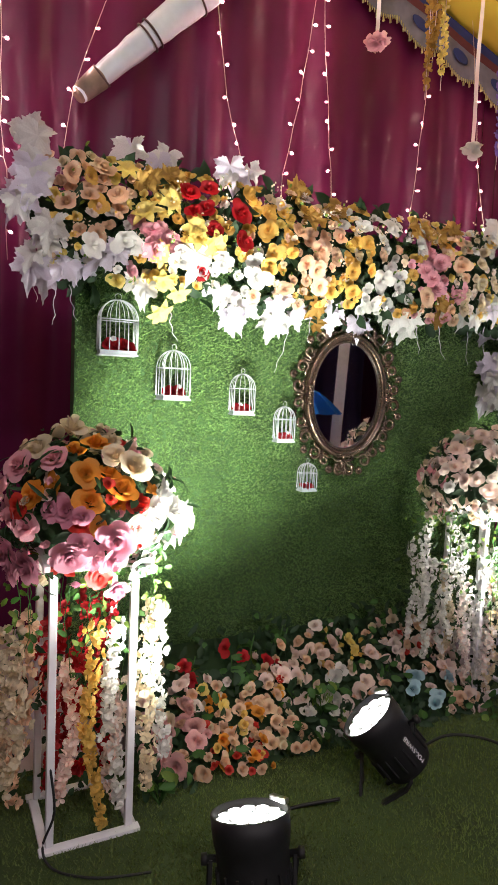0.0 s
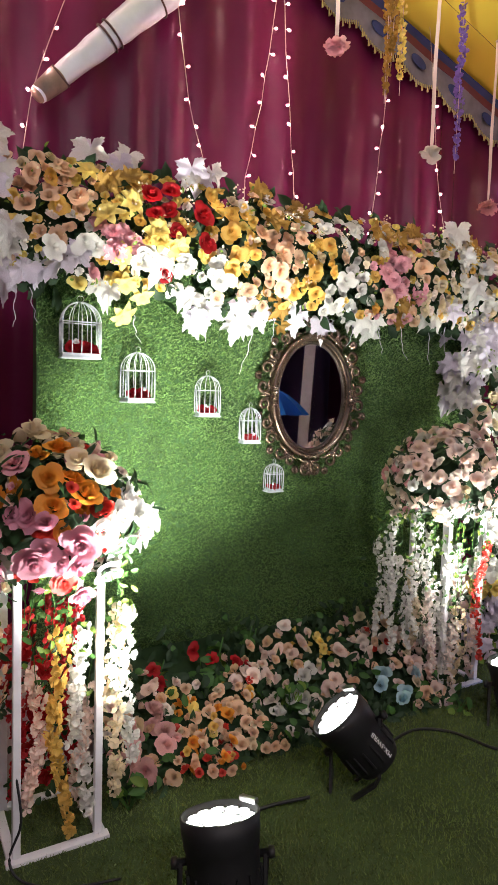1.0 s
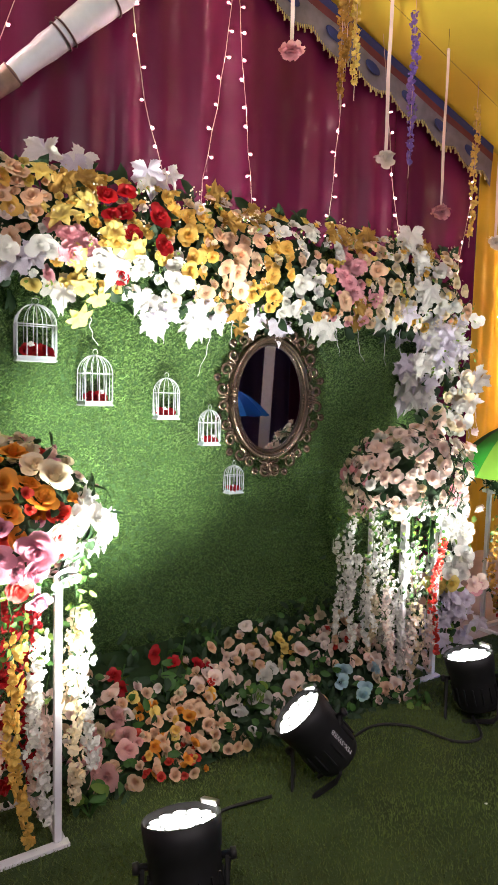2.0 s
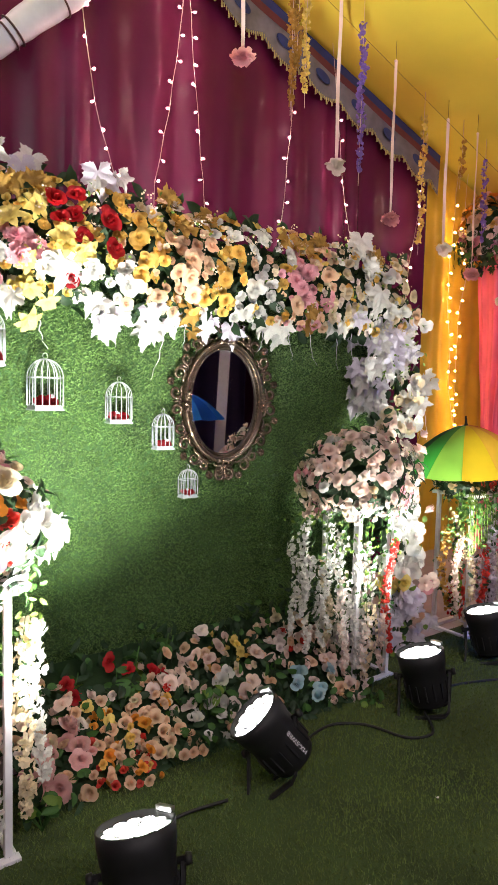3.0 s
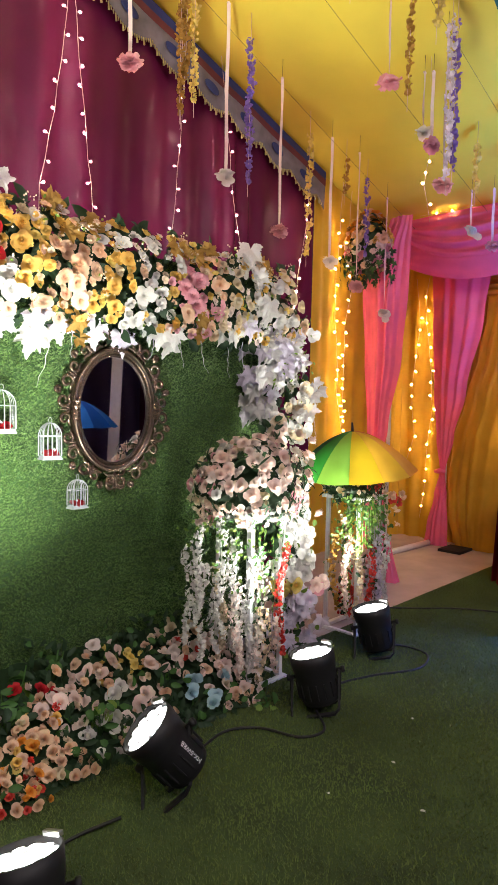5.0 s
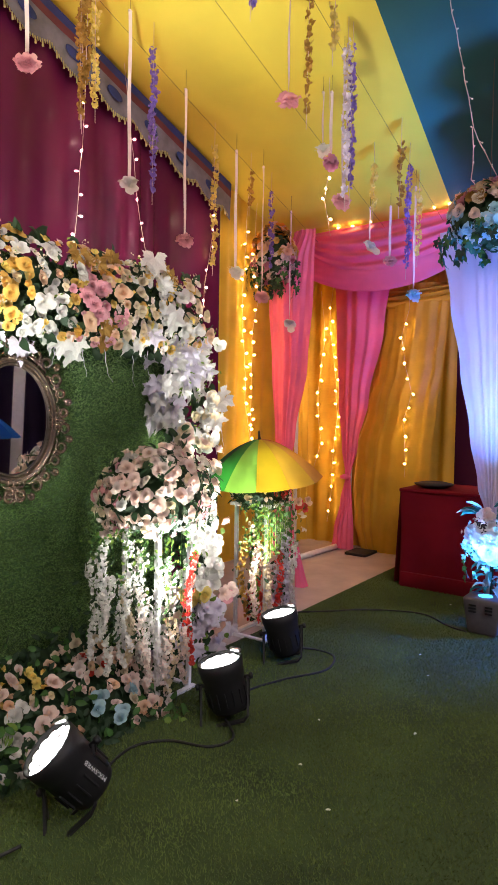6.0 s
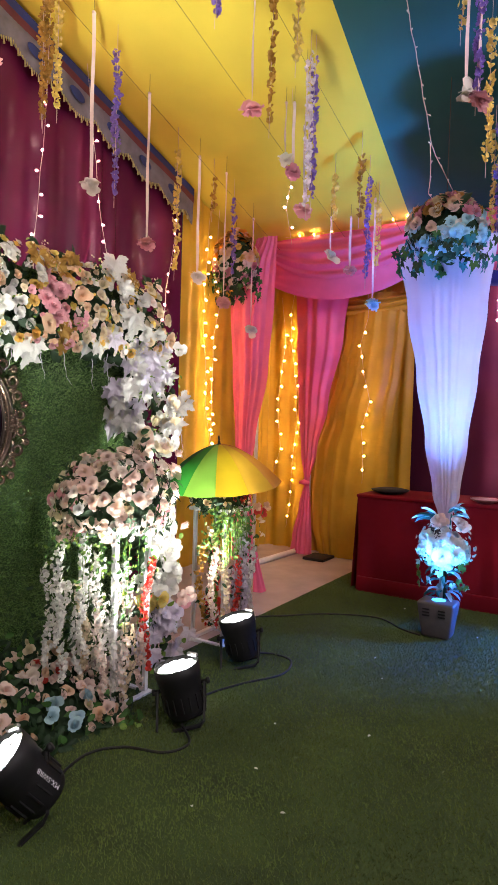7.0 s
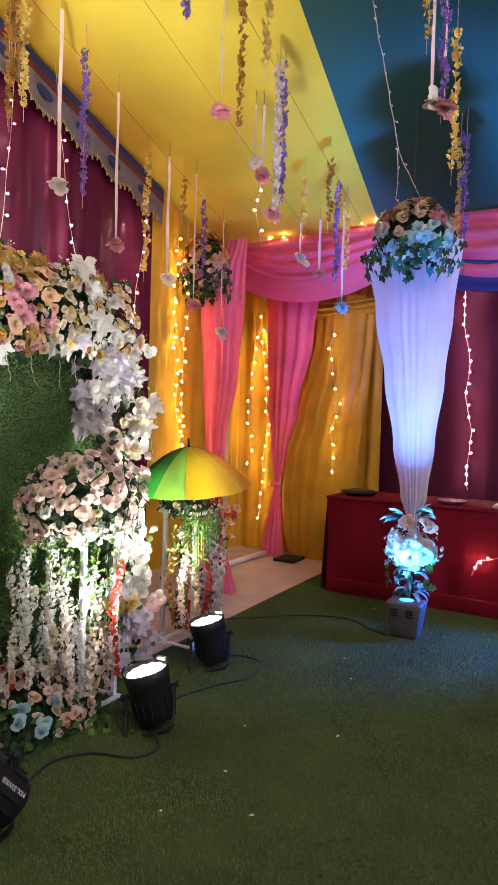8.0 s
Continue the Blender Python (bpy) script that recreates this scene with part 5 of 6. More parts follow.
COUNT = 12
for k in range(COUNT):
    for hand in (-1, 1):
        t = 6.2832 * (k + 0.5 + hand * 0.05) / COUNT
        root = ellipse(MA + 0.050, MB + 0.050, t)
        out = Vector((math.sin(t) / MA, 0, math.cos(t) / MB)).normalized()
        run = Vector((out.z, 0, -out.x)) * hand
        big = 0.92 + 0.18 * (k % 2)
        part("scroll", curl(root + out * 0.004, run, out, 0.038, 0.031 * big), M_BRONZE, MIR)
        part("small_scroll", curl(root + out * 0.052 * big + run * 0.002, (run * -0.6 + out * 0.3).normalized(), (out * 0.8 + run * 0.5).normalized(), 0.020, 0.015), M_BRONZE, MIR)
    t = 6.2832 * k / COUNT
    out = Vector((math.sin(t) / MA, 0, math.cos(t) / MB)).normalized()
    part("leaflet", leaflet(ellipse(MA + 0.046, MB + 0.046, t), out, 0.062), M_BRONZE, MIR)
for t0 in (0.0, 1.5708, 3.1416, 4.7124):
    out = Vector((math.sin(t0), 0, math.cos(t0)))
    run = Vector((out.z, 0, -out.x))
    base = ellipse(MA + 0.04, MB + 0.04, t0)
    if t0 in (0.0, 3.1416):
        for hand in (-1, 1):
            part("crest_scroll", curl(base + out * 0.015 + run * hand * 0.008, (run * hand * 0.8 + out * 0.6).normalized(), (out * 0.8 - run * hand * 0.6).normalized(), 0.044, 0.030), M_BRONZE, MIR)
        part("crest_leaf", leaflet(base + out * 0.055, out, 0.055), M_BRONZE, MIR)
    for q in (-0.05, -0.017, 0.017, 0.05):
        part("rosette_leaf", leaflet(base - out * 0.022 + run * q * 0.6 + Vector((0, -0.020, 0)), (out + run * q * 16).normalized(), 0.034), M_BRONZE, MIR)
bm = bmesh.new()
tube(bm, [(0.0, 0.02, MB + 0.10), (0, 0.03, MB + 0.18)], 0.006, 6)
part("hanger", bm, M_CORD, MIR)


# ---- bird cages ----
def bird_cage(x, z, w, h, seed, label):
    r = random.Random(seed)
    t = thing("bird_cage", pose(x, 2.75 - w * 0.33 - 0.022, z, 0, 0, r.uniform(-8, 8)), label, "bird cage", "white cages on the turf")
    d = w * 0.62
    straight = h * 0.58
    b0 = h * 0.07
    part("base", box(bmesh.new(), -w / 2, w / 2, -d / 2, d / 2, 0, b0, 0.003), M_CAGE, t, smooth=False)
    part("base_trim", box(bmesh.new(), -w / 2 - 0.004, w / 2 + 0.004, -d / 2 - 0.004, d / 2 + 0.004, -0.005, 0.002, 0.001), M_CAGE, t, smooth=False)
    wire = max(0.0018, w * 0.0135)
    corners = [(-w / 2, -d / 2), (w / 2, -d / 2), (w / 2, d / 2), (-w / 2, d / 2)]
    for k in range(4):
        (ax, ay), (bx, by) = corners[k], corners[(k + 1) % 4]
        part("rail", tube(bmesh.new(), [(ax, ay, straight), (bx, by, straight)], wire * 1.2, 6), M_CAGE, t)
        for j in range(4 if k % 2 == 0 else 3):
            m = 4 if k % 2 == 0 else 3
            u = j / m
            px, py = ax + (bx - ax) * u, ay + (by - ay) * u
            thick = wire * (1.5 if j == 0 else 0.9)
            part("bar", tube(bmesh.new(), [(px, py, b0), (px, py, straight)], thick, 6), M_CAGE, t)
            rib = [(px * math.cos(a) , py * math.cos(a), straight + (h * 0.92 - straight) * math.sin(a)) for a in [1.5708 * q / 7 for q in range(8)]]
            part("dome_rib", tube(bmesh.new(), rib, thick * 0.85, 5), M_CAGE, t)
    part("hook", tube(bmesh.new(), [(0.011 * math.sin(a) * w / 0.12, 0, h * 0.92 + 0.013 - 0.013 * math.cos(a)) for a in [6.2832 * q / 12 for q in range(13)]], wire * 0.7, 5), M_CAGE, t)
    part("hanger", tube(bmesh.new(), [(0, 0, h * 0.92 + 0.025), (0, w * 0.36, h * 0.92 + 0.03)], 0.002, 5), M_CORD, t)
    for k in range(3):
        bloom(t, "rose", "red", (w * (-0.25 + 0.24 * k), r.uniform(-0.1, 0.1) * w, b0 + w * 0.09), (0.2, -1, 0.8), w * 0.235, r)
    bloom(t, "round", "white", (-w * 0.12 if seed % 2 else w * 0.2, -d * 0.15, b0 + w * 0.30), (0, -1, 0.4), w * 0.085, r)
    return t


bird_cage(0.715, 1.60, 0.155, 0.25, 1, "largest white metal bird cage with red roses inside")
bird_cage(0.975, 1.42, 0.128, 0.235, 2, "white metal bird cage with red roses below the lilies")
bird_cage(1.325, 1.36, 0.104, 0.205, 3, "white metal bird cage with red roses on the turf")
bird_cage(1.565, 1.23, 0.090, 0.185, 4, "small white bird cage with red roses beside the mirror")
bird_cage(1.715, 0.98, 0.084, 0.150, 5, "smallest white bird cage with red roses under the mirror")


# ---- open umbrella on the far pedestal ----
def umbrella(base, apex_tilt, radius, height, colours, label, foot):
    t = thing("umbrella", Matrix.Translation(base) @ Matrix.Rotation(apex_tilt, 4, "Y"), label, "umbrella", "open umbrellas")
    n = len(colours)
    for k, colour in enumerate(colours):
        def f(u, v, k=k):
            a = 6.2832 * (k + u) / n
            rr = radius * v * (1 - 0.05 * math.sin(u * math.pi) * v)
            return Vector((rr * math.cos(a), rr * math.sin(a), height * (1 - v ** 1.75) - 0.010 * math.sin(u * math.pi) * v))
        gore = part("gore", sheet(bmesh.new(), f, 5, 10), U[colour], t)
        a = 6.2832 * k / n
        pts = [(radius * 0.992 * q * math.cos(a), radius * 0.992 * q * math.sin(a), height * (1 - q ** 1.75) - 0.003) for q in [j / 10 for j in range(11)]]
        part("rib", tube(bmesh.new(), pts, 0.0022, 5), M_BLACK, t)
    part("shaft", tube(bmesh.new(), [(0, 0, foot), (0, 0, height + 0.005)], 0.006, 8), M_BLACK, t)
    part("ferrule", tube(bmesh.new(), [(0, 0, height - 0.004), (0, 0, height + 0.012), (0, 0, height + 0.06)], [0.014, 0.009, 0.006], 10), M_BLACK, t)
    return t


U = {name: mat("nylon_" + name, colour, 0.45, scale=6, vary=0.08, through_light=0.45) for name, colour in (
    ("forest", (0.01, 0.10, 0.03)), ("green", (0.03, 0.26, 0.03)), ("lime", (0.24, 0.48, 0.06)), ("yellow", (0.72, 0.50, 0.02)), ("amber", (0.66, 0.38, 0.03)), ("orange", (0.62, 0.26, 0.03)), ("red", (0.5, 0.02, 0.02)), ("pink", (0.6, 0.05, 0.2)), ("violet", (0.2, 0.03, 0.35)), ("navy", (0.01, 0.03, 0.25)), ("blue", (0.01, 0.12, 0.55)), ("sky", (0.03, 0.30, 0.55)), ("azure", (0.02, 0.24, 0.80)))}
ORDER = ["forest", "green", "lime", "yellow", "amber", "orange", "red", "pink", "violet", "navy", "blue", "sky"]
shift = 8
umbrella((3.705, 2.415, 1.065), radians(-7), 0.43, 0.28, [ORDER[(k + shift) % 12] for k in range(12)], "open rainbow umbrella in green and yellow on a pedestal", -0.12)
umbrella((3.44, -1.3, 1.22), radians(0), 0.48, 0.30, ["azure", "azure", "blue"] * 4, "open blue umbrella on the far side of the tent", -1.22)

# ---- white cloth pole under the roof ----
M_BAMBOO = mat("old_pole", (0.22, 0.15, 0.12), 0.55, scale=14, vary=0.3, bump=0.2, bump_scale=40)
POLE = thing("cloth_pole", pose(0, 0, 0), "slanting pole wrapped in white cloth with dark ties", "pole")
p0, p1 = Vector((0.74, 3.70, 3.05)), Vector((2.26, 3.70, 4.66))
pts = [p0.lerp(p1, k / 30) for k in range(31)]
bm = tube(bmesh.new(), pts, [0.048 + 0.052 * min(1, k / 14) + 0.003 * math.sin(k * 2.3) for k in range(31)], 18)
for v in bm.verts:
    v.co += Vector((0, 0, 1)) * 0.008 * noise.noise(v.co * 9)
part("cloth", bm, mat("shiny_wrap", (0.74, 0.80, 0.90), 0.32, scale=4, vary=0.15, bump=0.25, bump_scale=14), POLE)
part("pole_end", tube(bmesh.new(), [p0 - (p1 - p0).normalized() * 0.015, p0 + (p1 - p0).normalized() * 0.03, p0 + (p1 - p0).normalized() * 0.16], [0.040, 0.055, 0.066], 18), M_BAMBOO, POLE, "brown wooden pole end")
for k in (2.4, 7.5, 8.1, 13):
    c = p0.lerp(p1, k / 30)
    d = (p1 - p0).normalized()
    rr = 0.048 + 0.052 * min(1, k / 14) + 0.006
    a = d.cross(Vector((0, 1, 0)))
    pts = [c + a * rr * math.cos(q) + Vector((0, 1, 0)) * rr * math.sin(q) + d * 0.03 * math.sin(q) for q in [6.2832 * j / 24 for j in range(25)]]
    part("tie", tube(bmesh.new(), pts, 0.006, 6), M_TIE, POLE)
# ---- draped frame at the end of the tent ----
FRAME = thing("drape_frame", pose(0, 0, 0), "white pipe frame carrying the pink swags", "frame", kind="structure")
for a, b in (((6.12, 3.55, 3.42), (6.12, -5.0, 3.42)), ((6.22, 3.67, 0.0), (6.22, 3.67, 3.44)), ((6.12, -1.5, 0.0), (6.12, -1.5, 3.44)), ((6.6, 3.2, 3.2), (6.6, -5.0, 3.2))):
    part("pipe", tube(bmesh.new(), [a, b], 0.022, 10), M_WHITE_PAINT, FRAME)
part("pipe", tube(bmesh.new(), [(6.12, 3.2, 3.3), (6.62, 3.2, 3.2)], 0.022, 10), M_WHITE_PAINT, FRAME)
part("pipe", tube(bmesh.new(), [(6.74, 3.24, 0.0), (6.74, 3.24, 3.2)], 0.022, 10), M_WHITE_PAINT, FRAME)
tagged(part("floor_pipe", tube(bmesh.new(), [(5.2, 3.32, 0.03), (6.55, 3.26, 0.03)], 0.03, 12), M_WHITE_PAINT), "white pipe lying on the pale floor", "pipe")


def swag(name, a, b, sag, height, material, label, seed, lean=0.0, ripple=0.030):
    """Cloth that hangs in folds between two points of the frame."""
    a, b = Vector(a), Vector(b)

    def f(u, v):
        p = a.lerp(b, u)
        low = sag * 4 * u * (1 - u)
        fold = ripple * math.sin(v * 24 + seed + 2.5 * noise.noise(Vector((u * 2.1, v * 1.5, seed)))) * (0.3 + 4 * u * (1 - u) * 0.7)
        z = p.z - v * height * (0.72 + 0.28 * 4 * u * (1 - u)) - low * v
        return Vector((p.x - 0.03 - 0.10 * math.sin(v * 3.14) * 4 * u * (1 - u) + fold + lean * v, p.y, z + 0.01 * noise.noise(Vector((u * 5, v * 4, seed)))))

    return tagged(part(name, sheet(bmesh.new(), f, 40, 44), material), label, "drape", "pink swags", "structure")


swag("swag", (6.10, 3.45, 3.48), (6.10, 1.75, 3.50), 0.22, 0.30, M_PINK, "pink satin swag gathered along the frame", 1)
swag("swag", (6.14, 3.45, 3.30), (6.14, 1.75, 3.36), 0.10, 0.42, M_PINK, "lower pink satin swag on the frame", 2, 0.05, 0.007)
swag("swag", (6.10, 1.70, 3.50), (6.10, -0.1, 3.50), 0.24, 0.40, M_PINK, "pink satin swag gathered beyond the flower basket", 3)
swag("swag", (6.14, 1.70, 3.30), (6.14, -0.1, 3.30), 0.10, 0.42, M_BLUE_PRINT, "dark blue swag under the pink one", 4, 0.05)
swag("swag", (6.66, 3.1, 2.93), (6.66, 1.9, 2.93), 0.05, 0.2, M_YELLOW, "amber swag over the end curtain", 5)
swag("swag", (6.10, -0.2, 3.50), (6.10, -1.8, 3.50), 0.24, 0.40, M_PINK, "pink satin swag further along the frame", 6)


def tied_drape(name, centre, rows, material, label, depth, folds, seed, lean=0.0, axis=(0, 1, 0), category="drape"):
    """A drape gathered to widths given by (height, width, sideways shift)."""
    ax = Vector(axis)
    cx = Vector(centre)
    out = ax.cross(Vector((0, 0, 1)))

    def f(u, v):
        s = v * (len(rows) - 1)
        i = min(int(s), len(rows) - 2)
        w = s - i
        w = w * w * (3 - 2 * w)
        z, width, shift = (rows[i][k] + (rows[i + 1][k] - rows[i][k]) * (w if k else s - i) for k in range(3))
        x = (u - 0.5) * width + shift
        swell = 0.35 + 0.9 * abs(noise.noise(Vector((u * folds * 0.6, v * 0.3, seed + 9))))
        fold = math.sin(u * folds * 6.2832 + seed + 4.5 * noise.noise(Vector((u * 2.3, v * 0.25, seed)))) * min(depth, width * 0.2) * swell
        fold += noise.noise(Vector((u * folds * 1.3, v * 0.35, seed + 5))) * depth * 0.9 + noise.noise(Vector((u * folds * 3.1, v * 0.5, seed + 15))) * depth * 0.3
        bow = math.cos((u - 0.5) * 3.0) * width * 0.16 + lean * max(0.0, z - 0.9)
        return cx + ax * x + out * (-fold) - out * bow + Vector((0, 0, z))

    return tagged(part(name, sheet(bmesh.new(), f, 72, 60), material), label, category, "tied drapes", "structure")


tied_drape("pink_drape", (5.80, 3.40, 0), ((3.44, 0.26, -0.05), (3.10, 0.46, 0.06), (2.76, 0.55, 0.11), (2.06, 0.45, 0.11), (1.3, 0.26, 0.15), (0.95, 0.12, 0.15), (0.5, 0.24, 0.15), (0.0, 0.30, 0.15)), M_PINK, "pink sheer drape tied to the frame's corner", 0.020, 6, 1)
INNER = tied_drape("pink_drape", (6.50, 3.1, 0), ((3.18, 0.70, -0.09), (2.48, 0.57, -0.065), (1.71, 0.37, -0.005), (1.2, 0.20, 0.03), (0.83, 0.065, 0.045), (0.55, 0.15, 0.06), (0.2, 0.25, 0.085), (0.01, 0.28, 0.095)), M_PINK, "pink sheer drape knotted low before the amber curtain", 0.014, 4, 2)
part("knot", tube(bmesh.new(), [(6.44, 3.085, 0.83), (6.42, 3.145, 0.84), (6.44, 3.205, 0.83)], [0.018, 0.032, 0.018], 10), M_PINK, INNER, "tight knot of the same cloth")
tied_drape("amber_drape", (6.66, 2.70, 0), ((2.93, 0.68, -0.28), (2.5, 0.68, -0.25), (2.1, 0.72, -0.20), (1.6, 0.78, -0.10), (1.16, 0.86, -0.02), (0.7, 0.86, 0.02), (0.3, 0.76, 0.05), (0.08, 0.62, 0.06), (0.005, 0.56, 0.06)), M_YELLOW, "amber drape drawn aside at the end of the tent", 0.020, 6, 3)
tied_drape("white_drape", (4.97, 1.20, 0), ((2.92, 0.74, 0.03), (2.4, 0.60, 0.015), (1.9, 0.465, 0.0), (1.4, 0.325, -0.01), (1.0, 0.21, -0.02), (0.80, 0.10, -0.02), (0.62, 0.12, -0.02), (0.50, 0.14, -0.02)), M_WHITE_CLOTH, "white sheer drape washed in violet light, tied at the foot", 0.010, 7, 4, 0.04)
bm = tube(bmesh.new(), [(5.03, 1.2, 0.0), (5.03, 1.2, 2.95)], 0.024, 10)
tagged(part("drape_post", bm, M_WHITE_PAINT), "white metal post behind the white drape", "post", kind="structure")



def cloth_end(u, v):
    a = u * 6.2832
    q = 0.018 + 0.045 * (1 - v) ** 1.5 + 0.006 * math.sin(a * 5 + v * 3)
    return Vector((q * math.cos(a), q * 0.9 * math.sin(a) + 0.05 * v, 0.34 * v + 0.004))


PINK_END = tagged(part("pink_cloth", sheet(bmesh.new(), cloth_end, 48, 14), M_PINK), "gathered end of pink cloth standing on the pale floor", "cloth")
PINK_END.matrix_world = pose(4.84, 2.75, 0)
tagged(part("floor_mat", box(bmesh.new(), 6.26, 6.56, 2.80, 3.05, 0.001, 0.03, 0.004), M_BLACK), "dark grey mat on the pale floor by the drape", "mat")

# ---- long table ----
TABLE = thing("table", pose(0, 0, 0), "long table under a floor-length dark red cloth", "table")


def skirt(u, v):
    y = 2.10 - 5.6 * u
    flare = 0.03 * v + 0.018 * math.sin(u * 90 + 1.5 * math.sin(u * 31)) * v
    return Vector((5.46 - flare, y - 0.05 * v * (u < 0.001), 0.86 - 0.855 * v + 0.012 * noise.noise(Vector((y * 1.5, 0, 3)))))


part("cloth_front", sheet(bmesh.new(), skirt, 260, 8), M_RED_CLOTH, TABLE)


def skirt_end(u, v):
    return Vector((5.46 + 0.68 * u - 0.03 * v * (1 - u), 2.10 + 0.03 * v + 0.012 * math.sin(u * 22) * v, 0.86 - 0.855 * v))


part("cloth_end", sheet(bmesh.new(), skirt_end, 40, 8), M_RED_CLOTH, TABLE)
part("tabletop", box(bmesh.new(), 5.45, 6.15, -3.5, 2.11, 0.845, 0.875, 0.008), M_RED_CLOTH, TABLE)
part("foot_board", box(bmesh.new(), 5.39, 5.425, -3.5, 2.06, 0.001, 0.14, 0.01), M_RED_CLOTH, TABLE)
for y in (1.9, 0.2, -1.5, -3.3):
    part("leg", box(bmesh.new(), 5.6, 5.64, y, y + 0.04, 0.001, 0.845, 0.003), M_CORD, TABLE, smooth=False)
bm = lathe(bmesh.new(), [(0.0, 0.0), (0.10, 0.0), (0.17, 0.03), (0.175, 0.04), (0.10, 0.055), (0.0, 0.05)], 24)
ob = tagged(part("dark_tray", bm, M_BLACK), "shallow black tray on the red table", "tray")
ob.matrix_world = pose(5.70, 1.88, 0.875)
bm = lathe(bmesh.new(), [(0.0, 0.0), (0.06, 0.0), (0.12, 0.03), (0.125, 0.035), (0.115, 0.034), (0.0, 0.012)], 24)
ob = tagged(part("metal_dish", bm, M_CHROME), "shiny metal dish on the red table", "dish")
ob.matrix_world = pose(5.62, 1.02, 0.875)
ob = tagged(part("foil_heap", sheet(bmesh.new(), lambda u, v: Vector(((u - 0.5) * 0.28, (v - 0.5) * 0.34, 0.075 * math.sin(u * 3.14) * math.sin(v * 3.14) + 0.015 * noise.noise(Vector((u * 9, v * 9, 1))))), 16, 16), M_CHROME), "crumpled silver foil on the red table", "foil")
ob.matrix_world = pose(5.62, 0.52, 0.885)

# ---- blue flood light with flowers before the white drape ----
BOX = thing("flood_light", pose(4.58, 1.10, 0), "grey flood light box with vents glowing blue upwards", "flood light")
bm = bmesh.new()
box(bm, -0.10, 0.10, -0.13, 0.13, 0.012, 0.27, 0.02)
for v in bm.verts:
    k = 0.72 + 0.28 * min(1, v.co.z / 0.2)
    v.co.x *= k
    v.co.y *= k
part("housing", bm, M_GREY, BOX)
for y in (-0.075, 0.035):
    for k in range(3):
        part("vent", box(bmesh.new(), -0.105, -0.098, y, y + 0.05, 0.17 + 0.022 * k, 0.182 + 0.022 * k, 0.001), M_BLACK, BOX, smooth=False)
part("lamp_face", disc(bmesh.new(), 0.050, 0.272, 20), mat("blue_lamp", (0.2, 0.5, 1), 0.3, glow=(0.05, 0.45, 1.0, 3.0)), BOX)
spot("blue_flood", (4.38, 1.07, 0.30), (4.72, 1.14, 1.2), BLUE_WATTS * 4.5, (0.06, 0.42, 1.0), 60, 1.0, 0.20)
# added spot in open air before the flowers, brightens the drape, no fixture
spot("blue_uplight", (4.33, 1.16, 0.50), (4.84, 1.14, 2.0), BLUE_WATTS * 2.1, (0.29, 0.20, 1.0), 54, 1.0, 0.28)
WASH = thing("blue_wash_light", pose(5.62, -0.50, 0.875), "small black wash light on the red table, shining blue", "stage light")
part("housing", lathe(bmesh.new(), [(0.0, 0.0), (0.065, 0.0), (0.07, 0.02), (0.07, 0.20), (0.064, 0.202), (0.062, 0.19), (0.0, 0.19)], 20), M_BLACK, WASH)
part("lamp_face", disc(bmesh.new(), 0.060, 0.194, 20), bpy.data.materials["blue_lamp"], WASH)
spot("blue_wash", (5.60, -0.50, 1.11), (4.48, 0.72, 0.0), BLUE_WATTS * 10, (0.01, 0.16, 1.0), 42, 1.0, 0.06)
for y in (-1.35,):
    t = thing("flood_light", pose(4.66, y, 0), "grey flood light box glowing blue upwards on the carpet", "flood light")
    part("housing", box(bmesh.new(), -0.09, 0.09, -0.12, 0.12, 0.012, 0.26, 0.02), M_GREY, t)
    part("lamp_face", disc(bmesh.new(), 0.075, 0.264, 20), bpy.data.materials["blue_lamp"], t)
    spot("blue_flood", (4.66, y, 0.29), (6.2, 1.7, 2.3), BLUE_WATTS * 5.0, (0.24, 0.14, 1.0), 42, 1.0, 0.08)
r8 = random.Random(81)
# cyan and blue petals and teal leaves carry the lamp's blue in their colour
POT = thing("blue_lit_flowers", pose(4.70, 1.10, 0.20), "bunch of white flowers and leaves lit blue from below", "flower arrangement")
for k in range(44):
    a, z = r8.uniform(0, 6.28), r8.uniform(-0.9, 1)
    q = math.sqrt(1 - z * z)
    far = r8.uniform(0.75, 1.15)
    bloom(POT, r8.choice(("round", "rose", "ruffle")), r8.choice(("white", "white", "cyan")), (-0.02 + 0.10 * q * far * math.cos(a), 0.155 * q * far * math.sin(a), 0.44 + 0.13 * z * far), (math.cos(a) * q - 0.5, math.sin(a) * q, z), r8.uniform(0.030, 0.058), r8)
for k in range(16):
    y, z = r8.uniform(-1, 1), r8.uniform(-1, 1)
    bloom(POT, "ruffle" if k % 3 else "rose", "white", (-0.14 + 0.06 * (y * y + z * z), 0.13 * y, 0.42 + 0.10 * z), (-1, 0.6 * y, 0.5 * z), r8.uniform(0.045, 0.065), r8)
for k in range(60):
    a, z = r8.uniform(0, 6.28), r8.uniform(-0.9, 0.9)
    q = math.sqrt(1 - z * z)
    bloom(POT, "round", r8.choice(("white", "cyan", "blue")), (-0.02 + 0.15 * q * math.cos(a), 0.21 * q * math.sin(a), 0.45 + 0.18 * z), (math.cos(a) * q - 0.5, math.sin(a) * q, z), r8.uniform(0.010, 0.020), r8, "small_blossom")
for k in range(30):
    a = r8.uniform(0, 6.28)
    hang_leaf(POT, "maple", r8.choice(("teal", "blue", "green")), (-0.06 + 0.08 * math.cos(a), 0.17 * math.sin(a), r8.uniform(0.16, 0.42)), r8.uniform(0.030, 0.050), r8, (-1, math.sin(a), 0.2))
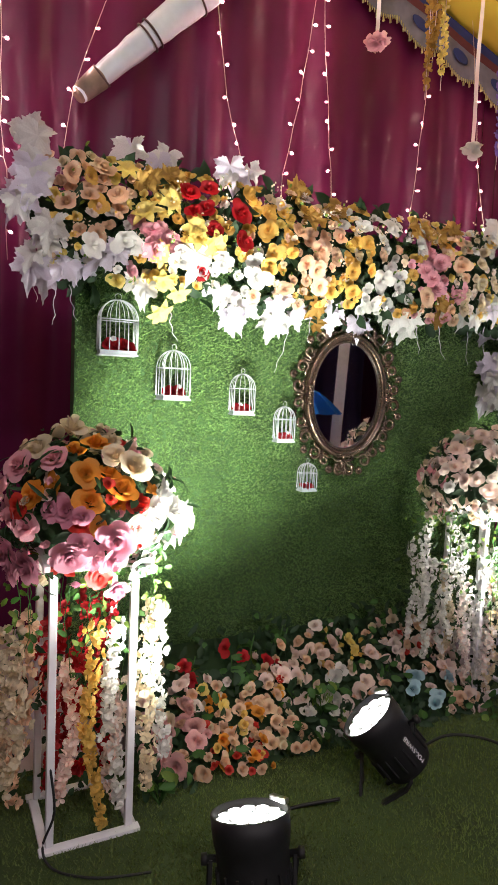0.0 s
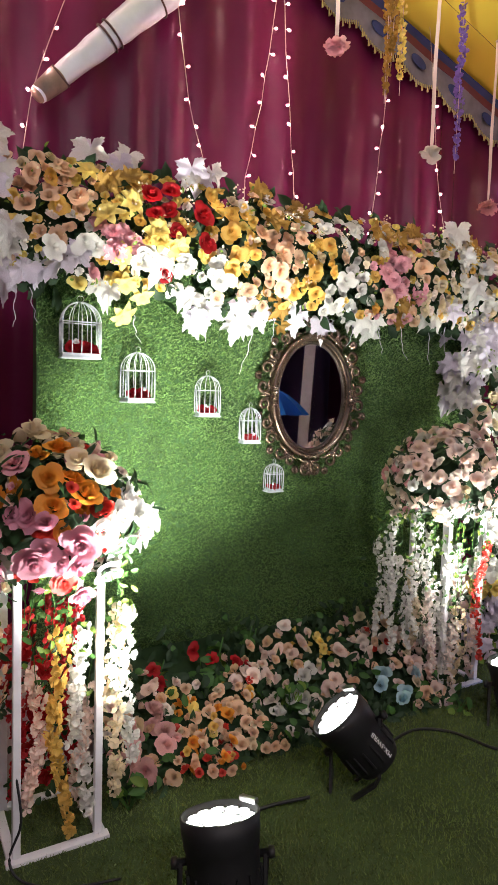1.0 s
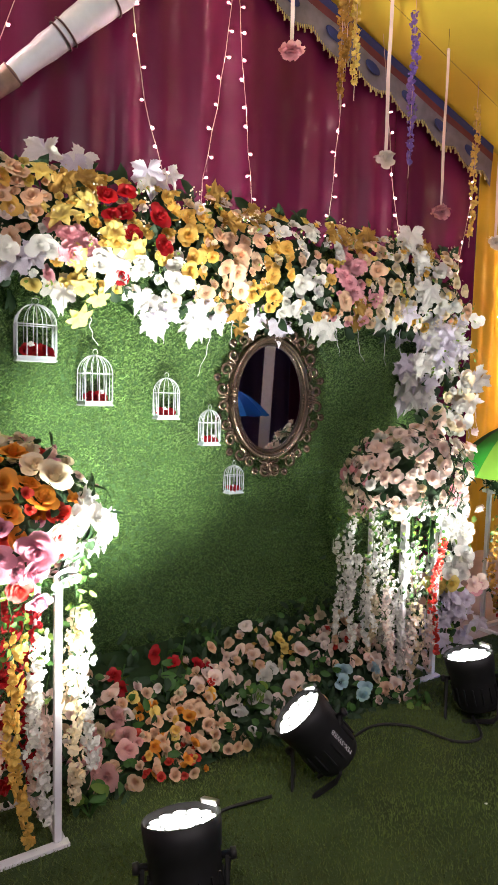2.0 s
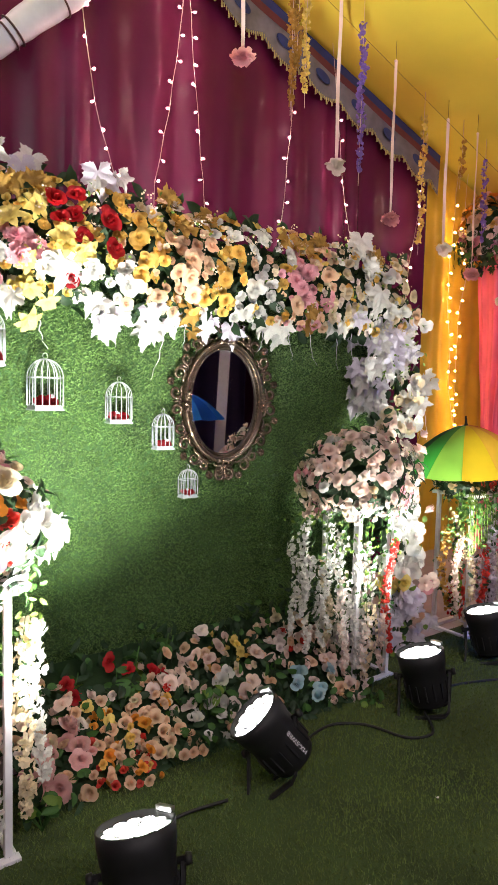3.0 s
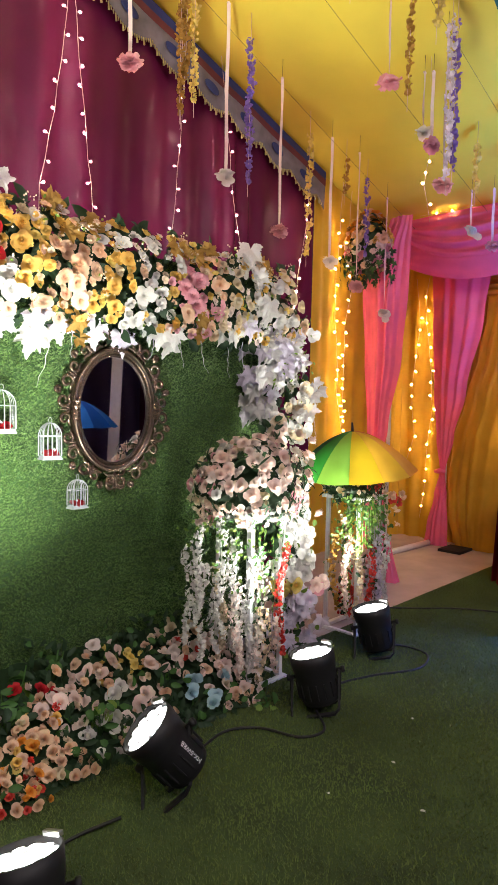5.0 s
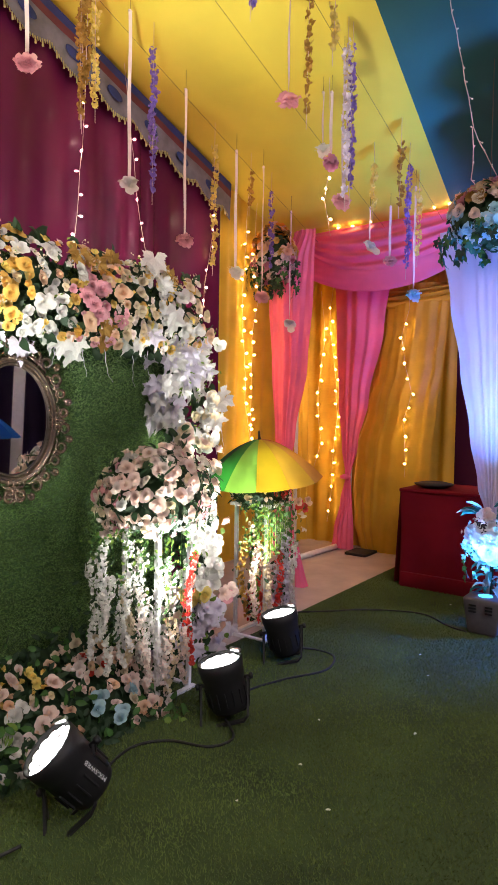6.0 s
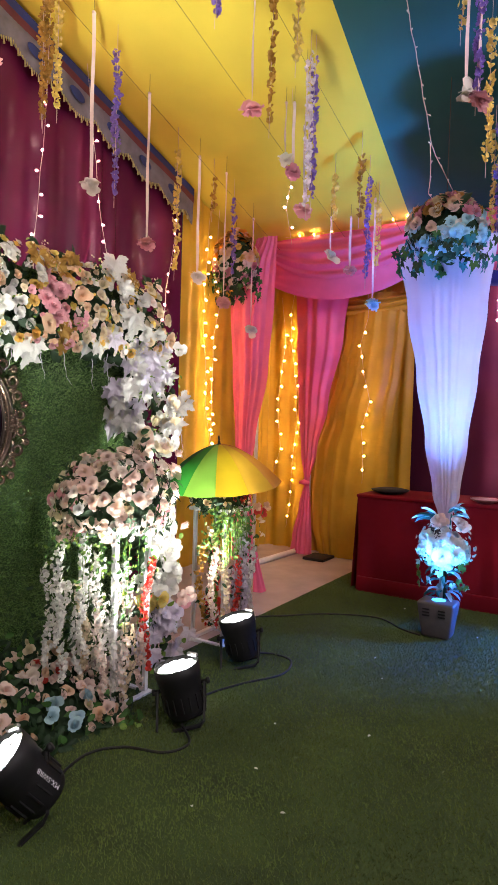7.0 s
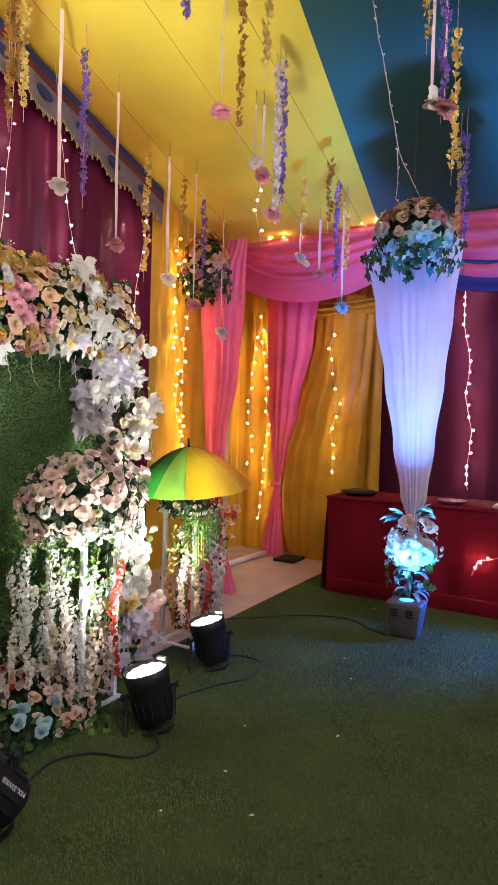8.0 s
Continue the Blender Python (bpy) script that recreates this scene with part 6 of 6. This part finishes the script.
for k in range(40):
    z = 0.06 + 0.26 * r8.random()
    a = r8.uniform(0, 6.28)
    frond(POT, r8.choice(("blue", "teal", "teal", "cyan")), (-0.03 + 0.04 * math.cos(a), 0.05 * math.sin(a), z), (0.8 * math.cos(a), math.sin(a), r8.uniform(-0.9, 0.3)), r8.uniform(0.07, 0.12), r8)
for side_y, rise in ((0.10, 0.62), (-0.04, 0.68)):
    for k in range(9):
        frond(POT, r8.choice(("blue", "teal", "teal")), (0.01, side_y + r8.uniform(-0.03, 0.03), rise + r8.uniform(-0.03, 0.03)), (-0.3, r8.uniform(0.2, 1.2) * (1 if side_y > 0 else -1), r8.uniform(-0.1, 0.7)), r8.uniform(0.10, 0.16), r8)
    part("stem", tube(bmesh.new(), [(0, side_y * 0.4, 0.40), (-0.02, side_y, rise)], 0.005, 6), P["teal"], POT)
# added can that gives no light; the drape's spot stands apart from it
UPL = part("uplight", lathe(bmesh.new(), [(0.0, 0.36), (0.02, 0.36), (0.035, 0.52), (0.04, 0.60), (0.036, 0.602), (0.034, 0.59), (0.0, 0.59)], 16), M_BLACK, POT, "small black can added among the flowers, without a lamp of its own")
UPL.matrix_basis = Matrix.Translation((-0.05, 0.06, -0.02))
part("stem", tube(bmesh.new(), [(0.03, 0.0, 0.0), (0.02, 0.0, 0.35)], 0.012, 8), P["dark"], POT)
for k in range(5):
    bloom(POT, "rose", "blush", (0.0 + r8.uniform(-0.05, 0.05), r8.uniform(-0.15, 0.15), 0.60 + r8.uniform(-0.02, 0.05)), (-0.5, r8.uniform(-0.5, 0.5), 0.7), 0.05, r8)


# ---- flower balls high up ----
def flower_ball(centre, radii, colours, label, seed, leaf, hang_to):
    r = random.Random(seed)
    t = thing("flower_ball", Matrix.Translation(centre), label, "flower arrangement", "flower balls")
    R = Vector(radii)
    for k in range(230):
        a, z = r.uniform(0, 6.28), r.uniform(-0.75, 1)
        q = math.sqrt(1 - z * z)
        d = Vector((math.cos(a) * q, math.sin(a) * q, z))
        h = z + r.uniform(-0.2, 0.2)
        colour = r.choice(colours[0]) if h > 0.3 else (r.choice(colours[1]) if h > -0.15 else r.choice(colours[2]))
        bloom(t, r.choice(("rose", "round")), colour, Vector((d.x * R.x, d.y * R.y, d.z * R.z)) * r.uniform(0.85, 1.0), d + Vector((r.uniform(-0.4, 0.4), r.uniform(-0.4, 0.4), r.uniform(-0.4, 0.4))), r.uniform(0.03, 0.048), r)
    for k in range(90):
        a = r.uniform(0, 6.28)
        # teal on the green ball's leaves paints in the blue light
        hang_leaf(t, "maple", r.choice((leaf, "dark", "teal" if leaf == "green" else "green")), (R.x * math.cos(a) * r.uniform(0.7, 1.1), R.y * math.sin(a) * r.uniform(0.8, 1.35), -R.z * r.uniform(0.2, 1.15)), r.uniform(0.04, 0.065), r, (math.cos(a) - 0.6, math.sin(a), 0.2))
    pts = []
    for _ in range(200):
        a, z = r.uniform(0, 6.28), r.uniform(-1, 1)
        q = math.sqrt(1 - z * z)
        d = Vector((math.cos(a) * q, math.sin(a) * q, z))
        pts.append((Vector((d.x * R.x, d.y * R.y, d.z * R.z)) * r.uniform(0.6, 0.95), d))
    foliage("foliage", pts, P["dark"], 0.09, seed, t)
    bm = bmesh.new()
    bmesh.ops.create_icosphere(bm, subdivisions=2, radius=1)
    for v in bm.verts:
        v.co = Vector((v.co.x * R.x * 0.7, v.co.y * R.y * 0.7, v.co.z * R.z * 0.7))
    part("foam_core", bm, P["dark"], t)
    part("hanging_wire", tube(bmesh.new(), [(0, 0, R.z * 0.5), (0, 0, hang_to - centre[2])], 0.003, 5), M_CORD, t)
    return t


# lower blooms are white ones; cyan petals paint in the light from below
flower_ball((4.60, 1.16, 2.90), (0.21, 0.27, 0.24), (("peach", "gold", "mauve", "cream"), ("blush", "cyan", "white"), ("cyan", "cyan", "white")), "hanging ball of peach and white flowers, lower ones tinted as if lit cyan", 82, "green", roof_z(4.60) - 0.005)
flower_ball((5.55, 3.58, 3.14), (0.18, 0.24, 0.33), (("peach", "yellow", "gold", "orange"), ("cream", "peach", "yellow"), ("blush", "white", "mauve")), "corner cluster of peach and white flowers on the frame", 83, "dark", roof_z(5.95) - 0.005)

# ---- behind: post and stand seen in the mirror ----
POST = part("white_post", tube(bmesh.new(), [(0, 0, 0), (0.19, 0, roof_z(4.15) + 0.02)], 0.092, 4), M_WHITE_PAINT, smooth=False)
tagged(POST, "white square tent post on the far side, leaning slightly", "post", kind="structure")
POST.matrix_world = pose(3.965, -1.50, 0)
# ---- lamps that light the hall from behind the camera ----
for x, y in ((-1.8, -2.2), (0.2, -2.8), (2.8, -2.5)):
    t = thing("tube_lamp", pose(x, y, roof_z(x) - 0.55), "long white tube lamp hung under the tent roof", "lamp", "tube lamps")
    part("tube", tube(bmesh.new(), [(-0.6, 0, 0), (0.6, 0, 0)], 0.018, 10), M_TUBE, t)
    part("batten", box(bmesh.new(), -0.63, 0.63, -0.02, 0.02, 0.022, 0.06, 0.004), M_WHITE_PAINT, t, smooth=False)
    for s in (-0.5, 0.5):
        part("wire", tube(bmesh.new(), [(s, 0, 0.06), (s, 0, 0.55 - 0.3 * s + 0.02)], 0.003, 5), M_CORD, t)
    lamp = bpy.data.lights.new("tube_glow", "AREA")
    lamp.shape, lamp.size, lamp.size_y, lamp.energy, lamp.color = "RECTANGLE", 1.2, 0.12, HALL_WATTS, (1.0, 0.87, 0.90)
    ob = new("tube_glow", lamp)
    ob.matrix_world = look((x, y, roof_z(x) - 0.58), (x * 0.5 + 1.5, 3.0, 1.2))


# ---- strings of fairy lights ----
def fairy_string(points, material, label, spacing=0.075, sag=0.0, seed=0, wire=0.0021, bulb=0.0072, bare=0):
    r = random.Random(seed)
    v = [Vector(p) for p in points]
    t = thing("fairy_lights", Matrix.Translation(v[0]), label, "fairy lights", "strings of fairy lights")
    path = []
    for a, b in zip(v, v[1:]):
        n = max(2, int((b - a).length / spacing))
        for k in range(n):
            u = k / n
            path.append(a.lerp(b, u) + Vector((0, 0, -sag * 4 * u * (1 - u))) + Vector((r.uniform(-1, 1), r.uniform(-1, 1), 0)) * 0.006)
    path.append(v[-1])
    path = [p - v[0] for p in path]
    part("wire", tube(bmesh.new(), path, wire, 5), M_WIRE, t)
    key = ("bulb", material.name)
    if key not in BLOOMS:
        bm = bmesh.new()
        bmesh.ops.create_icosphere(bm, subdivisions=1, radius=1)
        for q in bm.verts:
            q.co.z *= 1.5
        BLOOMS[key] = mesh_of("bulb", bm, material)
        BLOOMS["socket"] = mesh_of("socket", tube(bmesh.new(), [(0, 0, 0), (0, 0, 0.020)], [0.0018, 0.003], 6), M_WIRE)
    for k in range(1 + bare, len(path) - 1):
        d = Vector((r.choice((-1, 1)) * r.uniform(0.5, 1), r.uniform(-0.6, 0.2), r.uniform(-0.6, 0.6))).normalized()
        so = new("socket", BLOOMS["socket"])
        so.parent = t
        so.matrix_basis = Matrix.Translation(path[k]) @ facing(d)
        ob = new("bulb", BLOOMS[key])
        ob.parent = t
        ob.matrix_basis = Matrix.Translation(path[k] + d * 0.026) @ facing(d) @ Matrix.Scale(bulb, 4)
    return t


def top_of(x, y=3.0):
    return (x, y, roof_z(x) - 0.01)


WARM = "thin string of lit pinkish fairy lights hanging to the flowers"
for pts in (
    [top_of(1.02, 3.66), (0.86, 3.62, 3.54), (0.69, 3.62, 3.02), (0.64, 3.62, 2.64), (0.61, 3.62, 2.10)],
    [top_of(1.43, 3.66), (1.51, 3.62, 3.73), (1.59, 3.62, 3.21), (1.72, 3.62, 2.81), (1.80, 3.62, 2.10)],
    [top_of(2.25, 3.66), (2.18, 3.62, 3.94), (2.09, 3.62, 3.30), (2.00, 3.62, 2.83), (1.95, 3.62, 2.10)],
    [top_of(2.19, 3.66), (2.24, 3.62, 3.95), (2.30, 3.62, 3.35), (2.39, 3.62, 2.65), (2.44, 3.62, 2.10)],
    [top_of(3.17, 3.66), (3.12, 3.62, 3.57), (3.07, 3.62, 3.07), (3.04, 3.62, 2.62), (3.02, 3.62, 2.10)],
    [top_of(3.53, 3.66), (3.63, 3.62, 3.33), (3.69, 3.62, 3.04), (3.77, 3.62, 2.74), (3.82, 3.62, 2.10)],
    [top_of(4.73, 3.66), (4.61, 3.62, 3.18), (4.55, 3.62, 2.92), (4.49, 3.62, 2.67), (4.45, 3.62, 2.10)],
    [top_of(0.31, 3.66), (0.33, 3.62, 2.92), (0.34, 3.62, 2.67), (0.36, 3.62, 2.56), (0.37, 3.62, 2.10)],
):
    fairy_string([(x * 1.020, y + 0.07, 1.49 + (z - 1.49) * 1.020) for x, y, z in pts], M_BULB, WARM, 0.14, 0.0, int(pts[0][0] * 100), bare=3)
GOLD = "string of golden fairy lights hanging before the amber curtain"
for k, (x, y, top, low) in enumerate(((5.32, 3.74, 3.5, 0.9), (5.48, 3.74, 3.4, 1.0), (6.70, 3.66, 3.0, 0.9), (6.70, 3.46, 3.2, 0.25), (6.42, 2.46, 2.95, 0.88))):
    rk = random.Random(k + 5)
    fairy_string([(x, y, top if x > 6.3 else roof_z(x) - 0.01)] + [(x + rk.uniform(-0.02, 0.02), y + rk.uniform(-0.07, 0.07), top + (low - top) * q / 7) for q in range(1, 8)], M_BULB_GOLD, GOLD, 0.11, 0, k + 50, 0.002, 0.010, 2)
fairy_string([(6.75, 1.20, 3.3), (6.75, 1.19, 2.58), (6.75, 1.12, 2.2), (6.75, 1.16, 1.88), (6.75, 1.08, 1.5), (6.75, 1.12, 1.05), (6.75, 1.10, 0.90)], M_BULB, "string of fairy lights hanging before the maroon cloth", 0.10, 0, 77, 0.002, 0.009)
# added bulbs that imitate reflections on the table cloth, no real string
fairy_string([(5.39, 0.80, 0.33), (5.39, 0.75, 0.46), (5.39, 0.60, 0.50)], M_BULB, "three small bulbs standing in for reflections on the red cloth", 0.3, 0, 93, 0.001, 0.0055)
fairy_string([(6.07, 3.3, 3.50), (6.07, 2.4, 3.53), (6.07, 1.6, 3.52)], M_BULB_GOLD, "string of golden fairy lights along the pink swag", 0.16, 0.02, 79, 0.0016, 0.010)
fairy_string([(4.30, 2.27, roof_z(4.30) - 0.01), (4.32, 2.26, 3.42), (4.28, 2.28, 3.12), (4.33, 2.25, 2.87)], M_BULB, "short string of fairy lights hanging beside a white ribbon flower", 0.09, 0.0, 94, 0.0016, 0.0075, 6)


# ---- cords, ribbons and garlands under the roof ----
def cord(a, b, label="dark cord strung under the tent roof"):
    a, b = Vector(a), Vector(b)
    pts = [a.lerp(b, k / 14) + Vector((0, 0, -0.05 * 4 * (k / 14) * (1 - k / 14))) for k in range(15)]
    return tagged(part("cord", tube(bmesh.new(), pts, 0.0014, 5), M_CORD), label, "cord", "roof cords")


def under(x, y):
    return Vector((x, y, roof_z(x) - 0.20))


for y0, y1 in ((3.19, 3.34), (1.95, 1.98), (0.85, 0.70), (2.55, 2.55)):
    cord((-2.0, y0, roof_z(-2.0) - 0.16), (6.15, y1, roof_z(6.15) - 0.16))


def ribbon_flower(x, y, length, colour, seed, shape="ruffle", size=0.072):
    r = random.Random(seed)
    shape = "round" if colour == "white" else shape
    t = thing("hanging_flower", Matrix.Translation(under(x, y)), f"{colour} paper flower hanging on a pale pink ribbon", "hanging flower", "ribbon flowers")
    tw = r.uniform(0, 3)

    def f(u, v):
        a = 0.3 * tw - 1.0 + 0.5 * v + 0.25 * math.sin(v * 7)
        w = (u - 0.5) * 0.024
        return Vector((w * math.cos(a) + 0.004 * math.sin(v * 9), w * math.sin(a), 0.05 - (length + 0.05) * v))

    part("ribbon", sheet(bmesh.new(), f, 2, 24), M_RIBBON, t)
    part("thread", tube(bmesh.new(), [(0, 0, 0.05), (0, 0, 0.205)], 0.0015, 5), M_CORD, t)
    part("knot", tube(bmesh.new(), [(-0.012, 0, 0.045), (0, 0, 0.055), (0.012, 0, 0.045)], 0.008, 6), M_RIBBON, t)
    ob = bloom(t, shape, colour, (0, 0, -length - 0.02), (r.uniform(-0.4, 0.2), r.uniform(-0.5, 0.1), -1 if r.random() < 0.5 else 1), size, r)
    bloom(t, shape, colour, (0.0, -0.005, -length - 0.03), (-0.6, -0.8, 0.2), size * 0.9, r)
    return t


def roof_garland(x, y, length, colour, seed, thick=0.021, size=0.020, tail=None):
    t = thing("hanging_garland", Matrix.Translation(under(x, y)), f"thin garland of {colour} blossoms hanging from a roof cord", "garland", "roof garlands")
    r = random.Random(seed)
    path = [(0.008 * math.sin(k + seed), 0.008 * math.cos(k * 1.3), 0.02 - (length + 0.02) * k / 10) for k in range(11)]
    strand("flower_strand", path, P[colour], seed, t, size, thick, 0.020)
    part("thread", tube(bmesh.new(), [(0, 0, 0.205), (0, 0, -length * 0.5), path[-1], (path[-1][0], path[-1][1], -length - 0.09)], 0.002, 5), M_WIRE, t)
    if tail:
        bloom(t, "round", tail, (path[-1][0], path[-1][1], -length - 0.10), (-0.4, -0.6, -0.5), 0.024, r)
    return t


ribbon_flower(3.16, 3.19, 1.1, "white", 100)
ribbon_flower(3.85, 3.29, 1.09, "pink", 101)
ribbon_flower(4.57, 3.33, 0.99, "white", 102)
ribbon_flower(5.5, 3.34, 1.05, "white", 103)
ribbon_flower(3.41, 2.06, 0.65, "pink", 104)
ribbon_flower(4.27, 2.3, 0.36, "white", 105)
ribbon_flower(5.67, 2.56, 0.3, "white", 106)
ribbon_flower(5.51, 2.05, 0.87, "cyan", 107)
ribbon_flower(3.81, 0.86, 0.55, "white", 108)
ribbon_flower(2.34, 3.18, 0.89, "pink", 109)
ribbon_flower(4.83, 3.22, 1.09, "pink", 110)
ribbon_flower(4.04, 2.01, 0.91, "pink", 111)
ribbon_flower(3.83, 0.79, 0.6, "pink", 112)
ribbon_flower(5.71, 2.37, 0.43, "pink", 113)
ribbon_flower(4.29, 2.24, 0.44, "mauve", 114)
roof_garland(3.42, 3.22, 1.01, "purple", 200)
roof_garland(4.4, 3.44, 1.02, "lemon", 201)
roof_garland(4.83, 3.36, 0.28, "gold", 202)
roof_garland(5.13, 3.33, 0.7, "purple", 203)
roof_garland(3.44, 1.94, 0.77, "gold", 204)
roof_garland(3.97, 1.91, 0.92, "purple", 205)
roof_garland(3.92, 1.92, 0.99, "lilac", 206)
roof_garland(5.07, 2.25, 0.39, "lemon", 207)
roof_garland(4.9, 1.94, 0.5, "gold", 208)
roof_garland(5.18, 1.98, 0.84, "purple", 209)
roof_garland(5.52, 2.02, 0.56, "lemon", 210)
roof_garland(4.06, 0.78, 0.82, "lemon", 211)
roof_garland(3.83, 0.8, 0.61, "purple", 212)
roof_garland(3.8, 0.89, 0.22, "lemon", 213)
roof_garland(4.91, 0.87, 0.82, "purple", 214)
roof_garland(2.8, 3.2, 0.69, "gold", 215)
roof_garland(2.78, 3.22, 0.93, "gold", 216)
roof_garland(2.85, 3.18, 0.82, "lemon", 217)
roof_garland(4.95, 0.92, 0.96, "lemon", 218)
roof_garland(2.75, 3.2, 0.92, "gold", 219)
roof_garland(3.33, 2.29, 0.1, "purple", 220)
roof_garland(3.49, 1.79, 0.41, "lemon", 221)
fairy_string([(3.68, 1.23, roof_z(3.68) - 0.01), (4.30, 1.20, 3.40), (4.56, 1.10, 3.14)], M_BULB_OFF, "unlit fairy light string looping to the flower ball", 0.09, 0.0, 88, 0.003, 0.006)
fairy_string([(4.30, 1.20, 3.40), (4.44, 1.24, 3.12), (4.58, 1.20, 3.10)], M_BULB_OFF, "unlit fairy light string looping at the flower ball", 0.09, 0.02, 89, 0.003, 0.006)

# ---- petals dropped on the carpet ----
r9 = random.Random(91)
for x, y in ((1.98, 1.32), (1.44, 1.17), (2.14, 1.02), (2.92, 0.96), (2.35, 1.25), (3.9, 1.3), (4.7, 0.85), (2.75, 1.4), (3.6, 1.15), (5.1, 1.5)):
    ob = tagged(part("fallen_petal", bmesh.new(), P["white"]), "small white petal dropped on the green carpet", "petal", "fallen petals")
    bm = bmesh.new()
    petal(bm, 0, r9.uniform(0.011, 0.021), 0.007, 0.3, 0.6, 0.4)
    bm.to_mesh(ob.data)
    bm.free()
    ob.matrix_world = pose(x, y, 0.014, 0, 0, r9.uniform(0, 360))
